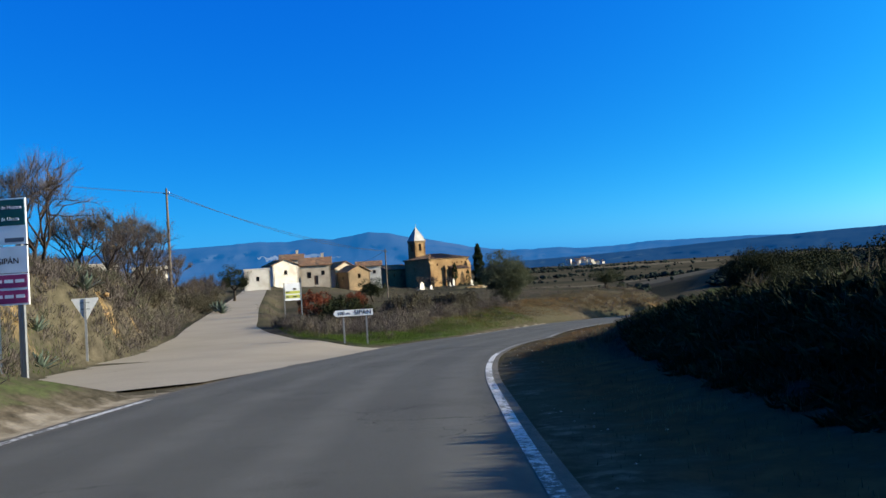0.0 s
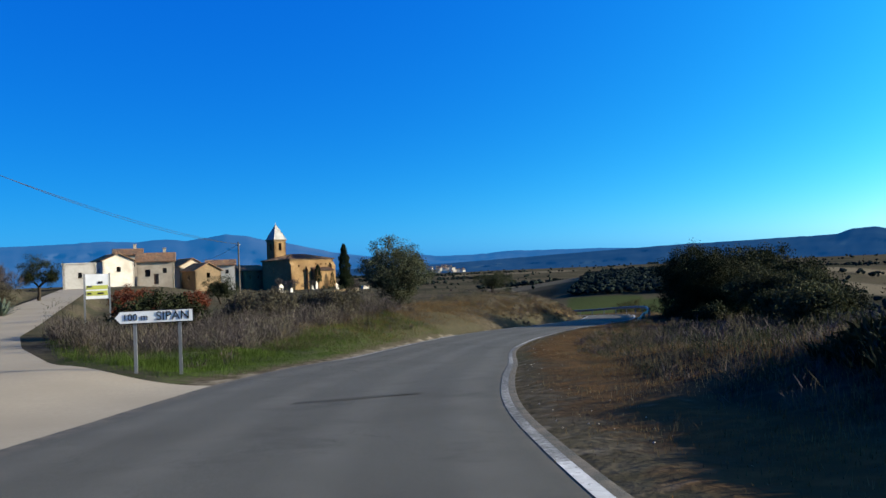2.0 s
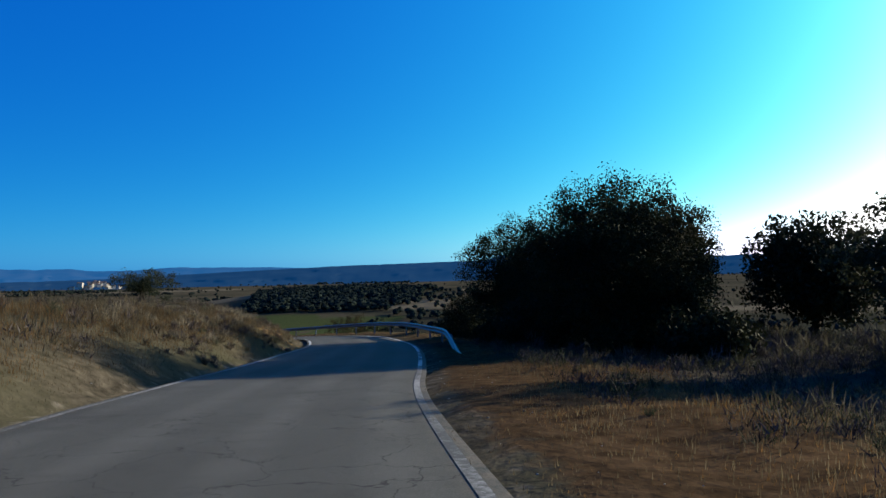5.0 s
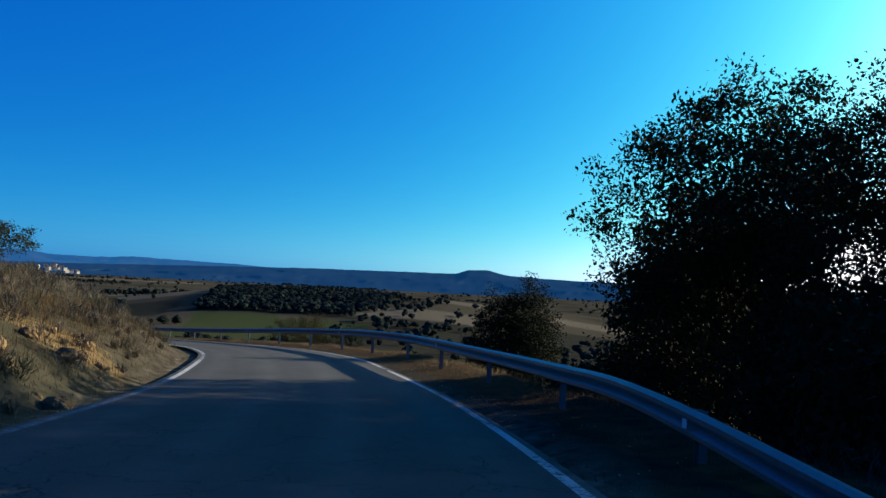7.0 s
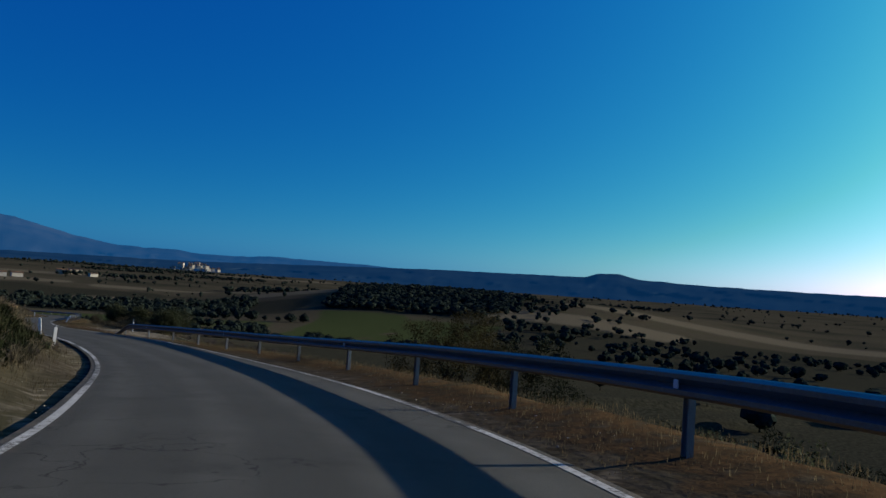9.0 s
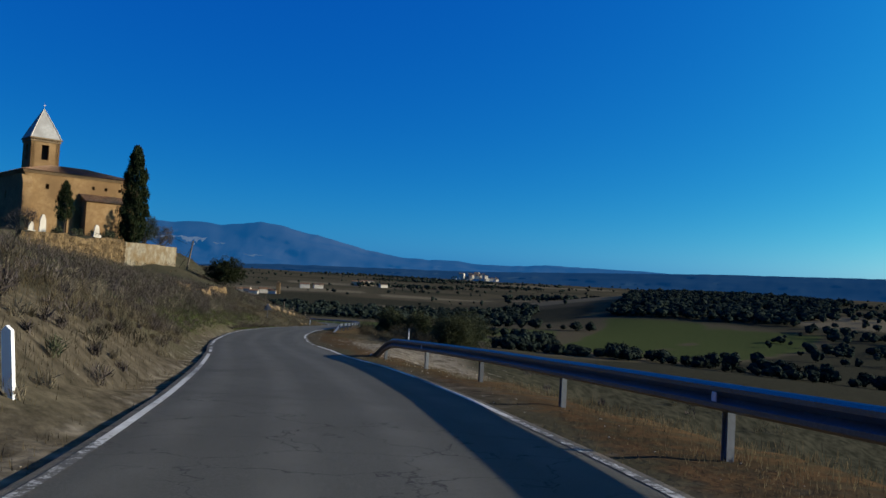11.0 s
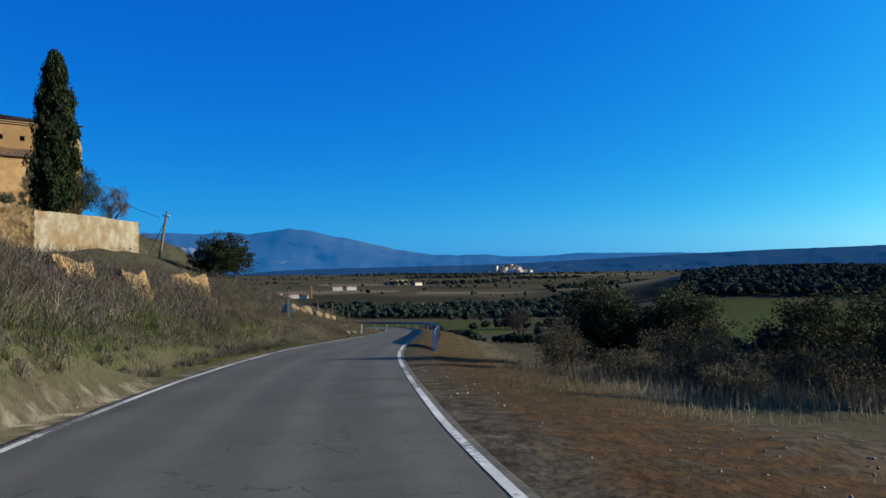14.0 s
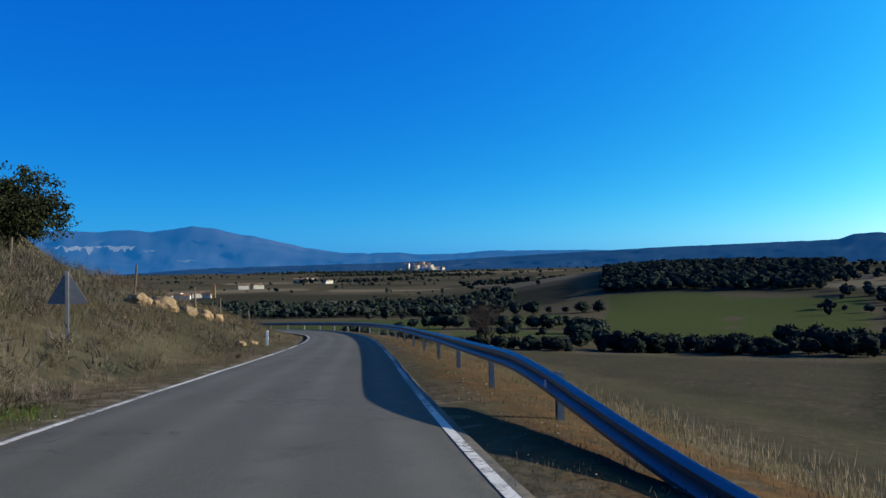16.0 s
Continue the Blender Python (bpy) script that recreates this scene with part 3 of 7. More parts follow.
def resample(line, n):
    q = line[:, :2]
    s = np.concatenate([[0], np.cumsum(np.linalg.norm(np.diff(q, axis=0), axis=1))])
    t = np.linspace(0, s[-1], n)
    return np.stack([np.interp(t, s, q[:, 0]), np.interp(t, s, q[:, 1])], 1)


NR = 460
# pair every right-edge point with the nearest left-edge point, so that cross-sections stay square to the road
ER = resample(EDGE_R, NR)
mono = [int(np.hypot(*(EDGE_L[:, :2] - p).T).argmin()) for p in ER]
mono = np.maximum.accumulate(mono)
EL = EDGE_L[mono, :2]
for _ in range(3):
    EL[1:-1] = (EL[:-2] + 2 * EL[1:-1] + EL[2:]) / 4
rows_x, rows_y = [], []
US = np.concatenate([[-0.008], np.linspace(0, 1, 7), [1.008]])
for u in US:
    rows_x.append(EL[:, 0] * (1 - u) + ER[:, 0] * u)
    rows_y.append(EL[:, 1] * (1 - u) + ER[:, 1] * u)
RX, RY = np.stack(rows_x, 1), np.stack(rows_y, 1)
yy = np.where(US[None, :] > 0.5, ER[:, 1:2], EL[:, 1:2])
RZ = road_z(0.5 * (ER[:, 1:2] + EL[:, 1:2])) * np.ones((1, len(US)))
RZ = RZ + 0.02 - 0.004 * (np.abs(US[None, :] - 0.5) > 0.505)
road_mesh = grid_mesh("road", RX, RY, RZ)
road_mesh.materials.append(M_ASPHALT)
road_across = road_mesh.attributes.new("across", "FLOAT", "POINT")
road_across.data.foreach_set("value", np.tile(US, NR).astype(np.float32))
road = tagged(new("road", road_mesh), "worn grey asphalt country road with patched surface", "road", kind="structure")


def line_strip(name, u0, u1, i0, i1, label, paint=None):
    p = EL * (1 - u0) + ER * u0
    q = EL * (1 - u1) + ER * u1
    z = road_z(0.5 * (ER[:, 1] + EL[:, 1])) + 0.026
    vs, fs = [], []
    for i in range(i0, i1 + 1):
        vs += [(p[i, 0], p[i, 1], z[i]), (q[i, 0], q[i, 1], z[i])]
    for k in range(i1 - i0):
        fs.append((2 * k, 2 * k + 1, 2 * k + 3, 2 * k + 2))
    ob = raw(name, vs, fs, paint or M_LINE)
    return tagged(ob, label, "road marking", kind="structure")


def idx_at(y):
    return int(np.abs(ER[:, 1] - y).argmin())


LW = 0.021
line_strip("edge_line", 1 - LW - 0.012, 1 - 0.012, idx_at(-30), idx_at(26), "worn white edge line on the asphalt")
line_strip("edge_line", 1 - LW - 0.012, 1 - 0.012, idx_at(26), idx_at(80), "white edge line almost worn away", M_LINE_FADED)
line_strip("edge_line", 1 - LW - 0.012, 1 - 0.012, idx_at(80), idx_at(181.2), "worn white edge line on the asphalt")
for y0, y1 in ((182.6, 183.9), (185.4, 186.5), (188.0, 189.4)):
    line_strip("edge_dash", 1 - LW - 0.012, 1 - 0.012, idx_at(y0), max(idx_at(y1), idx_at(y0) + 1), "short white dash of the edge line across a field entrance")
line_strip("edge_line", 1 - LW - 0.012, 1 - 0.012, idx_at(190.8), NR - 2, "worn white edge line on the asphalt")
line_strip("edge_line", 0.012, LW + 0.012, idx_at(-30), idx_at(15), "worn white edge line on the asphalt")
line_strip("edge_line", 0.012, LW + 0.012, idx_at(44), idx_at(100), "white edge line almost worn away", M_LINE_FADED)
line_strip("edge_line", 0.012, LW + 0.012, idx_at(100), idx_at(170.5), "worn white edge line on the asphalt")
for y0, y1 in ((172.3, 173.8), (175.2, 176.8), (178.2, 179.8)):
    line_strip("edge_dash", 0.012, LW + 0.012, idx_at(y0), idx_at(y1), "short white dash of the edge line")
line_strip("edge_line", 0.012, LW + 0.012, idx_at(181.3), NR - 2, "worn white edge line on the asphalt")

m_ = 90
ctrl_r, ctrl_l = np.array(LANE_R), np.array(LANE_L)
tk = np.linspace(0, len(LANE_R) - 1, m_)
sec = [np.stack([np.interp(tk, np.arange(len(c)), c[:, k]) for k in range(2)], 1) for c in (ctrl_r, ctrl_l)]
zz_ = np.interp(tk, np.arange(len(LANE_Z)), LANE_Z)
side_w = np.linspace(0, 1, 9)
SX = sec[1][:, 0:1] * (1 - side_w) + sec[0][:, 0:1] * side_w
SY = sec[1][:, 1:2] * (1 - side_w) + sec[0][:, 1:2] * side_w
SZ = zz_[:, None] + 0.0 * SX + 0.005
near_main = -signed(EDGE_L, SX.ravel(), SY.ravel())[0].reshape(SX.shape)
SZ = SZ + (road_z(SY) + 0.012 - SZ) * (1 - smooth(0.5, 6, near_main))
SZ = np.where(near_main < -0.35, road_z(SY) - 0.5, SZ)
SZ[0, :] -= 0.06
sm = grid_mesh("side_road", SX, SY, SZ)
sm.materials.append(M_CONCRETE)
side_road = tagged(new("side_road", sm), "pale worn concrete lane climbing to the village", "road", kind="structure")


def road_patch(x, y, length, width, turn, seed, label="dark worn patch on the asphalt"):
    """Thin irregular patch lying on the asphalt."""
    r = np.random.default_rng(seed)
    n = 26
    a = np.linspace(0, 2 * math.pi, n, endpoint=False)
    rr = 1 + 0.28 * np.sin(2 * a + seed) + 0.18 * np.sin(5 * a + 2 * seed) + r.normal(size=n) * 0.07
    px, py = np.cos(a) * rr * length / 2, np.sin(a) * rr * width / 2
    c, s_ = math.cos(radians(turn)), math.sin(radians(turn))
    X, Y = x + px * c - py * s_, y + px * s_ + py * c
    vs = [(X[k], Y[k], float(road_z(Y[k])) + 0.024) for k in range(n)]
    return tagged(raw("road_patch", vs, [tuple(range(n))], M_PATCH), label, "road patch", kind="structure")


PATCHES = ((-0.2, 34.1, 2.4, 0.5, 10, 1), (-4.6, 28.6, 3.4, 0.4, 72, 2), (30.9, 105.3, 3.4, 0.9, 62, 4), (1.0, 44.0, 3.0, 0.3, 65, 5))
for p_ in PATCHES:
    road_patch(*p_)

# masks of the land
def fields(x, y):
    az = np.degrees(np.arctan2(x - 36, y - 222))
    d = np.hypot(x - 36, y - 222)
    return az, d


def box_mask(az, d, a0, a1, d0, d1, soft_a=0.6, soft=0.06):
    return smooth(a0 - soft_a, a0 + soft_a, az) * (1 - smooth(a1 - soft_a, a1 + soft_a, az)) * smooth(d0 * (1 - soft), d0 * (1 + soft), d) * (1 - smooth(d1 * (1 - soft), d1 * (1 + soft), d))


vx, vy = GX.ravel(), GY.ravel()
az, dd = fields(vx, vy)
dr_, ir_ = signed(EDGE_R, vx, vy)
dl_ = -signed(EDGE_L, vx, vy)[0]
db_ = signed(BROW_LINE, vx, vy)[0]
masks = {k: np.zeros(len(vx)) for k in ("green", "earth", "gravel", "scrub", "ochre", "pale")}
loc = (np.abs(vx - 20) < 90) & (vy > -60) & (vy < 360)
# verges: bare earth beside the asphalt, green grass at the foot of the left bank
masks["gravel"] += np.where(loc, np.where(vy < 70, 0.85, 0.44) * (1 - smooth(0.6, 1.2, np.abs(dl_))) + 0.34 * (1 - smooth(0.3, 1.0, np.abs(dr_))), 0)
masks["earth"] += np.where(loc & (dr_ > 0), (0.60 + 0.3 * smooth(40, 48, vy) * (1 - smooth(85, 100, vy))) * smooth(0.1, 0.8, dr_) * (1 - smooth(2.5, 6.0, dr_)), 0)
masks["green"] += np.where(loc & (dl_ > 0), (0.50 + 0.25 * lumps(vx, vy, 6, 1)) * smooth(0.8, 1.6, dl_) * (1 - smooth(3.0, 5.5, dl_)) * (smooth(46, 52, vy) * (1 - smooth(62, 70, vy)) * 1.25 + smooth(176, 184, vy) * (1 - smooth(228, 240, vy)) + (1 - smooth(46, 52, vy))), 0)
masks["green"] += 0.8 * np.where(loc, (1 - smooth(2.2, 4.2, np.hypot(vx + 6, (vy - 47) * 0.8))), 0)
masks["scrub"] += np.where(loc & (dl_ > 2) & (vy > 10), np.where(vy > 185, 0.60, 0.42) + 0.3 * lumps(vx, vy, 9, 3), 0)
for px_, py_, pr_ in ((27.3, 231.2, 1.5), (23.2, 224.6, 1.6), (26.0, 227.5, 1.0), (21.5, 253.0, 1.6), (22.5, 226.0, 2.0), (25.0, 238.0, 1.4), (26.0, 104.5, 1.5), (23.6, 99.0, 1.0), (-19.0, 36.0, 1.2), (-18.5, 47.0, 0.9), (31.2, 119.0, 1.6), (18, 214, 1.5), (25.1, 239.6, 1.8), (-17.2, 30.6, 1.6), (-17.6, 41.6, 1.2), (27.2, 103.2, 1.3)):
    masks["ochre"] += 0.8 * np.exp(-((vx - px_) ** 2 + (vy - py_) ** 2) / pr_ ** 2)
# scrub tone over the right bank, painted dark to deepen its shade too
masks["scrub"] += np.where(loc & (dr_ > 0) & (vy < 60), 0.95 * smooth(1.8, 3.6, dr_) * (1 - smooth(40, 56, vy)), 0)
# gravelly field entrance
masks["gravel"] += np.where((dr_ > 0.8) & (vy > 172) & (vy < 202), 0.72 * smooth(174, 179, vy) * (1 - smooth(190, 197, vy)) * smooth(1.2, 3.2, dr_) * (1 - smooth(7, 11, dr_)), 0)
# the fields of the valley
for a0, a1, d0, d1, w in ((-6, 11, 165, 330, 0.72), (11.5, 20, 150, 215, 0.66), (12, 20, 232, 330, 0.62), (22.5, 30.5, 135, 425, 0.95), (30.9, 39, 130, 400, 0.85), (52, 66, 120, 260, 0.7)):
    masks["green"] += w * box_mask(az, dd, a0, a1, d0, d1, 0.25, 0.03)
for a0, a1, d0, d1 in ((15, 27, 1000, 1200), (2, 10, 590, 660), (26, 36, 540, 600), (3, 12, 820, 900), (-20, -6, 700, 800), (28, 44, 900, 1000), (8, 20, 1900, 2080), (22, 34, 1400, 1560), (-4, 6, 1250, 1380), (40, 75, 600, 680), (-40, -12, 300, 420), (14.5, 23, 640, 760), (13, 24, 820, 960), (-8, 2, 880, 1000), (36, 52, 430, 520)):
    masks["pale"] += 0.85 * box_mask(az, dd, a0, a1, d0, d1)
masks["scrub"] += 0.8 * smooth(330, 420, dd) * (0.50 + 0.55 * lumps(vx, vy, 90, 2)) * (1 - np.clip(masks["pale"], 0, 1))
for a0, a1, d0, d1 in ((-9, 15, 390, 600), (22.5, 37, 430, 720), (10, 20, 400, 560), (24, 44, 600, 800), (-12, 8, 600, 760), (40, 75, 150, 420)):
    masks["scrub"] += 0.75 * box_mask(az, dd, a0, a1, d0, d1, 0.8, 0.05)
masks["scrub"] += 0.72 * box_mask(az, dd, 40, 150, 30, 520, 2, 0.05) * (dr_ > 9)
masks["earth"] += 0.7 * box_mask(az, dd, 43, 60, 95, 170, 0.5, 0.04)
masks["scrub"] += np.where((dr_ > 0) & (vy > 92) & (vy < 214) & (vx < 420), 0.85 * smooth(5, 9, dr_) * (1 - smooth(205, 214, vy)), 0)
masks["scrub"] += 0.55 * box_mask(az, dd, 8, 42, 10, 84, 0.5, 0.04) * (dr_ > 6)
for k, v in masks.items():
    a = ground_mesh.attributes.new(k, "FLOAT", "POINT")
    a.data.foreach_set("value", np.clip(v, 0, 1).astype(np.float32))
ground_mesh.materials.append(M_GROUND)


# ---- distance ----
def skyline(name, az_el, r, depth, base, material, label, bump_=0.0, n=420, steps=14, seed=3.0):
    a = np.linspace(az_el[0][0], az_el[-1][0], n)
    el = np.interp(a, [p[0] for p in az_el], [p[1] for p in az_el])
    fine = np.array([noise.fractal(Vector((v * 0.9, seed, 0)), 0.9, 2.2, 6) for v in a])
    X, Y, Z = [], [], []
    for k in range(steps + 1):
        u = k / steps
        rr = r - depth * (1 - u)
        wob = np.array([noise.fractal(Vector((v * 0.35, u * 3.0, seed)), 0.8, 2.1, 5) for v in a])
        zt = np.tan(np.radians(el + bump_ * fine)) * r - 6
        zz = base + (zt - base) * (u ** 0.85) * (1 + 0.16 * wob * (1 - u) * 1.6)
        rr = rr + wob * depth * 0.16 * (1 - u) * u * 4
        X.append(25 + rr * np.sin(np.radians(a)))
        Y.append(120 + rr * np.cos(np.radians(a)))
        Z.append(zz)
    me = grid_mesh(name, np.array(X), np.array(Y), np.array(Z))
    me.materials.append(material)
    return tagged(new(name, me), label, "hills", kind="structure")


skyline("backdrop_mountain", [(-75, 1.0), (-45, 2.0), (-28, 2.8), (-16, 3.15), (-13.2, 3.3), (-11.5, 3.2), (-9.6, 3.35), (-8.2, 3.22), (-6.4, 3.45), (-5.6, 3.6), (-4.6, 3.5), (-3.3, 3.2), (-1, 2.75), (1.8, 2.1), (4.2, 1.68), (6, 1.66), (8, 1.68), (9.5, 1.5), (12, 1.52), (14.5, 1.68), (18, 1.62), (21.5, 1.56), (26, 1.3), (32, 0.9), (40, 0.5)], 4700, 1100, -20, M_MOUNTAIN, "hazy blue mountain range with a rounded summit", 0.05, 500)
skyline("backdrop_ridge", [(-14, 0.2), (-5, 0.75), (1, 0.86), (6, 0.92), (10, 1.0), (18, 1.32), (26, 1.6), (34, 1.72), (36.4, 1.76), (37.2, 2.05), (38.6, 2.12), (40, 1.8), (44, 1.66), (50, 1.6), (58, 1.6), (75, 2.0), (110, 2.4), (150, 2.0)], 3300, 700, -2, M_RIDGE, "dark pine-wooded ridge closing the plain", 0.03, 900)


def cliff(az0, az1, el, thick, seed):
    """Pale rock band on the flank of the far mountain."""
    a = np.linspace(az0, az1, 60)
    nz = np.array([noise.fractal(Vector((v * 2.2, seed, 0)), 0.9, 2.2, 5) for v in a])
    nb = np.array([noise.fractal(Vector((v * 3.1, seed, 7)), 0.9, 2.2, 5) for v in a])
    taper = np.minimum(1, np.minimum(a - az0, az1 - a) / 0.5)
    top = el + 0.10 * nz
    low = top - thick * taper * np.clip(0.55 + 0.9 * nb, 0.06, 1.4)
    r = 3540.0
    X = np.stack([25 + r * np.sin(np.radians(a))] * 2)
    Y = np.stack([120 + r * np.cos(np.radians(a))] * 2)
    Z = np.stack([np.tan(np.radians(low)) * r - 6, np.tan(np.radians(top)) * r - 6])
    me = grid_mesh("backdrop_cliff", X, Y, Z)
    me.materials.append(M_CLIFF)
    return tagged(new("backdrop_cliff", me), "pale limestone cliff band on the far mountain", "hills", kind="structure")


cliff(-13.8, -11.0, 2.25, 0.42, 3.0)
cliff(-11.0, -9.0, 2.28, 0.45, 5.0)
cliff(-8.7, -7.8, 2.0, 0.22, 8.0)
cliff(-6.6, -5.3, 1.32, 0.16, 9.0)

# ---- shapes ----
rng = np.random.default_rng(7)


def quads(name, co, material, parent=None, label="", mats=None, k=4):
    """One mesh of loose quads (or triangles): co has shape (n, k, 3)."""
    n = len(co)
    me = bpy.data.meshes.new(name)
    me.vertices.add(n * k)
    me.vertices.foreach_set("co", np.ascontiguousarray(co, dtype=np.float32).ravel())
    me.loops.add(n * k)
    me.loops.foreach_set("vertex_index", np.arange(n * k, dtype=np.int32))
    me.polygons.add(n)
    me.polygons.foreach_set("loop_start", np.arange(0, n * k, k, dtype=np.int32))
    me.materials.append(material)
    me.update(calc_edges=True)
    ob = new(name, me)
    if parent:
        ob.parent = parent
    if label:
        ob["label"] = label
    return ob


def unit(v):
    return v / (np.linalg.norm(v, axis=-1, keepdims=True) + 1e-9)


def leaf_quads(c, size, droop=0.0, long=1.9):
    """Pointed little leaves at the places c, turned at random."""
    n = len(c)
    a = unit(rng.normal(size=(n, 3)) + np.array([0, 0, -droop]))
    b = unit(np.cross(a, rng.normal(size=(n, 3))))
    s = (size * rng.uniform(0.6, 1.35, n))[:, None]
    return np.stack([c - a * s * long * 0.5, c + b * s * 0.5, c + a * s * long * 0.5, c - b * s * 0.5], 1)


def box(bm, x0, x1, y0, y1, z0, z1, m=None):
    vs = [bm.verts.new(Vector(p) if m is None else m @ Vector(p)) for p in ((x0, y0, z0), (x1, y0, z0), (x1, y1, z0), (x0, y1, z0), (x0, y0, z1), (x1, y0, z1), (x1, y1, z1), (x0, y1, z1))]
    for f in ((3, 2, 1, 0), (4, 5, 6, 7), (0, 1, 5, 4), (1, 2, 6, 5), (2, 3, 7, 6), (3, 0, 4, 7)):
        bm.faces.new([vs[i] for i in f])
    return vs


def tube(bm, pts, radii, n=8):
    """A tapered tube through points."""
    rings = []
    for i, p in enumerate(pts):
        p = Vector(p)
        d = (Vector(pts[min(i + 1, len(pts) - 1)]) - Vector(pts[max(i - 1, 0)])).normalized()
        a = d.orthogonal().normalized()
        if abs(d.z) < 0.999:
            a = Vector((0, 0, 1)).cross(d).normalized()
        b = d.cross(a)
        rings.append([bm.verts.new(p + radii[i] * (math.cos(2 * math.pi * k / n) * a + math.sin(2 * math.pi * k / n) * b)) for k in range(n)])
    for r0, r1 in zip(rings, rings[1:]):
        for k in range(n):
            bm.faces.new((r0[k], r0[(k + 1) % n], r1[(k + 1) % n], r1[k]))
    bm.faces.new(rings[0][::-1])
    bm.faces.new(rings[-1])


def prism(bm, outline, depth_vec):
    """Closed prism: an outline of 3D points pushed along a vector."""
    a = [bm.verts.new(Vector(p)) for p in outline]
    b = [bm.verts.new(Vector(p) + Vector(depth_vec)) for p in outline]
    bm.faces.new(a[::-1])
    bm.faces.new(b)
    for i in range(len(a)):
        j = (i + 1) % len(a)
        bm.faces.new((a[i], a[j], b[j], b[i]))


def thing(name, label, category, at=(0, 0, 0), group="", kind=""):
    ob = new(name)
    ob.location = at
    ob.empty_display_size = 0.3
    return tagged(ob, label, category, group, kind)


# ---- plants ----
def branch_out(start, direction, length, radius, levels, ends, bm, r, spread=0.6, up=0.25, n=6, twigs_from=1):
    """Limbs that fork; the ends are where leaves grow."""
    p = np.array(start, float)
    d = unit(np.array(direction, float))
    pts, rad = [tuple(p)], [radius]
    for k in range(3):
        d = unit(d + r.normal(size=3) * 0.16 + np.array([0, 0, up * 0.15]))
        p = p + d * length / 3
        pts.append(tuple(p))
        rad.append(radius * (1 - 0.16 * (k + 1)))
        if levels <= twigs_from:
            ends.append((p.copy(), d.copy()))
    tube(bm, pts, rad, n if radius > 0.05 else 5 if radius > 0.02 else 4)
    if levels > 0:
        for _ in range(r.integers(2, 4)):
            q = unit(d + r.normal(size=3) * spread + np.array([0, 0, up]))
            branch_out(p, q, length * r.uniform(0.62, 0.85), radius * 0.55, levels - 1, ends, bm, r, spread, up, n, twigs_from)
    else:
        ends.append((p, d))


def tree(name, x, y, z, h, w, leaf, label, seed, leaves=9000, size=0.10, trunk_h=0.28, trunks=1, radius=None, crown_low=0.22, droop=0.2, clump=0.55, trunk_mat=None, gaps=0.35, category="tree"):
    """Broadleaf tree: trunk and limbs as one part, the crown of leaf clumps as another."""
    r = np.random.default_rng(seed)
    ob = thing(name, label, category, (x, y, z))
    bm, bl = bmesh.new(), bmesh.new()
    ends = []
    rad = radius or 0.035 * h
    for t in range(trunks):
        lean = unit(np.array([*(r.normal(size=2) * (0.14 + 0.22 * (trunks > 1))), 1.0]))
        base = np.array([*(r.normal(size=2) * 0.25 * (trunks > 1)), -0.25])
        pts = [tuple(base), tuple(base + lean * h * trunk_h * 0.5 + np.array([*(r.normal(size=2) * 0.05 * h * 0.3), 0])), tuple(base + lean * (h * trunk_h + 0.25))]
        tube(bm, pts, [rad * 1.35, rad, rad * 0.85], 9)
        top = np.array(pts[-1])
        for k in range(4 if trunks == 1 else 3):
            a = 2 * math.pi * k / 4 + r.uniform(0, 1.2)
            branch_out(top, (math.cos(a) * 0.85, math.sin(a) * 0.85, 0.85), h * 0.19, rad * 0.6, 2, ends, bl, r, 0.65, 0.3)
    part("trunk", bm, trunk_mat or M_BARK, ob, smooth_=True)
    part("limb", bl, trunk_mat or M_BARK, ob, smooth_=True)["kind"] = "stuff"
    # clumps fill an uneven dome; some at the ends of the limbs
    nc = max(40, int(leaves / 90))
    u = unit(r.normal(size=(nc, 3)))
    rr = r.uniform(0.12, 0.86, nc) ** 0.5
    lob = 1 + 0.20 * np.sin(u[:, 0] * 4.1 + seed) * np.cos(u[:, 1] * 3.3 + seed * 2) + 0.14 * np.sin(u[:, 2] * 6 + u[:, 0] * 5 + seed)
    lob = np.minimum(lob, 1.1)
    mid = h * (1 + crown_low) / 2
    cc = u * (rr * lob)[:, None] * np.array([w / 2, w / 2, h * (1 - crown_low) / 2]) + np.array([0, 0, mid])
    keep = np.sin(cc[:, 0] * 2.3 / w * 4 + seed) + np.sin(cc[:, 1] * 2.1 / w * 4 + 2 * seed) + np.sin(cc[:, 2] * 2.7 / w * 4) > -3 + 2.4 * gaps * 1.6
    cc = cc[keep]
    e = np.array([p for p, _ in ends])
    inside = (((e - np.array([0, 0, mid])) / np.array([w / 2, w / 2, h * (1 - crown_low) / 2])) ** 2).sum(1) < 0.72
    cc = np.concatenate([cc, e[inside]])
    per = max(8, int(leaves / len(cc)))
    c = np.repeat(cc, per, 0) + unit(r.normal(size=(len(cc) * per, 3))) * (r.uniform(0, 1, len(cc) * per) ** 0.5 * clump * np.repeat(r.uniform(0.6, 1.25, len(cc)), per))[:, None] * np.array([1, 1, 0.75])
    c = c[c[:, 2] > 0.25]
    quads("crown", leaf_quads(c, size, droop), leaf, ob)
    return ob


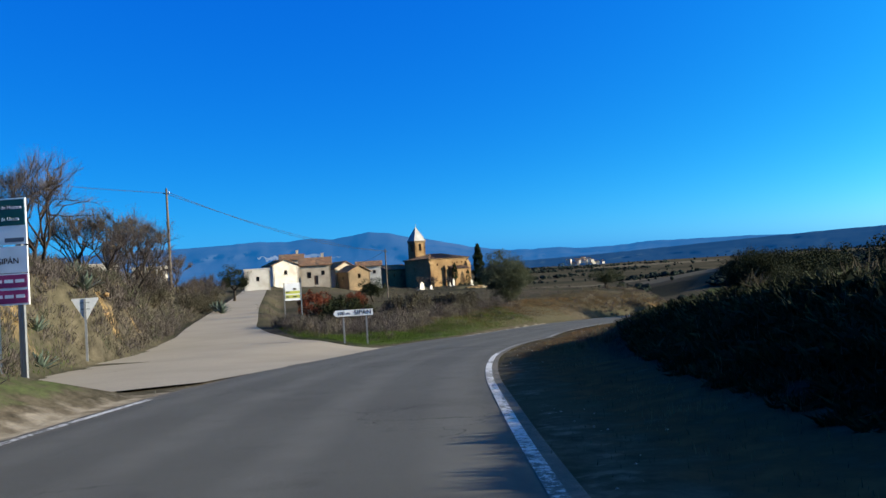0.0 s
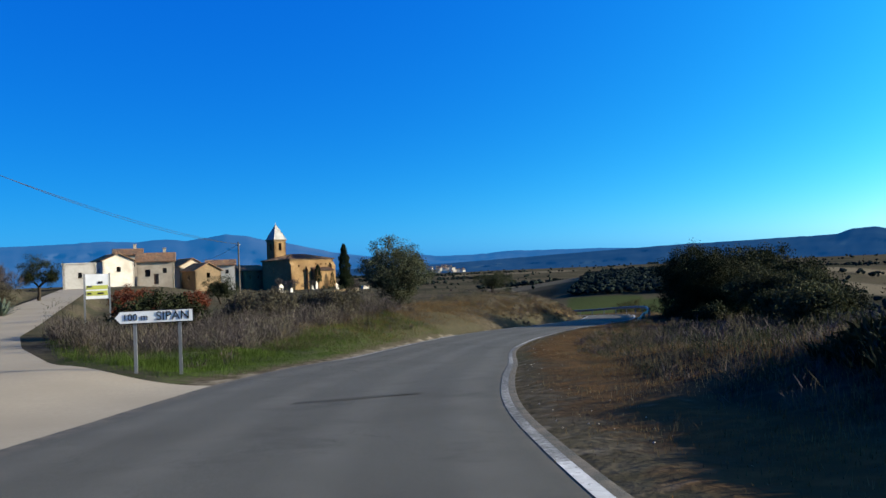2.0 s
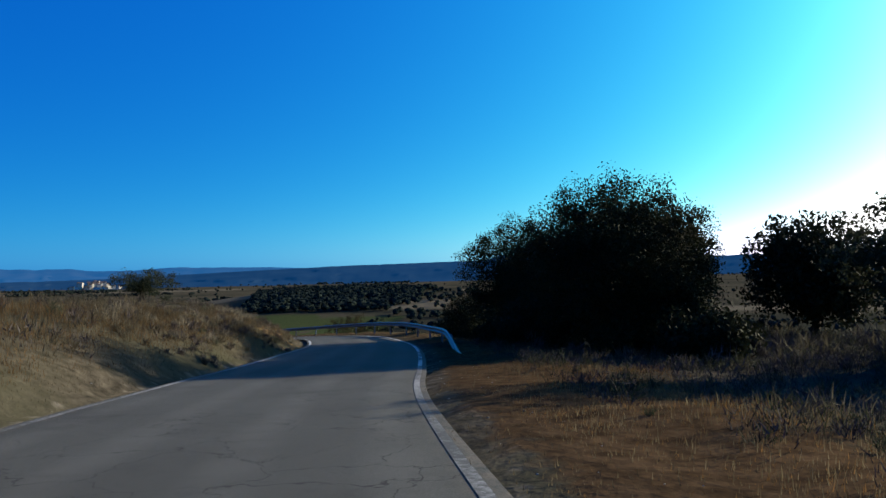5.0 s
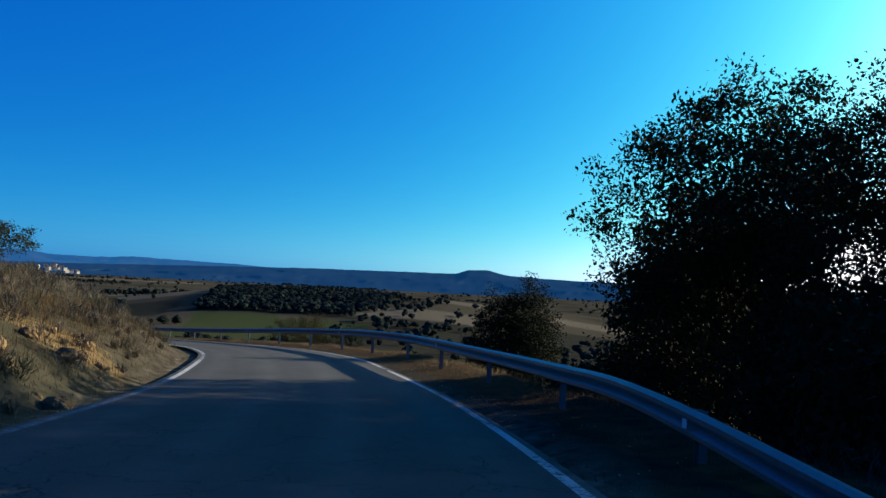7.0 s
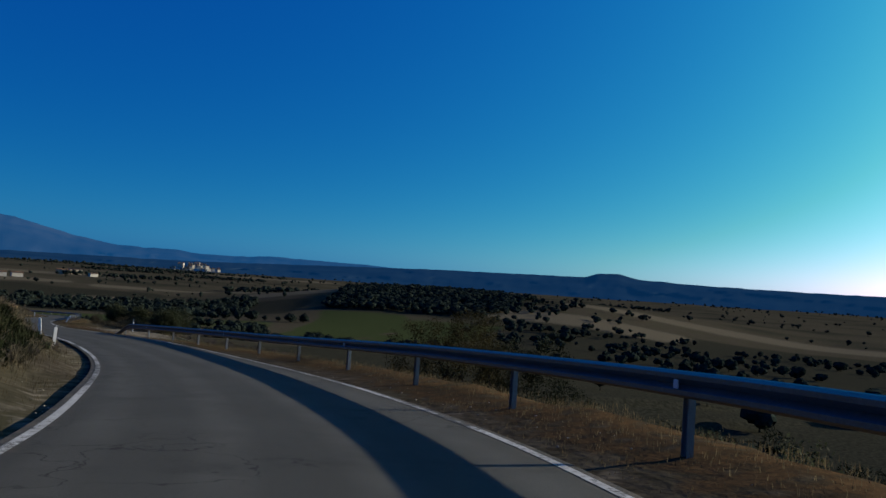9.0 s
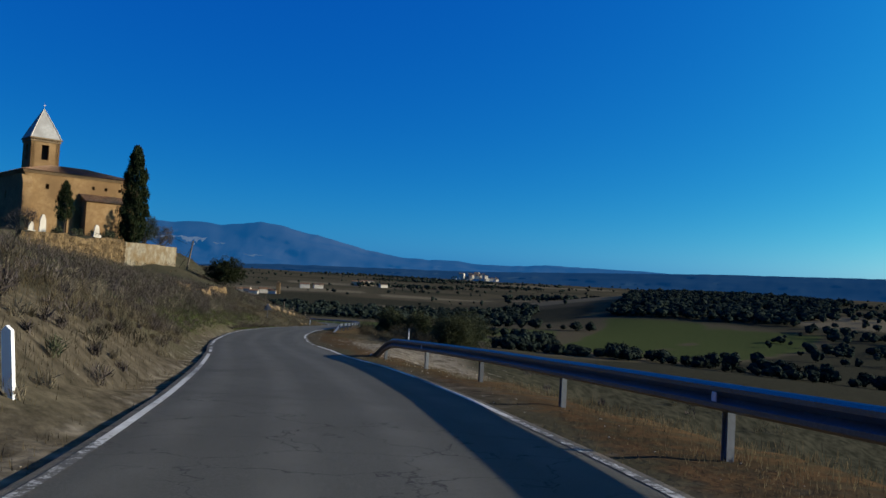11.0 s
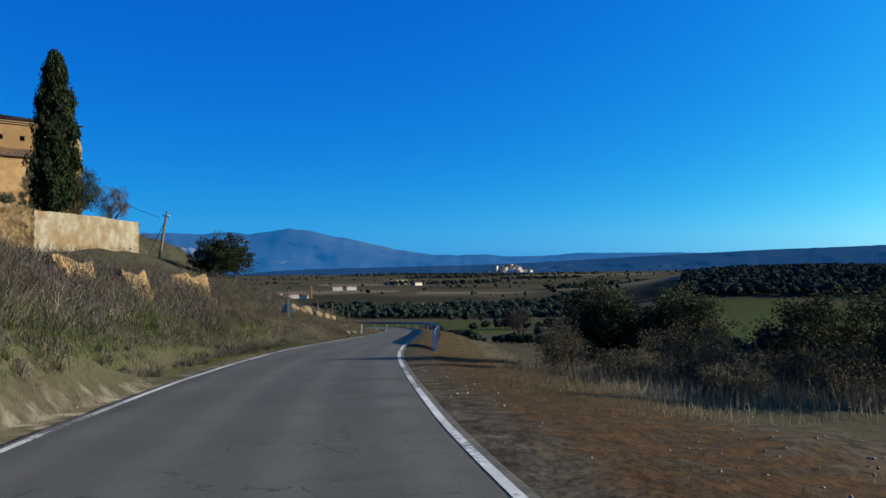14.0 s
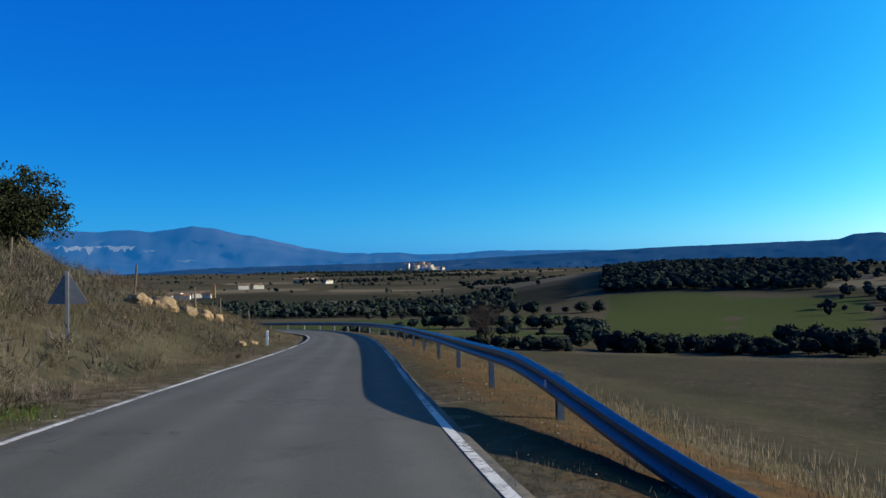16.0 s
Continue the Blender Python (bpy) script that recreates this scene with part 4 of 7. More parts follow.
def bare_tree(name, x, y, z, h, label, seed, leaf=None, leaves=500, category="tree", wide=0.5):
    """Leafless or nearly leafless tree: dark crooked stems, forking limbs and a haze of fine twigs."""
    r = np.random.default_rng(seed)
    ob = thing(name, label, category, (x, y, z))
    bm, bl = bmesh.new(), bmesh.new()
    ends = []
    stems = int(r.integers(1, 4))
    for t in range(stems):
        lean = r.normal(size=2) * (0.10 if stems == 1 else 0.28)
        p = [np.array([0.1 * t, 0.08 * t, -0.3])]
        for k in range(3):
            p.append(p[-1] + np.array([lean[0] * 0.12 * h + r.normal() * 0.02 * h, lean[1] * 0.12 * h + r.normal() * 0.02 * h, h * 0.065 + 0.1]))
        tube(bm, [tuple(q) for q in p], [0.028 * h / stems ** 0.4, 0.022 * h / stems ** 0.4, 0.02 * h / stems ** 0.4, 0.017 * h / stems ** 0.4], 8)
        for k in range(4 if stems > 1 else 6):
            a = 2 * math.pi * k / 5 + r.uniform(0, 1.2)
            branch_out(tuple(p[-1]), (math.cos(a) * wide + lean[0], math.sin(a) * wide + lean[1], 1.1), h * 0.25, 0.011 * h, 3, ends, bl, r, 0.6, 0.22, 5, 3)
    part("trunk", bm, M_BARK_DARK, ob)
    part("limb", bl, M_BARK_DARK, ob)["kind"] = "stuff"
    e = np.array([q for q, _ in ends])
    per = max(5, int(9000 / len(e)))
    n = len(e) * per
    c = np.repeat(e, per, 0) - np.repeat(np.array([q for _, q in ends]), per, 0) * r.uniform(0, 0.10, (n, 1)) * h
    d = unit(np.repeat(np.array([q for _, q in ends]), per, 0) + r.normal(size=(n, 3)) * 0.55 + np.array([0, 0, 0.35]))
    ln = r.uniform(0.03, 0.13, n)[:, None] * h
    side = unit(np.cross(d, r.normal(size=(n, 3)))) * 0.0034 * (h / 5)
    quads("twig_crown", np.stack([c - side, c + side, c + d * ln + side * 0.3, c + d * ln - side * 0.3], 1), M_TWIG, ob)
    if leaf:
        hi = np.flatnonzero(c[:, 2] > np.quantile(c[:, 2], 0.45))
        i = r.choice(hi, leaves)
        quads("leaf_crown", leaf_quads(c[i] + d[i] * ln[i] * r.uniform(0.2, 1, (leaves, 1)), 0.045, 0.3), leaf, ob)
    return ob


def bush(name, x, y, z, h, w, leaf, label, seed, leaves=3500, size=0.07, clump=0.35, category="bush"):
    r = np.random.default_rng(seed)
    ob = thing(name, label, category, (x, y, z))
    bm = bmesh.new()
    ends = []
    for k in range(5):
        a = 2 * math.pi * k / 5 + r.uniform(0, 1)
        branch_out((0.08 * math.cos(a), 0.08 * math.sin(a), -0.15), (math.cos(a) * 0.5, math.sin(a) * 0.5, 1), h * 0.4, 0.022 * h, 1, ends, bm, r, 0.5, 0.2, 5)
    part("stem", bm, M_BARK, ob)
    nc = max(24, leaves // 70)
    u = unit(r.normal(size=(nc, 3)))
    lob = 1 + 0.22 * np.sin(u[:, 0] * 5 + seed) * np.cos(u[:, 1] * 4 + seed)
    cc = u * (r.uniform(0.2, 1, nc) ** 0.45 * lob)[:, None] * np.array([w / 2, w / 2, h / 2]) + np.array([0, 0, h * 0.5])
    per = leaves // nc
    c = np.repeat(cc, per, 0) + unit(r.normal(size=(nc * per, 3))) * (r.uniform(0, 1, nc * per) ** 0.5 * clump)[:, None]
    c = c[c[:, 2] > 0.02]
    quads("crown", leaf_quads(c, size, 0.0), leaf, ob)
    return ob


def cypress(name, x, y, z, h, w, label, seed, leaves=9000, trunk=0.0):
    """Columnar cypress built of upright sprays."""
    r = np.random.default_rng(seed)
    ob = thing(name, label, "tree", (x, y, z))
    bm = bmesh.new()
    tube(bm, [(0, 0, -0.3), (0.02 * h, 0.0, h * 0.3), (0, 0, h * 0.8)], [0.018 * h, 0.014 * h, 0.004 * h], 8)
    part("trunk", bm, M_BARK, ob)
    nc = leaves // 30
    t = r.uniform(0, 1, nc)
    prof = np.interp(t, [0, 0.08, 0.3, 0.6, 0.85, 1], [0.45, 0.85, 1.0, 0.86, 0.5, 0.18]) * (1 + 0.16 * np.sin(t * 31 + seed))
    a = r.uniform(0, 2 * math.pi, nc)
    prof = prof * (1 + 0.13 * np.sin(a * 5 + t * 20 + seed))
    q = r.uniform(0.55, 1.0, nc)
    cc = np.stack([np.cos(a) * prof * q * w / 2, np.sin(a) * prof * q * w / 2, trunk + t * (h - trunk)], 1)
    c = np.repeat(cc, 30, 0) + r.normal(size=(nc * 30, 3)) * np.array([0.11, 0.11, 0.26]) * (w / 3.5)
    d = unit(np.stack([r.normal(size=len(c)) * 0.35, r.normal(size=len(c)) * 0.35, np.ones(len(c))], 1))
    b = unit(np.cross(d, r.normal(size=(len(c), 3))))
    s = (0.10 * (w / 3.5) * r.uniform(0.6, 1.4, len(c)))[:, None]
    quads("crown", np.stack([c - d * s * 1.3, c + b * s * 0.5, c + d * s * 1.6, c - b * s * 0.5], 1), M_LEAF_CYPRESS, ob)
    return ob


def blades(name, x, y, hgt, material, label, per=7, width=0.012, lean=0.35, category="grass", spread=0.12):
    """Tufts of grass blades standing on the ground: one mesh for what nobody could count."""
    n = len(x)
    z = height(x, y)
    X = np.repeat(x, per) + rng.normal(size=n * per) * spread
    Y = np.repeat(y, per) + rng.normal(size=n * per) * spread
    Z = np.repeat(z, per) - 0.03
    H = np.repeat(hgt, per) * rng.uniform(0.45, 1.15, n * per)
    a = rng.uniform(0, 2 * math.pi, n * per)
    k = rng.uniform(0.05, 1, n * per) * lean
    b = np.stack([X, Y, Z], 1)
    tip = b + np.stack([np.cos(a) * k * H, np.sin(a) * k * H, H * (1 - 0.3 * k)], 1)
    w = (width * (0.6 + H * 1.2))[:, None] * np.stack([-np.sin(a), np.cos(a), 0 * a], 1)
    co = np.stack([b - w, b + w, tip], 1)
    ob = quads(name, co, material, k=3)
    return tagged(ob, label, category, kind="stuff")


def shrub_cover(name, x, y, hgt, wid, material, label, leaves=70, size=0.06, category="shrubs", up=0.9, slim=0.19):
    """Many low shrubs in one mesh: upright twiggy sprays, each shrub uneven."""
    n = len(x)
    z = height(x, y)
    N = n * leaves
    u = rng.normal(size=(N, 3))
    u = unit(u) * (rng.uniform(0.1, 1, N) ** 0.5)[:, None]
    H, Wd = np.repeat(hgt, leaves), np.repeat(wid, leaves)
    c = np.stack([np.repeat(x, leaves) + u[:, 0] * Wd / 2, np.repeat(y, leaves) + u[:, 1] * Wd / 2, np.repeat(z, leaves) + (0.42 + 0.55 * u[:, 2]) * H], 1)
    d = unit(np.stack([u[:, 0] * 0.7, u[:, 1] * 0.7, np.full(N, up)], 1) + rng.normal(size=(N, 3)) * 0.35)
    b = unit(np.cross(d, rng.normal(size=(N, 3))))
    s = (size * rng.uniform(0.6, 1.5, N) * (0.7 + 0.5 * np.minimum(H, 1.0)))[:, None]
    ob = quads(name, np.stack([c - d * s * 1.4 - b * s * slim, c - d * s * 1.4 + b * s * slim, c + d * s * 2.0], 1), material, k=3)
    return tagged(ob, label, category, kind="stuff")

# ---- church ----
CH = Matrix.Translation((-4.6, 260.0, -2.1)) @ Matrix.Rotation(radians(36), 4, "Z")   # x along the sunny side, y to the back


def ch_part(name, bm, material, parent, label=""):
    bm.transform(CH)
    bmesh.ops.recalc_face_normals(bm, faces=bm.faces)
    return part(name, bm, material, parent, label)


def wall_with_holes(bm, p, q, z0, z1, thick, holes):
    """A wall from p to q (local plan) with rectangular holes (along, width, bottom, top) right through it."""
    p, q = Vector((*p, 0)), Vector((*q, 0))
    L = (q - p).length
    d = (q - p).normalized()
    nrm = Vector((d.y, -d.x, 0))
    m = Matrix.Translation(p) @ Matrix(((d.x, -nrm.x, 0, 0), (d.y, -nrm.y, 0, 0), (0, 0, 1, 0), (0, 0, 0, 1)))
    xs = sorted({0.0, L, *[h[0] - h[1] / 2 for h in holes], *[h[0] + h[1] / 2 for h in holes]})
    zs = sorted({z0, z1, *[h[2] for h in holes], *[h[3] for h in holes]})
    for a, b in zip(xs, xs[1:]):
        for c, e in zip(zs, zs[1:]):
            if not any(h[0] - h[1] / 2 < (a + b) / 2 < h[0] + h[1] / 2 and h[2] < (c + e) / 2 < h[3] for h in holes):
                box(bm, a, b, 0, thick, c, e, m)
    bmesh.ops.remove_doubles(bm, verts=bm.verts, dist=0.002)


def tiled_slope(parent, corners, m, rows_h=0.42, name="roof_tiles", material=None):
    """Rows of half-round clay tiles over a quad or triangle of roof: eave a-b, top d-c."""
    a, b, c, d = [Vector(v) for v in corners]
    wid = (b - a).length
    n = max(3, int(wid / 0.26))
    k = max(3, int(((d - a).length) / rows_h))
    nr = (b - a).cross(d - a).normalized()
    if nr.z < 0:
        nr = -nr
    co = []
    for i in range(k):
        u0, u1 = i / k, min(1, (i + 1.12) / k)
        for j in range(n):
            t0, t1 = j / n, (j + 1) / n
            tm = (t0 + t1) / 2
            def P(t, u, up):
                return a.lerp(b, t).lerp(d.lerp(c, t), u) + nr * up
            jt = rng.uniform(-0.012, 0.012)
            lo, hi = 0.085 + jt, 0.055 + jt
            co.append([P(t0, u0, 0.015), P(tm, u0, lo), P(tm, u1, hi), P(t0, u1, 0.0)])
            co.append([P(tm, u0, lo), P(t1, u0, 0.015), P(t1, u1, 0.0), P(tm, u1, hi)])
    co = np.array([[tuple(m @ v) for v in q] for q in co])
    ob = quads(name, co, material or M_TILE, parent)
    ob["kind"] = "stuff"
    return ob


church = thing("church", "ochre stone village church with square tower and clay tile roof", "church", CH.translation)
church_inv = Matrix.Translation(-CH.translation)


def into_church(ob):
    ob.data.transform(church_inv)
    return ob


NU, NV, EAVE = 15.6, 14.6, 9.3
bm = bmesh.new()
holes_se = [(3.0, 0.45, 6.9, 7.6), (4.6, 0.5, 5.4, 6.2), (9.2, 0.4, 7.5, 7.95), (11.0, 0.4, 7.5, 7.95), (13.0, 0.4, 7.5, 7.95), (14.4, 0.4, 7.5, 7.95)]
wall_with_holes(bm, (0, 0), (NU, 0), -0.8, EAVE, 0.7, holes_se)
wall_with_holes(bm, (NU, 0), (NU, NV), -0.8, EAVE, 0.7, [(4, 0.5, 5.5, 6.6)])
wall_with_holes(bm, (NU, NV), (0, NV), -0.8, EAVE, 0.7, [])
wall_with_holes(bm, (0, NV), (0, 0), -0.8, EAVE, 0.7, [(6, 0.6, 5.6, 6.8)])
into_church(ch_part("nave_wall", bm, M_STONE_WALL, church))
# dark sheet put in for the shade behind the nave windows
bm = bmesh.new()
box(bm, 0.8, NU - 0.8, 0.8, NV - 0.8, 4.5, 4.6)
into_church(ch_part("nave_dark_sheet", bm, M_DARK, church, "unlit inside of the nave"))
for j, (u0, u1, v0, v1, zt) in enumerate(((-0.35, 0.9, -0.8, 0.1, 8.6), (5.6, 6.6, -0.9, 0.02, 7.2), (NU - 1.0, NU + 0.35, -0.8, 0.1, 8.4))):
    bm = bmesh.new()
    prism(bm, [(u0, v1, -0.8), (u0, v0, -0.8), (u0, v0, zt - 1.2), (u0, v1, zt)], (u1 - u0, 0, 0))
    into_church(ch_part("buttress", bm, M_STONE_WALL, church))
# side chapel against the sunny wall, with a lean-to roof
bm = bmesh.new()
prism(bm, [(7.6, -2.4, -0.8), (7.6, -0.02, -0.8), (7.6, -0.02, 6.5), (7.6, -2.4, 5.6)], (6.6, 0, 0))
into_church(ch_part("side_chapel", bm, M_STONE_WALL, church))
into_church(tiled_slope(church, ((7.3, -2.75, 5.62), (14.5, -2.75, 5.62), (14.5, 0.0, 6.75), (7.3, 0.0, 6.75)), CH))
# cornice under the eaves
for pr, z0, z1 in ((0.18, EAVE - 0.35, EAVE - 0.18), (0.34, EAVE - 0.18, EAVE)):
    for x0, x1, y0, y1 in ((-pr, NU + pr, -pr, 0.0), (NU, NU + pr, 0, NV), (-pr, 0, 0, NV), (-pr, NU + pr, NV, NV + pr)):
        bm = bmesh.new()
        box(bm, x0, x1, y0, y1, z0, z1)
        into_church(ch_part("cornice", bm, M_STONE_DARK, church))
RT = EAVE + 1.75
o = 0.55
e4 = [(-o, -o, EAVE), (NU + o, -o, EAVE), (NU + o, NV + o, EAVE), (-o, NV + o, EAVE)]
r2 = [(5.4, NV / 2, RT), (NU - 5.4, NV / 2, RT)]
bm = bmesh.new()
vs = [bm.verts.new(v) for v in e4 + r2]
for f in ((0, 1, 5, 4), (1, 2, 5), (2, 3, 4, 5), (3, 0, 4), (3, 2, 1, 0)):
    bm.faces.new([vs[i] for i in f])
into_church(ch_part("roof", bm, M_TILE, church))
for q in ((e4[0], e4[1], r2[1], r2[0]), (e4[1], e4[2], r2[1], r2[1]), (e4[2], e4[3], r2[0], r2[1]), (e4[3], e4[0], r2[0], r2[0])):
    into_church(tiled_slope(church, q, CH))
# tower
TU0, TU1, TV0, TV1, TE = 4.6, 8.8, 14.6, 18.8, 15.9
bm = bmesh.new()
op = [(2.1, 1.05, 12.6, 14.9)]
wall_with_holes(bm, (TU0, TV0), (TU1, TV0), -0.8, TE, 0.6, op)
wall_with_holes(bm, (TU1, TV0), (TU1, TV1), -0.8, TE, 0.6, op)
wall_with_holes(bm, (TU1, TV1), (TU0, TV1), -0.8, TE, 0.6, op)
wall_with_holes(bm, (TU0, TV1), (TU0, TV0), -0.8, TE, 0.6, op)
tower = into_church(ch_part("tower", bm, M_STONE_WALL, church))
# solid dark block put in for the shade inside the bell openings
bm = bmesh.new()
box(bm, TU0 + 0.8, TU1 - 0.8, TV0 + 0.8, TV1 - 0.8, 12.0, 15.4)
into_church(ch_part("bell_dark_core", bm, M_DARK, church, "dark block standing in for the unlit bell chamber"))
bm = bmesh.new()
for pr, z0, z1 in ((0.12, TE - 0.55, TE - 0.3), (0.28, TE - 0.12, TE + 0.08)):
    box(bm, TU0 - pr, TU1 + pr, TV0 - pr, TV1 + pr, z0, z1)
for k in range(9):
    for (a, b, c, d) in ((TU0 + 0.22 + k * 0.45, TU0 + 0.42 + k * 0.45, TV0 - 0.2, TV0), (TU0 + 0.22 + k * 0.45, TU0 + 0.42 + k * 0.45, TV1, TV1 + 0.2)):
        box(bm, a, b, c, d, TE - 0.3, TE - 0.12)
    box(bm, TU0 - 0.2, TU0, TV0 + 0.22 + k * 0.45, TV0 + 0.42 + k * 0.45, TE - 0.3, TE - 0.12)
    box(bm, TU1, TU1 + 0.2, TV0 + 0.22 + k * 0.45, TV0 + 0.42 + k * 0.45, TE - 0.3, TE - 0.12)
into_church(ch_part("tower_cornice", bm, M_STONE_DARK, church))
bm = bmesh.new()
g = 0.12
bs = [bm.verts.new(v) for v in ((TU0 - g, TV0 - g, TE + 0.08), (TU1 + g, TV0 - g, TE + 0.08), (TU1 + g, TV1 + g, TE + 0.08), (TU0 - g, TV1 + g, TE + 0.08))]
ms = [bm.verts.new(v) for v in ((TU0 + 0.55, TV0 + 0.55, TE + 1.7), (TU1 - 0.55, TV0 + 0.55, TE + 1.7), (TU1 - 0.55, TV1 - 0.55, TE + 1.7), (TU0 + 0.55, TV1 - 0.55, TE + 1.7))]
tp = bm.verts.new((6.7, 16.7, TE + 5.0))
for k in range(4):
    bm.faces.new((bs[k], bs[(k + 1) % 4], ms[(k + 1) % 4], ms[k]))
    bm.faces.new((ms[k], ms[(k + 1) % 4], tp))
bm.faces.new(bs[::-1])
into_church(ch_part("spire", bm, M_SLATE, church, "pale grey pyramid spire"))
bm = bmesh.new()
corner = ((TU0 - g, TV0 - g), (TU1 + g, TV0 - g), (TU1 + g, TV1 + g), (TU0 - g, TV1 + g))
midc = ((TU0 + 0.55, TV0 + 0.55), (TU1 - 0.55, TV0 + 0.55), (TU1 - 0.55, TV1 - 0.55), (TU0 + 0.55, TV1 - 0.55))
for c0, c1 in zip(corner, midc):
    tube(bm, [(*c0, TE + 0.1), (*c1, TE + 1.72), (6.7, 16.7, TE + 5.02)], [0.09, 0.08, 0.05], 6)
tube(bm, [(6.7, 16.7, TE + 4.95), (6.7, 16.7, TE + 5.9)], [0.03, 0.02], 6)
box(bm, 6.45, 6.95, 16.68, 16.72, TE + 5.5, TE + 5.56)
into_church(ch_part("ridge_caps", bm, M_RENDER_WHITE, church, "white ridge caps and iron cross"))
# low wing behind the tower
bm = bmesh.new()
wall_with_holes(bm, (-4.2, 18.9), (4.5, 18.9), -0.8, 6.6, 0.6, [(2.5, 0.6, 4.2, 5.2), (5.5, 0.6, 4.2, 5.2)])
wall_with_holes(bm, (4.5, 18.9), (4.5, 27.7), -0.8, 6.6, 0.6, [])
wall_with_holes(bm, (4.5, 27.7), (-4.2, 27.7), -0.8, 6.6, 0.6, [])
wall_with_holes(bm, (-4.2, 27.7), (-4.2, 18.9), -0.8, 6.6, 0.6, [])
into_church(ch_part("wing_wall", bm, M_STONE_DARK, church))
bm = bmesh.new()
prism(bm, [(-4.7, 18.5, 6.6), (-4.7, 28.1, 6.6), (-4.7, 23.3, 8.4)], (9.6, 0, 0))
into_church(ch_part("wing_roof", bm, M_TILE, church))
into_church(tiled_slope(church, ((-4.7, 18.5, 6.62), (4.9, 18.5, 6.62), (4.9, 23.3, 8.42), (-4.7, 23.3, 8.42)), CH))

# ---- churchyard wall ----
WA, WB, WC = Vector((5.9, 231.5, 0)), Vector((11.23, 251.27, 0)), Vector((14.99, 264.21, 0))


def rough_wall(name, p, q, ztop, zbot, material, label, thick=0.55, cell=0.45, rag=0.25, stone=0.06):
    """Stone wall with an uneven face and a ragged crest."""
    d = (q - p).normalized()
    nrm = Vector((d.y, -d.x, 0))
    L = (q - p).length
    n, k = int(L / cell), 13
    verts, faces = [], []
    for i in range(n + 1):
        t = L * i / n
        crest = ztop + rag * noise.fractal(Vector((t * 0.25, 3, ztop)), 0.8, 2, 4)
        for j in range(k + 1):
            z = zbot + (crest - zbot) * j / k
            off = stone * noise.noise(Vector((t * 1.9, z * 1.9, 1.0))) * 2
            verts.append(p + d * t + nrm * (thick / 2 + off) + Vector((0, 0, z)))
        verts.append(p + d * t - nrm * thick / 2 + Vector((0, 0, crest)))
        verts.append(p + d * t - nrm * thick / 2 + Vector((0, 0, zbot)))
    w = k + 3
    for i in range(n):
        for j in range(w - 1):
            a = i * w + j
            faces.append((a, a + w, a + w + 1, a + 1))
        faces.append((i * w + w - 1, (i + 1) * w + w - 1, (i + 1) * w, i * w))
    faces.append(tuple(range(w))[::-1])
    faces.append(tuple(n * w + j for j in range(w)))
    ob = raw(name, verts, faces, material)
    return tagged(ob, label, "wall", kind="structure")


rough_wall("churchyard_wall_stone", WA, WB, -2.15, -6.6, M_OLD_WALL, "crumbling ochre stone retaining wall of the churchyard", rag=0.4, stone=0.20, cell=0.28)
rough_wall("churchyard_wall_plaster", WB, WC, -2.2, -6.6, M_PLASTER_OLD, "whitewashed retaining wall with peeling plaster", rag=0.12, stone=0.03)
rough_wall("churchyard_wall_return", WC, Vector((3, 279, 0)), -2.3, -6.6, M_OLD_WALL, "ochre stone end of the churchyard wall", rag=0.3, stone=0.1)


def gravestone(x, y, h, w, label):
    ob = thing("grave_monument", label, "gravestone", (x, y, ground_at(x, y)), "graves in the churchyard")
    bm = bmesh.new()
    box(bm, -w * 0.7, w * 0.7, -w * 0.5, w * 0.5, -0.2, 0.25)
    part("plinth", bm, M_RENDER_WHITE, ob)
    bm = bmesh.new()
    prism(bm, [(-w / 2, -0.12, 0.25), (w / 2, -0.12, 0.25), (w * 0.42, -0.12, h * 0.75), (w * 0.16, -0.12, h), (-w * 0.16, -0.12, h), (-w * 0.42, -0.12, h * 0.75)], (0, 0.24, 0))
    part("headstone", bm, M_RENDER_WHITE, ob)
    ob.rotation_euler = (0, 0, radians(40))
    return ob


gravestone(8.2, 250.0, 1.5, 0.7, "white stone grave monument by the churchyard wall")
gravestone(2.6, 247.5, 2.4, 0.8, "tall white stone grave monument among bushes")
gravestone(1.4, 247.2, 1.3, 0.7, "white stone grave monument by the churchyard wall")
gravestone(-6.5, 226.0, 2.2, 1.6, "pale stone monument below the church")
gravestone(-4.0, 228.0, 1.4, 0.8, "pale stone monument below the church")


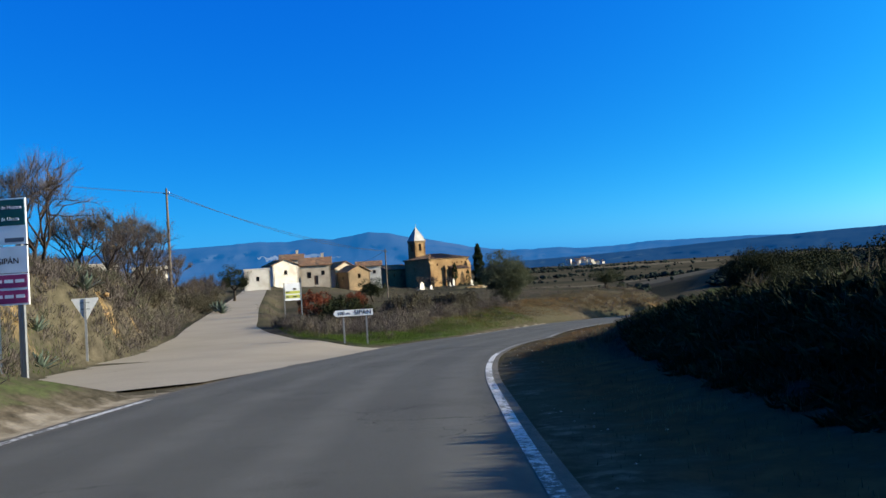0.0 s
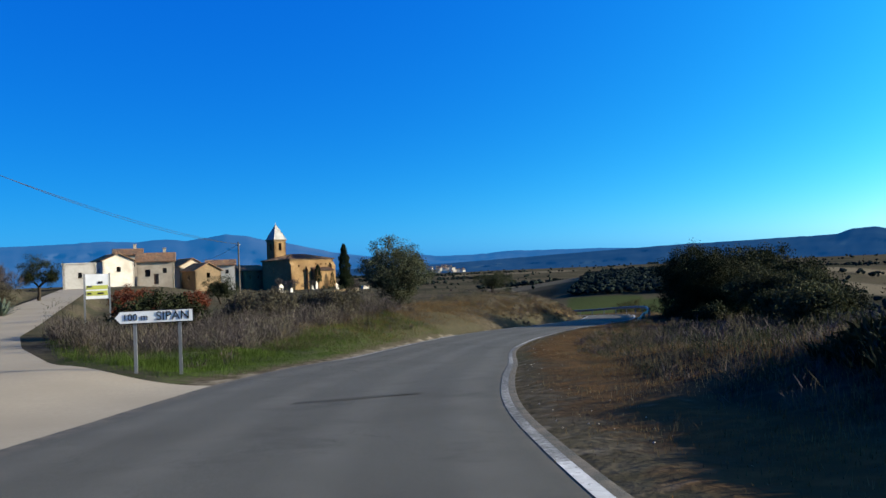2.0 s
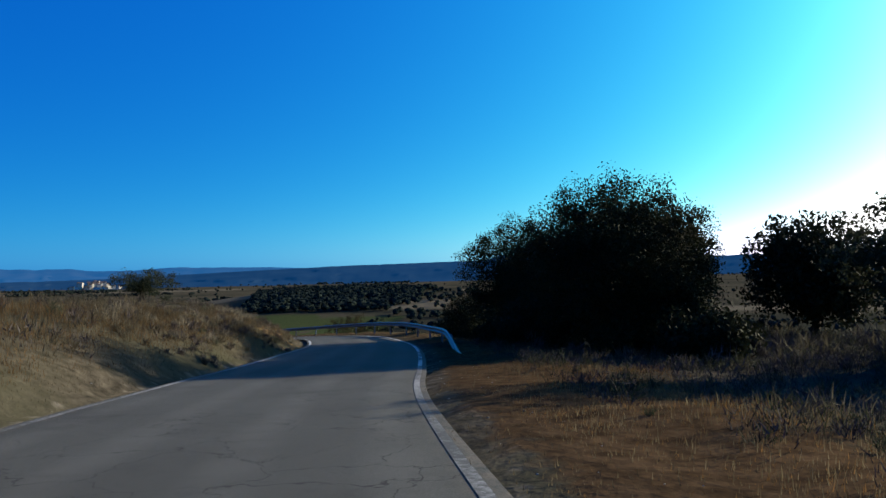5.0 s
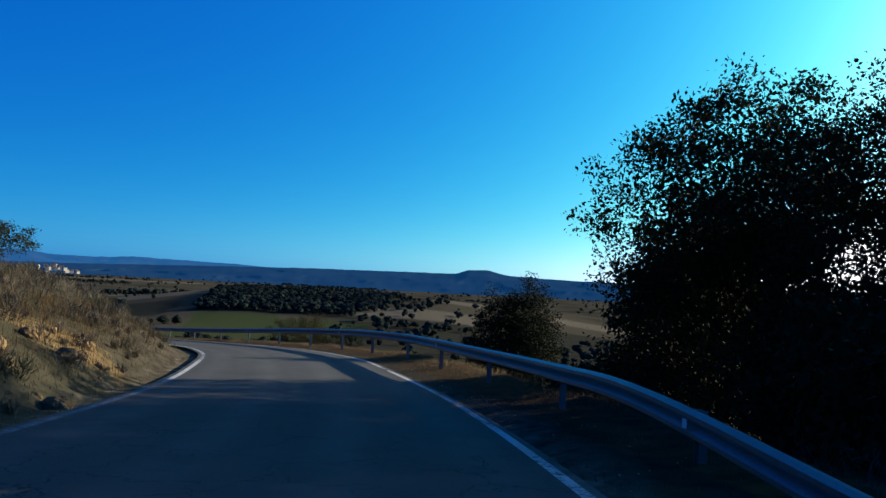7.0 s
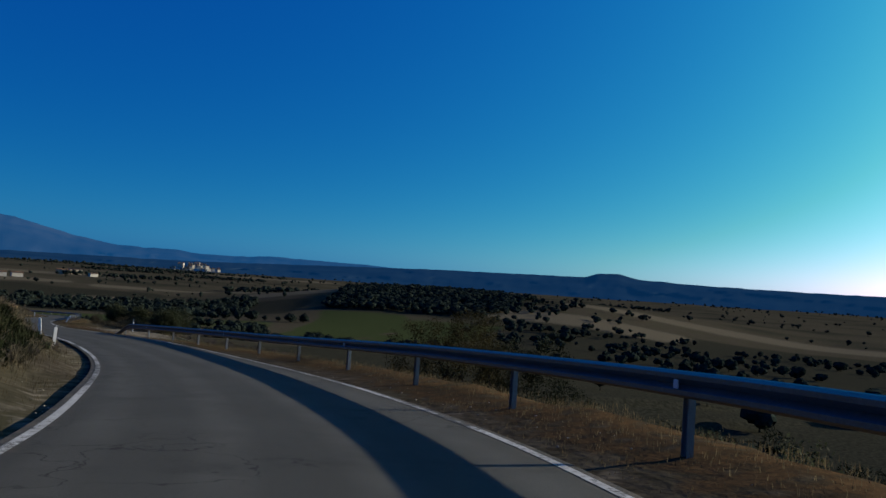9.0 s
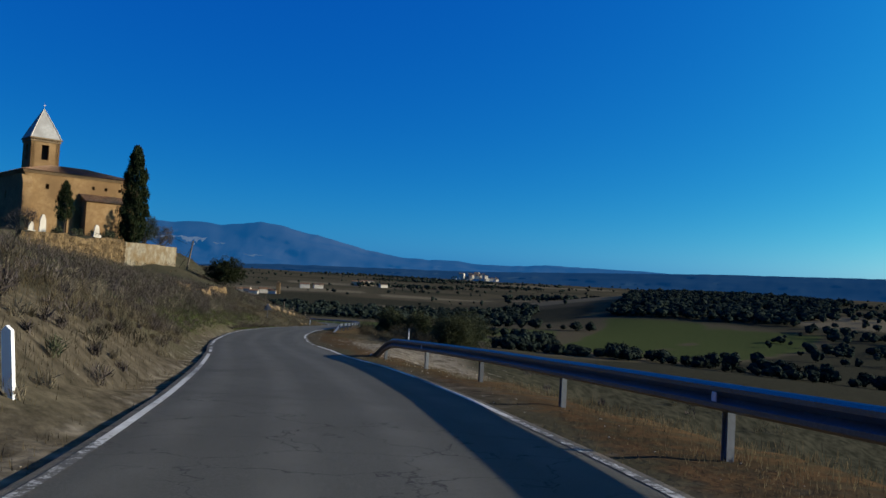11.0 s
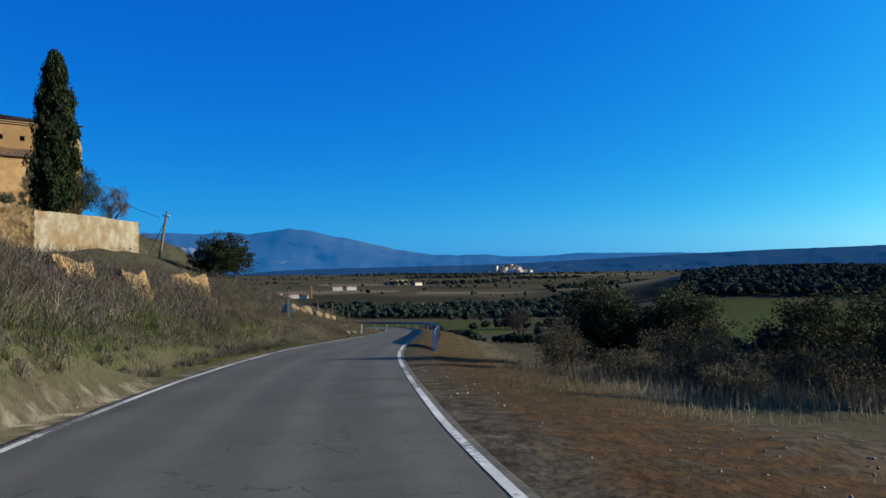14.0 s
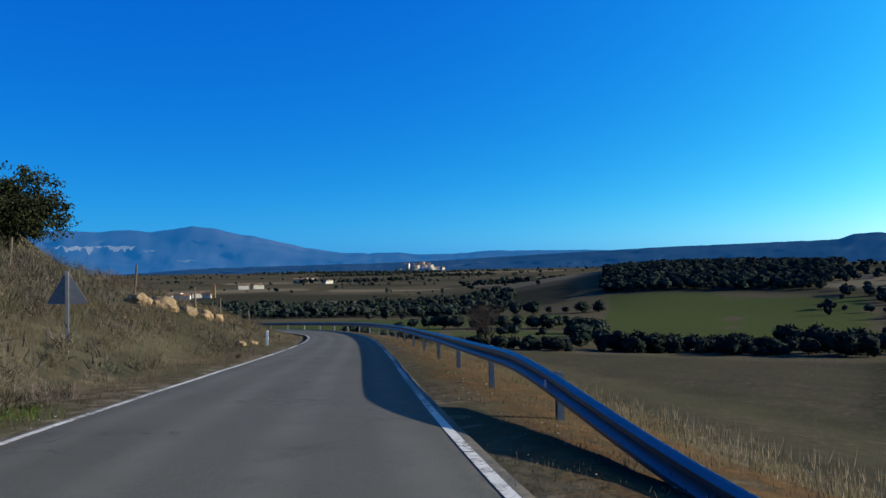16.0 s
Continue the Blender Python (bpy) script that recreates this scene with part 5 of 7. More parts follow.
# ---- houses ----
def house(x, y, z, w, d, h, turn, wall, label, roof_h=1.3, flat=False, wins=(), door=None, chimney=False, roof_mat=None, group="houses of the village"):
    """Village house: front faces -y before turning; gable roof with its ridge along x."""
    ob = thing("house", label, "house", (x, y, z), group)
    ob.rotation_euler = (0, 0, radians(turn))
    bm = bmesh.new()
    holes = [(a, b, c, e) for a, b, c, e in wins] + ([door] if door else [])
    wall_with_holes(bm, (-w / 2, -d / 2), (w / 2, -d / 2), -1.5, h, 0.35, holes)
    wall_with_holes(bm, (w / 2, -d / 2), (w / 2, d / 2), -1.5, h, 0.35, [(d * 0.5, 0.8, h * 0.55, h * 0.55 + 1.0)])
    wall_with_holes(bm, (w / 2, d / 2), (-w / 2, d / 2), -1.5, h, 0.35, [])
    wall_with_holes(bm, (-w / 2, d / 2), (-w / 2, -d / 2), -1.5, h, 0.35, [])
    bmesh.ops.recalc_face_normals(bm, faces=bm.faces)
    part("wall", bm, wall, ob)
    if flat:
        bm = bmesh.new()
        box(bm, -w / 2 - 0.1, w / 2 + 0.1, -d / 2 - 0.1, d / 2 + 0.1, h, h + 0.18)
        part("roof", bm, M_RENDER_WHITE, ob)
    else:
        bm = bmesh.new()
        prism(bm, [(-w / 2 + 0.02, -d / 2 + 0.02, h), (-w / 2 + 0.02, d / 2 - 0.02, h), (-w / 2 + 0.02, 0, h + roof_h)], (w - 0.04, 0, 0))
        bmesh.ops.recalc_face_normals(bm, faces=bm.faces)
        part("gable", bm, wall, ob)
        bm = bmesh.new()
        o_ = 0.4
        dz = roof_h / (d / 2) * o_
        for s in (-1, 1):
            prism(bm, [(-w / 2 - o_, s * (d / 2 + o_), h - dz + 0.02), (-w / 2 - o_, 0, h + roof_h + 0.02), (-w / 2 - o_, 0, h + roof_h + 0.14), (-w / 2 - o_, s * (d / 2 + o_), h - dz + 0.14)], (w + 2 * o_, 0, 0))
        bmesh.ops.recalc_face_normals(bm, faces=bm.faces)
        part("roof", bm, roof_mat or M_TILE, ob)
        I = Matrix.Identity(4)
        tiled_slope(ob, ((-w / 2 - o_, -d / 2 - o_, h - dz + 0.15), (w / 2 + o_, -d / 2 - o_, h - dz + 0.15), (w / 2 + o_, 0, h + roof_h + 0.15), (-w / 2 - o_, 0, h + roof_h + 0.15)), I, 0.5)
    for a, b, c, e in wins:
        bm = bmesh.new()
        X0 = -w / 2 + a
        box(bm, X0 - b / 2, X0 + b / 2, -d / 2 + 0.2, -d / 2 + 0.24, c, e)
        pane = part("window", bm, M_DARK, ob, "dark window in a pale wall")
        bm = bmesh.new()
        box(bm, X0 - b / 2 - 0.08, X0 + b / 2 + 0.08, -d / 2 - 0.08, -d / 2 + 0.2, c - 0.08, c - 0.004)
        part("sill", bm, M_RENDER_CREAM, pane)
    if door:
        a, b, c, e = door
        bm = bmesh.new()
        X0 = -w / 2 + a
        box(bm, X0 - b / 2, X0 + b / 2, -d / 2 + 0.16, -d / 2 + 0.22, c, e)
        part("door", bm, M_SHUTTER, ob, "brown wooden door")
    if chimney:
        bm = bmesh.new()
        box(bm, w * 0.2, w * 0.2 + 0.6, 0.2, 0.8, h + 0.2, h + roof_h + 1.0)
        box(bm, w * 0.2 - 0.08, w * 0.2 + 0.68, 0.12, 0.88, h + roof_h + 1.0, h + roof_h + 1.12)
        part("chimney", bm, M_RENDER_CREAM, ob)
    return ob


def polar(az_deg, d):
    return d * math.sin(radians(az_deg)), d * math.cos(radians(az_deg))


for az_, d_, z_, w_, dp, h_, turn, wl, lab, kw in (
    (-13.0, 166, 1.0, 5.0, 5, 3.9, 13, M_RENDER_WHITE, "white flat-roofed outbuilding at the end of the lane", dict(flat=True, wins=[(2.6, 0.6, 1.6, 2.5)])),
    (-11.4, 192, 1.2, 7.0, 6, 4.9, -60, M_RENDER_WHITE, "white gabled village house with a tile roof", dict(wins=[(2.0, 0.8, 2.8, 3.9), (4.6, 0.8, 2.8, 3.9)])),
    (-10.6, 206, 1.3, 5.5, 7, 6.4, 10, M_RENDER_CREAM, "tall cream plaster house with chimney", dict(chimney=True, wins=[(1.4, 0.7, 3.8, 4.8), (3.8, 0.7, 3.8, 4.8)])),
    (-9.0, 194, 1.2, 7.0, 7, 4.6, 8, M_RENDER_CREAM, "cream village house with open porch and tile roof", dict(wins=[(2.0, 1.0, 1.6, 3.0), (5.2, 0.8, 2.2, 3.2)], door=(3.6, 0.9, 0.0, 2.1), roof_h=1.7, chimney=True)),
    (-7.3, 203, 0.8, 6.0, 6, 4.0, -55, M_RENDER_CREAM, "cream gabled house with clay roof", dict(wins=[(3.0, 0.8, 2.0, 3.0)], roof_h=1.6)),
    (-6.4, 196, 0.3, 5.2, 6, 3.4, -52, M_STONE_DARK, "low stone barn with clay roof", dict(wins=[(2.6, 0.7, 1.6, 2.4)], roof_h=1.5)),
    (-5.3, 236, 0.6, 7.0, 6, 5.0, 5, M_RENDER_WHITE, "white village house beside the church", dict(wins=[(2.0, 0.8, 2.8, 3.8), (5.0, 0.8, 2.8, 3.8)])),
    (-23.0, 92, 2.4, 3.6, 4, 2.2, 20, M_RENDER_WHITE, "low white shed behind bare trees", dict(flat=True)),
    (-19.9, 96, 2.3, 3.4, 4, 1.9, 15, M_RENDER_WHITE, "long low white shed behind bare trees", dict(flat=True)),
):
    hx, hy = polar(az_, d_)
    house(hx, hy, z_, w_, dp, h_, turn, wl, lab, **kw)
# far white town and scattered farms on the plain
for k in range(34):
    a_ = 8.6 + 1.9 * (k / 34) + rng.normal() * 0.25
    r_ = 2480 + rng.uniform(-60, 60)
    hx, hy = 30 + r_ * math.sin(radians(a_)), 150 + r_ * math.cos(radians(a_))
    s_ = rng.uniform(6, 11) * (1.2 if 12 < k < 24 else 0.8)
    house(hx, hy, ground_at(hx, hy) + (10 if 10 < k < 26 else 4), s_ * 1.3, s_, s_ * rng.uniform(0.7, 1.25), rng.uniform(-30, 30), M_RENDER_WHITE, "white house of a distant hill town", roof_h=2.0, group="houses of the far town")
for a_, r_, s_ in ((-7.6, 760, 7), (-7.0, 770, 8), (-6.4, 750, 6), (-5.6, 790, 8), (-5.0, 780, 6), (-2.6, 980, 9), (-1.6, 1000, 9), (1.2, 1300, 12), (2.0, 1320, 14), (3.2, 1250, 9), (-9.0, 740, 7), (-8.4, 730, 6)):
    hx, hy = 36 + r_ * math.sin(radians(a_)), 222 + r_ * math.cos(radians(a_))
    house(hx, hy, ground_at(hx, hy), s_ * 1.4, s_ * 0.8, s_ * 0.55, rng.uniform(-30, 30), M_RENDER_CREAM if s_ > 10 else M_RENDER_WHITE, "small pale farm building on the plain", roof_h=1.5, group="farms on the plain")
hx, hy = 36 + 780 * math.sin(radians(-4.6)), 222 + 780 * math.cos(radians(-4.6))
bt = thing("bell_tower", "distant stone bell tower of a hamlet", "tower", (hx, hy, ground_at(hx, hy)))
bm = bmesh.new()
box(bm, -2, 2, -2, 2, -1, 11)
part("tower_wall", bm, M_STONE_WALL, bt)
bm = bmesh.new()
prism(bm, [(-2.3, -2.3, 11), (2.3, -2.3, 11), (0, -2.3, 13)], (0, 4.6, 0))
part("tower_roof", bm, M_TILE, bt)

# ---- road furniture ----
def arc(line):
    return np.concatenate([[0], np.cumsum(np.linalg.norm(np.diff(line[:, :2], axis=0), axis=1))])


def guard_rail(y0, y1, offset, label, step=5.3, phase=0.0, ramp0=5.0, ramp1=5.0, lift=((0, 0), (1, 0))):
    """Two-wave steel beam on posts beside the right edge, both ends run down into the ground."""
    sel = (ER[:, 1] >= y0) & (ER[:, 1] <= y1)
    p = ER[sel]
    tang = np.gradient(p, axis=0)
    tang /= np.linalg.norm(tang, axis=1)[:, None]
    nrm = np.stack([tang[:, 1], -tang[:, 0]], 1)
    q = p + nrm * offset
    s = arc(q)
    n = int(s[-1] / 0.8)
    t = np.linspace(0, s[-1], n + 1)
    qx, qy = np.interp(t, s, q[:, 0]), np.interp(t, s, q[:, 1])
    nx, ny = np.interp(t, s, nrm[:, 0]), np.interp(t, s, nrm[:, 1])
    base = road_z(np.interp(t, s, p[:, 1])) + np.interp(qy, [v[0] for v in lift], [v[1] for v in lift])
    down = np.maximum(1 - smooth(0, ramp0, t), smooth(s[-1] - ramp1, s[-1], t))
    mid = base + 0.56 - 0.72 * down
    ob = thing("guard_rail", label, "guard rail", (qx[0], qy[0], base[0]), "guard rails")
    prof = [(0.0, 0.155), (-0.028, 0.145), (-0.083, 0.115), (-0.083, 0.065), (-0.028, 0.022), (-0.0, 0.0), (-0.028, -0.022), (-0.083, -0.065), (-0.083, -0.115), (-0.028, -0.145), (0.0, -0.155)]
    verts, faces = [], []
    back = [(a + 0.006, b * 0.985) for a, b in prof[::-1]]
    ring = prof + back
    for i in range(n + 1):
        for a, b in ring:
            verts.append((qx[i] + nx[i] * a - qx[0], qy[i] + ny[i] * a - qy[0], mid[i] + b - base[0]))
    w = len(ring)
    for i in range(n):
        for j in range(w):
            k = (j + 1) % w
            faces.append((i * w + j, i * w + k, (i + 1) * w + k, (i + 1) * w + j))
    raw("beam", verts, faces, M_STEEL, ob, label="galvanised two-wave steel beam")
    k = ramp0 * 0.6 + phase
    while k < s[-1] - ramp1 * 0.5:
        i = np.interp(k, t, np.arange(n + 1))
        x, y = np.interp(k, t, qx), np.interp(k, t, qy)
        ax, ay = np.interp(k, t, nx), np.interp(k, t, ny)
        m = np.interp(k, t, mid)
        gz = ground_at(x + ax * 0.1, y + ay * 0.1)
        rot = Matrix.Translation((x - qx[0] + ax * 0.1, y - qy[0] + ay * 0.1, -base[0])) @ Matrix.Rotation(math.atan2(ay, ax), 4, "Z")
        bm = bmesh.new()
        box(bm, -0.045, 0.045, -0.06, -0.054, gz - 0.3, m + 0.14, rot)
        box(bm, -0.045, 0.045, 0.054, 0.06, gz - 0.3, m + 0.14, rot)
        box(bm, -0.003, 0.003, -0.054, 0.054, gz - 0.3, m + 0.14, rot)
        box(bm, -0.10, -0.046, -0.04, 0.04, m - 0.12, m + 0.12, rot)
        post = part("post", bm, M_POST, ob)
        if int(k / step) % 3 == 1:
            bm = bmesh.new()
            box(bm, -0.19, -0.18, -0.05, 0.05, m - 0.05, m + 0.05, rot)
            part("reflector", bm, M_SIGN_WHITE, ob)
        k += step
    return ob


guard_rail(84.6, 176.6, 1.4, "galvanised steel guard rail along the outside of the bend", phase=0.9, ramp0=11.5, ramp1=4.5, lift=((82, 0.0), (95, 0.08), (105, 0.22), (119, 0.33), (130, 0.31), (140, 0.22), (150, 0.13), (158, 0.06), (172, 0.0)))
guard_rail(224.4, 338.0, 1.4, "galvanised steel guard rail above the brown field", phase=1.0, ramp0=11.0)


def marker_post(x, y, h, lean, label, reflector=True):
    z = ground_at(x, y)
    ob = thing("marker_post", label, "marker post", (x, y, z), "white roadside markers")
    ob.rotation_euler = (radians(lean[0]), radians(lean[1]), radians(rng.uniform(-20, 20)))
    bm = bmesh.new()
    prism(bm, [(-0.06, -0.03, -0.2), (0.06, -0.03, -0.2), (0.06, -0.03, h - 0.06), (0.0, -0.03, h), (-0.06, -0.03, h - 0.06)], (0, 0.06, 0))
    part("post", bm, M_SIGN_WHITE, ob)
    if reflector:
        bm = bmesh.new()
        box(bm, -0.064, 0.064, -0.034, 0.034, h * 0.62, h * 0.82)
        part("band", bm, M_SIGN_BLACK, ob, "black band")
    return ob


marker_post(35.60, 153.3, 0.85, (0, -6), "white plastic marker post at the culvert, leaning", False)
marker_post(36.12, 151.0, 0.80, (0, 3), "white plastic marker post at the culvert", False)
marker_post(34.9, 262.0, 0.75, (0, 2), "short white marker post on the bend", False)
mp = thing("field_marker", "thin white post with a dark cap at a field entrance", "marker post", (43.66, 196.35, ground_at(43.66, 196.35)))
bm = bmesh.new()
tube(bm, [(0, 0, -0.2), (0.0, 0, 1.0)], [0.035, 0.03], 8)
part("pole", bm, M_SIGN_WHITE, mp)
bm = bmesh.new()
box(bm, -0.07, 0.07, -0.015, 0.015, 0.95, 1.18)
part("cap", bm, M_SIGN_BACK, mp)


def tri_plate(bm, side, y0, y1, point_up=True, grow=1.0):
    h = side * 0.866
    s = side * grow
    pts = []
    for k, (cx, cz) in enumerate(((-s / 2, -h * grow / 3), (s / 2, -h * grow / 3), (0, 2 * h * grow / 3))):
        for j in range(3):
            a = radians((210, 330, 90)[k] + (j - 1) * 40)
            pts.append((cx * 0.9 + 0.05 * side * math.cos(a), cz * 0.9 + 0.05 * side * math.sin(a)))
    if not point_up:
        pts = [(x, -z) for x, z in pts][::-1]
    prism(bm, [(x, y0, z) for x, z in pts], (0, y1 - y0, 0))


def triangle_sign(name, x, y, z, side, height_, turn, up, label, back=None):
    """Triangular traffic sign on a post; its face looks along its own +y, the grey back along -y."""
    ob = thing(name, label, "road sign", (x, y, z))
    ob.rotation_euler = (0, 0, radians(turn))
    bm = bmesh.new()
    box(bm, -0.04, 0.04, -0.05, -0.01, -0.4, height_)
    part("post", bm, M_POST, ob)
    cz = height_ - (side * 0.58 if up else side * 0.29)
    bm = bmesh.new()
    tri_plate(bm, side, 0.0, 0.02, up)
    bm.transform(Matrix.Translation((0, 0, cz)))
    plate = part("plate", bm, back or M_SIGN_BACK, ob, "grey metal back")
    bm = bmesh.new()
    tri_plate(bm, side, 0.024, 0.027, up)
    bm.transform(Matrix.Translation((0, 0, cz)))
    part("border", bm, M_RED, plate, "red border")
    bm = bmesh.new()
    tri_plate(bm, side, 0.030, 0.033, up, 0.72)
    bm.transform(Matrix.Translation((0, 0, cz)))
    part("face", bm, M_SIGN_WHITE, plate, "white face")
    for k in (-0.12, 0.12):
        bm = bmesh.new()
        box(bm, -0.16, 0.16, -0.012, -0.004, cz + k - 0.02, cz + k + 0.02)
        part("clamp", bm, M_POST, ob)
    return ob


triangle_sign("warning_sign", 30.5, 243.0, ground_at(30.5, 243.0), 0.9, 2.0, 2, True, "grey back of a triangular warning sign on a steel post")
triangle_sign("yield_sign", -13.6, 30.6, -0.6, 0.95, 1.95, 14, False, "pale back of an inverted triangular yield sign on a post", M_SIGN_PALE)


def letters(text, size, material, parent, m, depth=0.004, label="", name="lettering"):
    cu = bpy.data.curves.new(name, "FONT")
    cu.body, cu.size, cu.extrude = text, size, depth
    cu.align_x = "LEFT"
    tmp = bpy.data.objects.new(name, cu)
    scene.collection.objects.link(tmp)
    me = bpy.data.meshes.new_from_object(tmp.evaluated_get(bpy.context.evaluated_depsgraph_get()))
    bpy.data.objects.remove(tmp)
    me.transform(m)
    me.materials.clear()
    me.materials.append(material)
    ob = new(name, me)
    ob.parent = parent
    if label:
        ob["label"] = label
    return ob


FACE = Matrix.Rotation(radians(90), 4, "X")      # text upright, read from -y
# village arrow sign
sg = thing("direction_sign", "white arrow sign to the village on two steel posts", "road sign", (-6.1, 43.36, -1.85))
sg.rotation_euler = (0, 0, radians(4))
L_, b0, b1 = 2.17, 1.36, 1.74
bm = bmesh.new()
prism(bm, [(0, 0, (b0 + b1) / 2), (0.17, 0, b0), (L_, 0, b0), (L_, 0, b1), (0.17, 0, b1)], (0, 0.03, 0))
pl = part("plate", bm, M_SIGN_BLACK, sg, "black-edged arrow plate")
bm = bmesh.new()
prism(bm, [(0.035, -0.006, (b0 + b1) / 2), (0.18, -0.006, b0 + 0.025), (L_ - 0.025, -0.006, b0 + 0.025), (L_ - 0.025, -0.006, b1 - 0.025), (0.18, -0.006, b1 - 0.025)], (0, 0.004, 0))
part("face", bm, M_SIGN_WHITE, pl, "white reflective face")
letters("SIPÁN", 0.35, M_SIGN_BLACK, pl, Matrix.Translation((1.14, -0.014, b0 + 0.085)) @ FACE, label="black place name")
letters("100 m", 0.27, M_SIGN_BLACK, pl, Matrix.Translation((0.24, -0.014, b0 + 0.10)) @ FACE, label="black distance")
for xx in (0.56, 1.78):
    bm = bmesh.new()
    box(bm, xx - 0.045, xx + 0.045, 0.034, 0.10, -0.5, b1 - 0.02)
    part("post", bm, M_POST, sg)

# information board
ib = thing("information_board", "municipal notice board with a yellow-green band on two posts", "sign", (-14.4, 76.5, -1.5))
ib.rotation_euler = (0, 0, radians(12))
for xx in (-0.78, 0.78):
    bm = bmesh.new()
    box(bm, xx - 0.05, xx + 0.05, -0.05, 0.05, -0.5, 3.15)
    part("post", bm, M_POST, ib)
bm = bmesh.new()
box(bm, -0.70, 0.70, -0.03, 0.03, 1.45, 3.1)
panel = part("panel", bm, M_SIGN_WHITE, ib)
for z0, z1, mt, lb in ((1.66, 1.98, M_SIGN_YELLOW, "yellow-green band"), (2.08, 2.34, M_SIGN_YELLOW, "yellow-green band")):
    bm = bmesh.new()
    box(bm, -0.66, 0.66, -0.04, -0.034, z0, z1)
    part("band", bm, mt, panel, lb)
for x0, x1, z0, z1 in ((-0.6, -0.3, 2.22, 2.32), (0.05, 0.35, 2.45, 2.6), (-0.6, -0.35, 1.75, 1.86), (0.02, 0.4, 1.75, 1.86)):
    bm = bmesh.new()
    box(bm, x0, x1, -0.048, -0.042, z0, z1)
    part("bar", bm, M_SIGN_BLACK, panel)

# entry boards of the district and the village
eb = thing("entry_board", "stacked green, white and magenta boards at the village entrance", "sign", (-10.0, 19.5, -0.2))
eb.rotation_euler = (0, 0, radians(-4))
for xx in (-0.28, -0.20, -0.86):
    bm = bmesh.new()
    box(bm, xx - 0.035, xx + 0.035, 0.04, 0.12, -0.6, 4.05)
    part("post", bm, M_POST, eb)


def board(z0, z1, material, label):
    bm = bmesh.new()
    box(bm, -1.05, 0.0, 0.0, 0.035, z0, z1)
    return part("board", bm, material, eb, label)


def face_on(parent, x0, x1, z0, z1, material, label=""):
    bm = bmesh.new()
    box(bm, x0, x1, -0.008, -0.003, z0, z1)
    return part("panel", bm, material, parent, label)


b1_ = board(2.96, 4.08, M_SIGN_WHITE, "white board with a green field")
face_on(b1_, -1.02, -0.03, 3.42, 4.05, M_SIGN_GREEN, "dark green field")
face_on(b1_, -0.55, -0.06, 3.02, 3.12, M_SIGN_BACK, "")
letters("Hoya de Huesca", 0.125, M_SIGN_WHITE, b1_, Matrix.Translation((-0.92, -0.012, 3.82)) @ FACE, label="white district name")
letters("Plana de Uesca", 0.125, M_SIGN_WHITE, b1_, Matrix.Translation((-0.92, -0.012, 3.54)) @ FACE, label="white district name")
b2_ = board(2.28, 2.92, M_SIGN_WHITE, "white village board")
letters("SIPÁN", 0.20, M_SIGN_BLACK, b2_, Matrix.Translation((-0.74, -0.012, 2.5)) @ FACE, label="black village name")
b3_ = board(1.5, 2.26, M_SIGN_WHITE, "white board with magenta fields")
face_on(b3_, -1.02, -0.03, 1.92, 2.23, M_SIGN_MAGENTA, "magenta field")
face_on(b3_, -1.02, -0.03, 1.54, 1.86, M_SIGN_MAGENTA, "magenta field")
for z in (2.04, 1.67):
    for x0, x1 in ((-0.95, -0.66), (-0.6, -0.38), (-0.32, -0.1)):
        bm = bmesh.new()
        box(bm, x0, x1, -0.016, -0.010, z, z + 0.08)
        part("bar", bm, M_SIGN_WHITE, b3_)


# ---- poles and cables ----
def pole(x, y, zb, zt, label, lean=(0, 0), brace=False):
    ob = thing("utility_pole", label, "utility pole", (x, y, zb), "wooden poles of the power line")
    ob.rotation_euler = (radians(lean[0]), radians(lean[1]), 0)
    h = zt - zb
    bm = bmesh.new()
    tube(bm, [(0, 0, -0.8), (0, 0, h * 0.5), (0, 0, h)], [0.14, 0.12, 0.09], 10)
    part("mast", bm, M_WOOD, ob)
    bm = bmesh.new()
    box(bm, -0.3, 0.3, -0.04, 0.04, h - 0.5, h - 0.42)
    part("crossarm", bm, M_WOOD, ob)
    for xx in (-0.25, 0.25):
        bm = bmesh.new()
        tube(bm, [(xx, 0, h - 0.42), (xx, 0, h - 0.3)], [0.04, 0.03], 8)
        part("insulator", bm, M_SIGN_WHITE, ob)
    if brace:
        bm = bmesh.new()
        tube(bm, [(-1.2, 0.3, -0.3), (-0.1, 0.0, h - 1.2)], [0.03, 0.03], 6)
        part("stay", bm, M_WIRE, ob)
    return ob


pole(-25.4, 75.3, 2.6, 11.1, "tall weathered wooden pole on the bank")
pole(-9.9, 138.8, -2.2, 6.6, "weathered wooden pole in front of the village")
pole(16.35, 267.0, -5.2, -1.0, "leaning wooden pole beyond the churchyard wall", (0, 9), True)
pole(-46, -8, 3.5, 11.0, "weathered wooden pole on the hillside")


def cable(p, q, sag, label):
    bm = bmesh.new()
    pts = []
    for k in range(25):
        u = k / 24
        v = Vector(p).lerp(Vector(q), u)
        v.z -= sag * 4 * u * (1 - u)
        pts.append(tuple(v))
    tube(bm, pts, [0.022] * 25, 5)
    return tagged(part("cable", bm, M_WIRE), label, "cable")


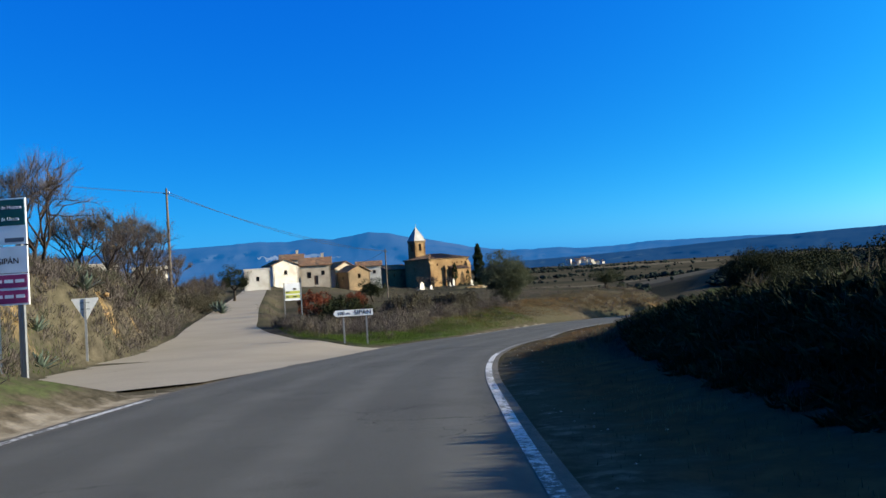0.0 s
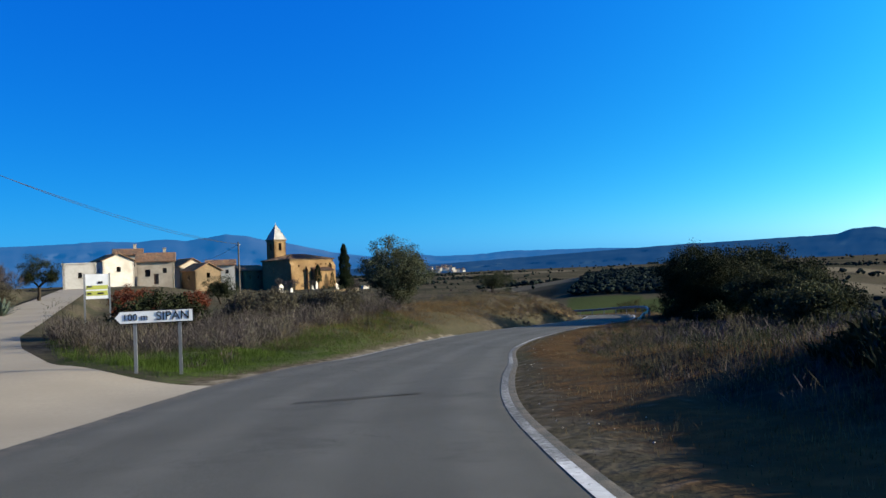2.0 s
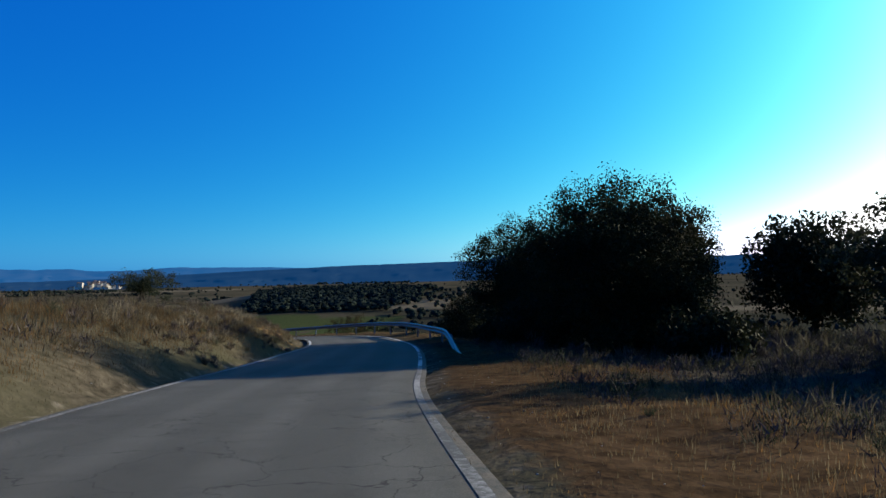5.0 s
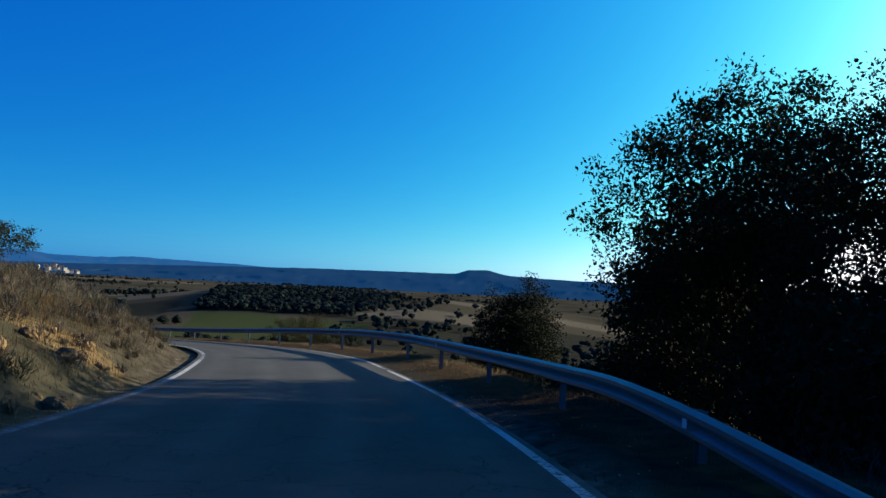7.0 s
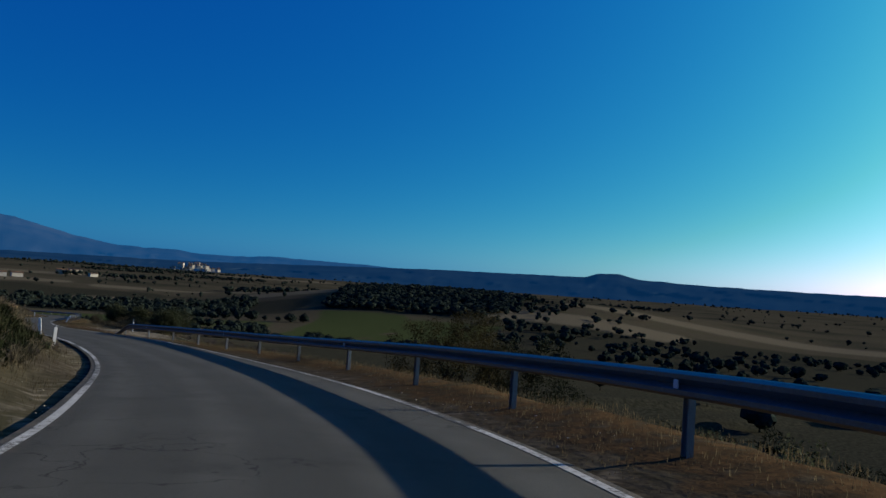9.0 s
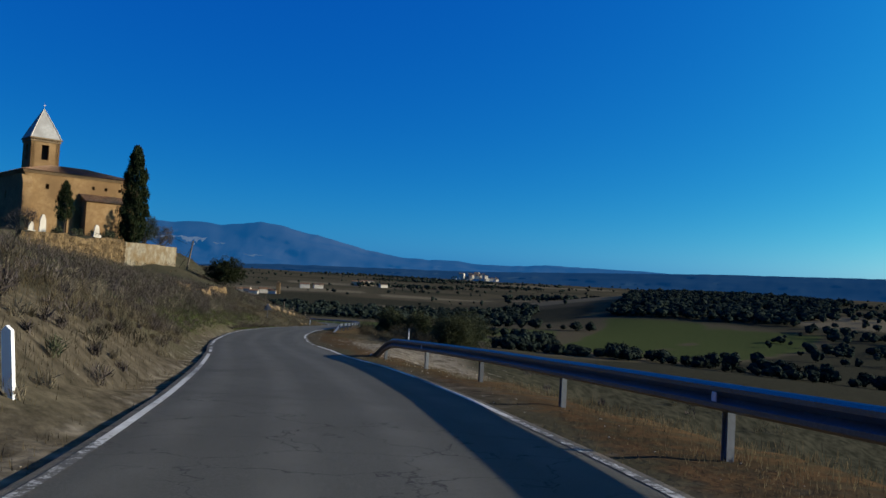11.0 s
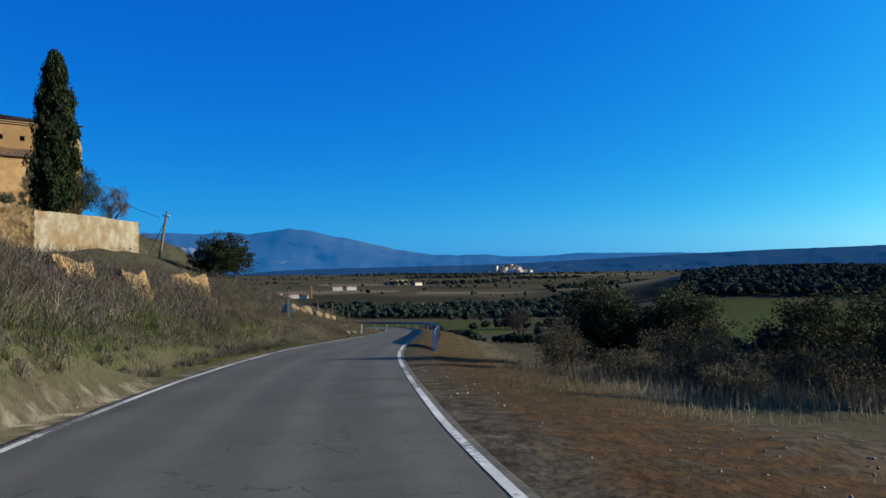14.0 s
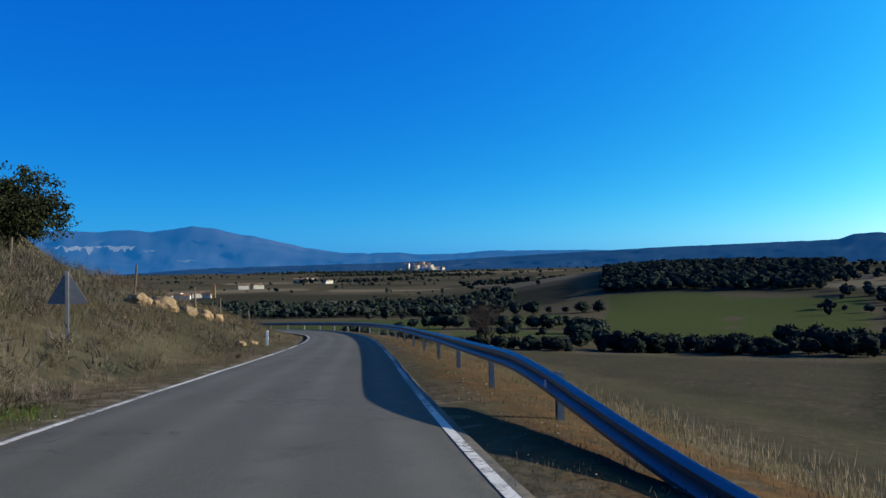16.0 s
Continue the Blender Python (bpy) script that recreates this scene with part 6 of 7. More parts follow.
cable((-46.0, -8, 10.8), (-25.65, 75.3, 10.7), 1.2, "black overhead cable between poles")
cable((-25.65, 75.3, 10.7), (-10.15, 138.8, 6.3), 0.9, "black overhead cable between poles")
cable((-25.15, 75.3, 10.7), (-9.65, 138.8, 6.3), 1.3, "black overhead cable between poles")
cable((-10, 138.8, 6.3), (-25, 205, 6.5), 1.0, "black overhead cable to the village")
cable((16.3, 267.0, -1.6), (9.2, 268.6, 2.0), 0.3, "black overhead cable to the church")


# ---- fence posts and rocks ----
def fence_post(x, y, h, lean, label):
    z = ground_at(x, y)
    ob = thing("fence_post", label, "fence post", (x, y, z), "old fence on the slope")
    ob.rotation_euler = (radians(lean[0]), radians(lean[1]), 0)
    bm = bmesh.new()
    tube(bm, [(0, 0, -0.3), (0.01, 0.01, h * 0.5), (0, 0, h)], [0.07, 0.065, 0.05], 7)
    part("stake", bm, M_WOOD, ob)
    return ob


for x, y, h, ln in ((27.7, 268.7, 1.7, (0, 5)), (30.2, 276.0, 1.5, (0, -3)), (31.4, 280.0, 1.2, (0, 2)), (24.6, 258.0, 1.4, (0, 6)), (33.0, 290.0, 1.2, (0, -4))):
    fence_post(x, y, h, ln, "old grey wooden fence stake on the grassy slope")


def rock(x, y, s, seed, material=None, label="weathered ochre rock half sunk in the slope", flat_=0.7):
    r = np.random.default_rng(seed)
    bm = bmesh.new()
    bmesh.ops.create_icosphere(bm, subdivisions=3, radius=1)
    for v in bm.verts:
        f = 1 + 0.34 * noise.noise(v.co * 1.3 + Vector((seed, 0, 0))) + 0.16 * noise.noise(v.co * 3.7 + Vector((0, seed, 0)))
        v.co = Vector((round(v.co.x * f * 5) / 5 * 0.4 + v.co.x * f * 0.6, v.co.y * f, round(v.co.z * f * 5) / 5 * 0.4 + v.co.z * f * 0.6)) * s
        v.co.z *= flat_
    ob = part("rock", bm, material or M_STONE_DARK)
    ob.location = (x, y, ground_at(x, y) + s * 0.05)
    ob.rotation_euler = (r.uniform(-0.3, 0.3), r.uniform(-0.3, 0.3), r.uniform(0, 6))
    return tagged(ob, label, "rock", "rocks on the banks")


for k, (x, y, s) in enumerate(((29.6, 265.5, 0.8), (30.6, 267.0, 0.55), (28.6, 264.4, 0.6), (31.2, 270.5, 0.5), (31.8, 272, 0.4), (24.0, 246.5, 0.7), (23.6, 246.0, 0.5), (33.6, 262.0, 0.3), (34.2, 263.5, 0.25))):
    rock(x, y, s, k + 3)

OUTCROPS = ((23.2, 224.8, 1.6), (25.1, 239.6, 1.7), (-17.2, 30.6, 1.4), (-17.6, 41.6, 1.0), (25.4, 99.4, 1.2), (27.2, 103.2, 1.2))
for k, (x, y, w) in enumerate(OUTCROPS):
    for j in range(9):
        rock(x + w * rng.normal() * 0.5, y + w * rng.normal() * 0.6, rng.uniform(0.08, 0.22), 40 + 7 * k + j, M_OCHRE, "broken ochre earth and stone in the bank", 0.8)



def earth_face(x, y, w, h, turn, seed):
    """Bare face where the bank has slipped: crumbling ochre earth with gullies running down it."""
    nx, nz = int(w * 16), int(h * 16)
    bm = bmesh.new()
    grid = []
    for j in range(nz + 1):
        v_ = j / nz
        row = []
        for i in range(nx + 1):
            u_ = i / nx - 0.5
            rim = max(0.0, 1 - (2 * u_) ** 4) * min(1.0, 3.2 * (1 - v_)) * min(1.0, 3 * v_ + 0.15)
            gully = noise.noise(Vector((u_ * w * 3.4, seed, v_ * 0.6)))
            chip = noise.noise(Vector((u_ * w * 6, v_ * h * 6, seed)))
            out_ = rim * (0.30 + 0.22 * gully + 0.10 * chip) - 0.12
            top_ = h * (0.80 + 0.25 * noise.noise(Vector((u_ * w * 1.6, seed + 5, 0))))
            row.append(bm.verts.new((u_ * w * (1 + 0.12 * chip), -out_ - 0.55 * (1 - v_) * h * 0.5, (v_ - 0.3) * top_)))
        grid.append(row)
    for a_, b_ in zip(grid, grid[1:]):
        for i in range(nx):
            bm.faces.new((a_[i], a_[i + 1], b_[i + 1], b_[i]))
    back = bmesh.ops.extrude_face_region(bm, geom=bm.faces[:])
    for g in back["geom"]:
        if isinstance(g, bmesh.types.BMVert):
            g.co.y += 0.7
    bmesh.ops.recalc_face_normals(bm, faces=bm.faces)
    ob = part("earth_face", bm, M_OCHRE)
    ob.location = (x, y, ground_at(x, y))
    ob.rotation_euler = (0, 0, radians(turn))
    return tagged(ob, "crumbling bare ochre face in the overgrown bank", "outcrop", "outcrops in the bank")


for x, y, w, h, turn in ((24.9, 240.6, 2.8, 2.2, 55), (24.4, 222.8, 1.8, 1.9, 60), (26.2, 224.6, 1.4, 2.0, 66)):
    earth_face(x, y, w, h, turn, x)

# ---- trees and bushes, one by one ----
def on_ground(f, name, x, y, top, w, *args, **kw):
    z = ground_at(x, y)
    return f(name, x, y, z, top - z, w, *args, **kw)


on_ground(tree, "olive_tree", 5.75, 77.2, 3.45, 6.0, M_LEAF_OLIVE, "broad silver-green olive tree on the grassy bank", 11, leaves=46000, size=0.060, crown_low=0.04, trunk_h=0.22, trunks=2, gaps=0.2, clump=0.5)
on_ground(tree, "olive_tree", 28.6, 144.3, 0.95, 7.4, M_LEAF_WILD, "dark round olive tree with two trunks above the bank", 12, leaves=20000, size=0.066, crown_low=0.3, trunk_h=0.3, trunks=2, gaps=0.2)
on_ground(bush, "bush", 32.2, 149.5, -1.8, 1.8, M_LEAF_OLIVE, "small grey-green bush beside the olive tree", 13, leaves=3300)
on_ground(tree, "holm_oak", 38.0, 94.6, 2.4, 8.6, M_LEAF_OAK, "large dark holm oak behind the guard rail", 21, leaves=95000, size=0.054, crown_low=0.04, trunk_h=0.26, gaps=0.42, clump=0.6, radius=0.3)
on_ground(tree, "holm_oak", 30.8, 80.6, 2.35, 7.6, M_LEAF_OAK, "tall dark holm oak with see-through crown", 22, leaves=95000, size=0.052, crown_low=0.06, trunk_h=0.3, gaps=0.12, clump=0.6, radius=0.28)
on_ground(tree, "holm_oak", 29.2, 68.6, 0.45, 5.0, M_LEAF_WILD, "grey-green wild olive in tall dry grass", 23, leaves=19800, size=0.070, crown_low=0.05, gaps=0.12)
on_ground(tree, "wild_olive", 31.2, 66.4, 0.15, 3.6, M_LEAF_WILD, "grey-green wild olive in tall dry grass", 24, leaves=19800, size=0.070, crown_low=0.05, gaps=0.12)
on_ground(tree, "wild_olive", 26.0, 57.0, -0.4, 3.6, M_LEAF_OAK, "dark wild olive in tall dry grass", 25, leaves=15400, size=0.070, crown_low=0.04, gaps=0.12)
on_ground(tree, "wild_olive", 20.5, 36.0, 2.3, 4.2, M_LEAF_OAK, "dark wild olive on the shaded bank", 26, leaves=15400, size=0.070, crown_low=0.04, gaps=0.12)
on_ground(tree, "wild_olive", 26.0, 40.0, 2.4, 5.0, M_LEAF_OAK, "dark wild olive on the shaded bank", 28, leaves=15400, size=0.070, crown_low=0.04, gaps=0.12)
on_ground(tree, "wild_olive", 18.2, 47.0, -0.2, 3.0, M_LEAF_WILD, "grey-green wild olive beside the road", 29, leaves=13200, size=0.070, crown_low=0.04, gaps=0.12)
on_ground(tree, "holm_oak", 44.6, 110.4, -1.7, 4.2, M_LEAF_OAK, "holm oak standing on the slope below the guard rail", 31, leaves=70000, size=0.042, crown_low=0.03, gaps=0.06, clump=0.42)
# the next two stand out of view, added for the shade they cast
on_ground(tree, "wild_olive", 31.0, 50.5, 1.4, 5.4, M_LEAF_OAK, "dark wild olive in tall dry grass", 401, leaves=12000, size=0.09, crown_low=0.03, gaps=0.12)
on_ground(tree, "wild_olive", 33.5, 58.0, 1.2, 5.4, M_LEAF_OAK, "dark wild olive in tall dry grass", 402, leaves=12000, size=0.09, crown_low=0.03, gaps=0.12)
on_ground(tree, "wild_olive", 26.6, 62.6, -1.1, 3.0, M_LEAF_WILD, "grey-green wild olive in tall dry grass", 403, leaves=12000, size=0.08, crown_low=0.03, gaps=0.12)
for k, (x, y, h, w) in enumerate(((44.2, 209.0, 1.2, 2.2), (45.8, 207.0, 1.4, 2.4), (42.6, 210.8, 0.9, 1.8), (46.2, 211.4, 1.4, 2.6), (43.4, 206.4, 0.7, 1.4))):
    bush("bush", x, y, ground_at(x, y), h * 0.8, w, M_SCRUB, "low dry bush at the field edge", 410 + k, leaves=5000, size=0.032, clump=0.3)
# filler oaks, added to close gaps in the thicket and shade the road
for k, (x, y, top, w) in enumerate(((36.4, 84.6, 2.1, 6.2), (40.0, 87.0, 2.0, 6.0), (37.6, 77.2, 0.8, 5.0), (40.6, 89.8, 2.2, 7.0), (45.0, 92.0, 2.4, 7.0), (42.0, 99.5, 0.8, 5.5))):
    on_ground(tree, "holm_oak", x, y, top, w, M_LEAF_OAK, "dark holm oak in the thicket behind the bend", 420 + k, leaves=26000, size=0.10, crown_low=0.05, gaps=0.1, clump=0.7)
for k, (x, y, h, w) in enumerate(((33.2, 84.0, 2.6, 4.4), (34.4, 90.0, 2.8, 4.6), (37.0, 92.0, 3.2, 4.8), (31.6, 79.6, 2.2, 3.8), (38.6, 99.4, 2.4, 4.0), (29.0, 75.0, 1.3, 2.4), (41.8, 101.6, 2.6, 3.6))):
    bush("bush", x, y, ground_at(x, y), h, w, M_LEAF_OAK, "dark scrub oak thicket under the big trees", 300 + k, leaves=9000, size=0.085, clump=0.45)
on_ground(bush, "bush", 44.8, 105.0, -4.2, 3.2, M_LEAF_OAK, "dark scrub oak on the slope below the guard rail", 32, leaves=8800)
on_ground(bush, "bush", 46.4, 114.0, -4.6, 3.0, M_LEAF_OLIVE, "grey-green bush below the guard rail", 33, leaves=7700)
on_ground(bush, "bush", 50.4, 141.8, -4.5, 5.4, M_FEATHER, "dark feathery bush with yellowing tips below the guard rail", 34, leaves=60000, size=0.034, clump=0.32)
on_ground(bush, "bush", 52.8, 139.8, -5.1, 4.2, M_LEAF_OAK, "dark scrub bush below the guard rail", 36, leaves=26000, size=0.04, clump=0.3)
on_ground(bush, "bush", 49.5, 126.0, -6.6, 4.0, M_LEAF_OLIVE, "dusty bush on the slope below the guard rail", 38, leaves=8800)
on_ground(tree, "wild_olive", 43.9, 217.2, -7.7, 3.2, M_LEAF_WILD, "grey-green wild olive at the field edge", 41, leaves=26000, size=0.050, crown_low=0.02, gaps=0.12, clump=0.4)
on_ground(tree, "wild_olive", 46.3, 216.6, -7.9, 3.2, M_LEAF_WILD, "grey-green wild olive at the field edge", 42, leaves=26000, size=0.050, crown_low=0.02, gaps=0.12, clump=0.4)
on_ground(tree, "wild_olive", 47.6, 204.0, -7.5, 3.4, M_LEAF_WILD, "round grey-green wild olive beside a white marker", 43, leaves=22000, size=0.048, crown_low=0.04, gaps=0.2)
# hidden tree, added to throw shade across the verge
on_ground(tree, "wild_olive", 49.2, 208.0, -7.5, 4.6, M_LEAF_WILD, "broad wild olive behind a smaller one", 46, leaves=24000, size=0.05, crown_low=0.03, gaps=0.12)
# extra bush on open field, added for the shadow it casts
on_ground(bush, "bush", 48.3, 211.4, -8.2, 3.4, M_LEAF_WILD, "dark tangled bush between the wild olives", 47, leaves=14000, size=0.05)
on_ground(bush, "bush", 41.4, 213.6, -9.0, 1.5, M_SCRUB, "dry brown bush beside the road", 44, leaves=5720, size=0.031)
on_ground(bush, "bush", 44.6, 212.0, -9.0, 2.4, M_SCRUB, "dry brown bush beside the road", 45, leaves=5720, size=0.031)
on_ground(tree, "holm_oak", 22.0, 266.8, -3.2, 6.2, M_LEAF_OAK, "dense dark holm oak on the grassy slope", 51, leaves=26000, size=0.085, crown_low=0.06, droop=0.7, gaps=0.12)
bare_tree("young_tree", 57.0, 305.0, ground_at(57, 305), 5.5, "thin young tree with few yellow leaves beside the field", 52, M_LEAF_YELLOW, 500)
cypress("cypress", 10.9, 256.6, -2.1, 12.6, 3.6, "tall dark columnar cypress in the churchyard", 61, 26000, 0.2)
cypress("cypress", 3.2, 253.0, -2.1, 7.2, 2.1, "slim young cypress with a bare pale trunk", 62, 9000, 2.3)
cypress("cypress", 7.6, 264.4, -2.1, 5.0, 1.6, "small cypress against the church wall", 63, 5000, 0.4)
bush("bush", 12.2, 258.2, -2.1, 3.9, 3.2, M_LEAF_WILD, "rounded dark green bush at the foot of the cypress", 64, 16000, size=0.05)
bush("bush", 14.0, 260.8, -2.3, 2.8, 2.8, M_TWIG, "purple-grey leafless shrub above the churchyard wall", 65, 12000, size=0.035)
bare_tree("bare_shrub", 0.4, 246.8, -2.1, 3.6, "grey leafless shrub in the churchyard", 66, category="bush")
bare_tree("bare_shrub", -3.5, 243.0, -2.2, 4.2, "grey leafless shrub in the churchyard", 67, category="bush")
bare_tree("bare_shrub", -8.0, 240.0, -2.2, 4.5, "grey leafless tree below the church", 68)
for k, (x, y) in enumerate(((6.2, 248.6), (7.6, 251.5), (4.6, 247.0), (9.4, 251.2))):
    bush("bush", x, y, -2.1, 1.1, 1.6, M_LEAF_OLIVE, "low green bush behind the churchyard wall", 70 + k, 1500)
# left of the junction
for k, (x, y, h, lf) in enumerate(((-19.2, 38.0, 6.4, None), (-19.7, 46.6, 5.8, M_LEAF_YELLOW), (-20.0, 51.4, 6.0, M_LEAF_YELLOW), (-21.6, 48.0, 5.2, M_LEAF_YELLOW), (-28.8, 97.0, 5.0, None), (-30.4, 104.0, 5.2, M_LEAF_YELLOW), (-31.9, 111.0, 5.0, None), (-27.6, 76.0, 5.0, None), (-25.2, 34.0, 5.6, None), (-24.6, 60.0, 4.6, M_LEAF_YELLOW), (-24.6, 66.0, 4.0, M_LEAF_YELLOW), (-25.4, 72.0, 3.8, None), (-26.4, 79.0, 3.8, M_LEAF_YELLOW), (-27.8, 87.0, 3.8, M_LEAF_YELLOW), (-30.5, 92.0, 4.8, M_LEAF_YELLOW))):
    bare_tree("almond_tree", x, y, ground_at(x, y), h, "nearly bare almond tree with a few yellow leaves" if lf else "bare almond tree on the bank", 80 + k, lf, 700)
for k, (x, y, h, w) in enumerate(((-28.4, 93.5, 2.6, 3.4), (-29.6, 100.5, 2.8, 3.6), (-31.2, 108.0, 3.0, 3.6), (-26.6, 83.0, 2.4, 3.2), (-25.2, 70.0, 2.2, 3.0))):
    bush("bush", x, y, ground_at(x, y), h, w, M_SCRUB, "tangled grey-green thicket beside the concrete lane", 520 + k, leaves=7000, size=0.06, clump=0.4)
on_ground(tree, "holm_oak", -31.5, 121.0, 5.2, 5.2, M_LEAF_OAK, "dark holm oak beside the concrete lane", 91, leaves=15400, size=0.062)
on_ground(tree, "holm_oak", -11.6, 130.0, 2.0, 5.6, M_LEAF_OAK, "dark round evergreen in front of the village", 92, leaves=15400, size=0.062, crown_low=0.04)
on_ground(bush, "bush", -13.6, 84.5, 0.6, 4.0, M_LEAF_RED, "bush with red and orange autumn leaves", 93, leaves=7700)
on_ground(bush, "bush", -10.6, 95.0, 0.2, 3.0, M_LEAF_RED, "bush with red autumn leaves", 94, leaves=5500)
on_ground(bush, "bush", -7.6, 60.0, 0.2, 4.4, M_LEAF_OAK, "dark tangled bush behind the arrow sign", 95, leaves=11000)
on_ground(bush, "bush", -3.0, 64.0, 0.1, 4.0, M_SCRUB, "dry brown thicket behind the arrow sign", 96, leaves=11000)
on_ground(bush, "bush", 1.0, 68.0, -0.1, 4.0, M_SCRUB, "dry brown thicket on the bank", 97, leaves=11000)


def agave(x, y, s, seed):
    r = np.random.default_rng(seed)
    ob = thing("agave", "grey-green agave rosette with pointed leaves on the bank", "agave", (x, y, ground_at(x, y)), "agaves on the bank")
    for k in range(22):
        a = k * 2.4 + r.uniform(-0.2, 0.2)
        el = radians(25 + 60 * (k / 22))
        bm = bmesh.new()
        d = Vector((math.cos(a), math.sin(a), 0))
        sd = Vector((-math.sin(a), math.cos(a), 0))
        ln = s * r.uniform(0.8, 1.1)
        prev = None
        for j, (u, w) in enumerate(((0, 0.07), (0.35, 0.10), (0.75, 0.06), (1.0, 0.004))):
            p = d * (ln * u * math.cos(el)) + Vector((0, 0, ln * (u * math.sin(el) - 0.12 * u * u) + 0.03))
            ring = [bm.verts.new(p + sd * w * s), bm.verts.new(p - Vector((0, 0, 0.035 * s * (1 - u) + 0.003)) + d * 0.0), bm.verts.new(p - sd * w * s), bm.verts.new(p + Vector((0, 0, 0.012)) - d * 0.02)]
            if prev:
                for m_ in range(4):
                    bm.faces.new((prev[m_], prev[(m_ + 1) % 4], ring[(m_ + 1) % 4], ring[m_]))
            prev = ring
        part("leaf", bm, M_AGAVE, ob)
    return ob


for k, (x, y, s) in enumerate(((-15.4, 30.6, 0.9), (-16.4, 32.4, 0.8), (-17.3, 39.0, 1.2), (-18.4, 40.5, 0.9), (-25.6, 92.0, 1.7), (-26.6, 94.0, 1.6), (-24.6, 89.0, 1.4))):
    agave(x, y, s, 100 + k)

# ---- cover that nobody could count ----
def scatter(n, x0, x1, y0, y1):
    return rng.uniform(x0, x1, n), rng.uniform(y0, y1, n)


def sides(x, y):
    return -signed(EDGE_L, x, y)[0], signed(EDGE_R, x, y)[0], signed(BROW_LINE, x, y)[0], signed(SIDE_LINE, x, y)[0], SIDE_LINE[signed(SIDE_LINE, x, y)[1], 3]


def along(line, n, y0, y1, o0, o1, right):
    """Random places between two distances from an edge of the road."""
    i = np.flatnonzero((line[:, 1] > y0) & (line[:, 1] < y1))
    k = rng.choice(i, n)
    tang = np.gradient(line[:, :2], axis=0)
    tang /= np.linalg.norm(tang, axis=1)[:, None]
    o = rng.uniform(o0, o1, n) * (1 if right else -1)
    j = rng.uniform(-0.7, 0.7, n)
    return line[k, 0] + tang[k, 1] * o + tang[k, 0] * j, line[k, 1] - tang[k, 0] * o + tang[k, 1] * j


# shrubs on the left bank and plateau
x, y = scatter(13000, -34, 37, 4, 300)
dl, dr, db, ds, hw = sides(x, y)
church_local = (np.abs((x + 4.6) * 0.809 + (y - 260.0) * 0.588 - 6) < 13) & (np.abs(-(x + 4.6) * 0.588 + (y - 260.0) * 0.809 - 12) < 17)
ok = (dl > 2.0) & (dr < 0) & (np.abs(ds) - hw > 1.0) & ~church_local & (rng.uniform(size=len(x)) < 0.30 + 0.25 * lumps(x, y, 8, 3) + 0.25 * (db > 0)) & ((db > -8) | (rng.uniform(size=len(x)) < 0.25))
ok &= ~((y > 120) & (y < 175) & (dl < 3))
x, y = x[ok], y[ok]
hs = rng.uniform(0.3, 0.85, len(x))
third = rng.uniform(size=len(x))
for lo, hi, mt, nm, lab in ((0, 0.45, M_SCRUB, "scrub", "grey-green low scrub covering the bank"), (0.45, 0.8, M_TWIG, "dry_scrub", "grey-brown leafless scrub covering the bank"), (0.8, 1.01, M_DRYGRASS, "straw_scrub", "straw-coloured dry herbs covering the bank")):
    s = (third >= lo) & (third < hi)
    shrub_cover(nm, x[s], y[s], hs[s], hs[s] * rng.uniform(1.1, 1.7, s.sum()), mt, lab, leaves=45, size=0.06)
# thicker growth on the bank beside the lane, the cut above the bend and the slope below the church
KINDS = ((M_TWIG, "dry_scrub", "dense leafless brown scrub on the bank"), (M_SCRUB, "scrub", "dense grey-green scrub on the bank"), (M_PALEGRASS, "straw_tussocks", "bleached tussocks of grass on the bank"), (M_LEAF_OLIVE, "broom", "dusty green broom and rosemary on the bank"))
for x0, x1, y0, y1, n, h0, h1, mix in (
        (-24, -12, 14, 62, 4600, 0.40, 1.15, (0.60, 0.80, 0.90)),
        (-36, -17, 46, 130, 3800, 0.7, 1.9, (0.55, 0.80, 0.88)),
        (10, 38, 84, 178, 5200, 0.18, 0.75, (0.35, 0.60, 0.92)),
        (4, 36, 172, 290, 4600, 0.20, 0.85, (0.42, 0.66, 0.88)),
        (-14, 8, 49, 74, 2300, 0.55, 1.35, (0.72, 0.84, 0.97)),
        (10, 34, 182, 262, 5600, 0.6, 1.5, (0.46, 0.84, 0.92))):
    x, y = scatter(n, x0, x1, y0, y1)
    dl, dr, db, ds, hw = sides(x, y)
    ok = (dl > np.where(y > 80, 0.9 if h0 < 0.5 else 1.7, 2.2 if x0 < -14 else 4.4)) & ((y < 84) | (y > 178) | (db > -1.0)) & ((y < 230) | (dl > np.interp(y, [230, 238, 260], [2, 7.5, 10])) | (rng.uniform(size=n) < 0.10)) & ((y < 80) | (dl < 13)) & (dr < 0) & (np.abs(ds) - hw > np.where(x < -14, 0.45, 1.0)) & ((db > -7) | (x < -17)) & ~((x > -10.5) & (x < -3) & (y > 40) & (y < 51)) & (rng.uniform(size=n) < 0.75 + 0.4 * lumps(x, y, 5, 7))
    x, y = x[ok], y[ok]
    hs = rng.uniform(h0, h1, len(x)) ** 1.15 * np.clip(0.35 + 0.16 * dl[ok], 0, 1)
    pick = rng.uniform(size=len(x))
    for lo, hi, (mt, nm, lab) in zip((0,) + mix, mix + (1.01,), KINDS):
        c = (pick >= lo) & (pick < hi)
        stalky = x0 in (-14, 10) and h0 > 0.5
        shrub_cover(nm, x[c], y[c], hs[c], hs[c] * rng.uniform(1.1, 1.6, c.sum()), mt, lab, leaves=120 if stalky else 90, size=0.062 if stalky else 0.055, slim=0.10 if stalky else 0.20)
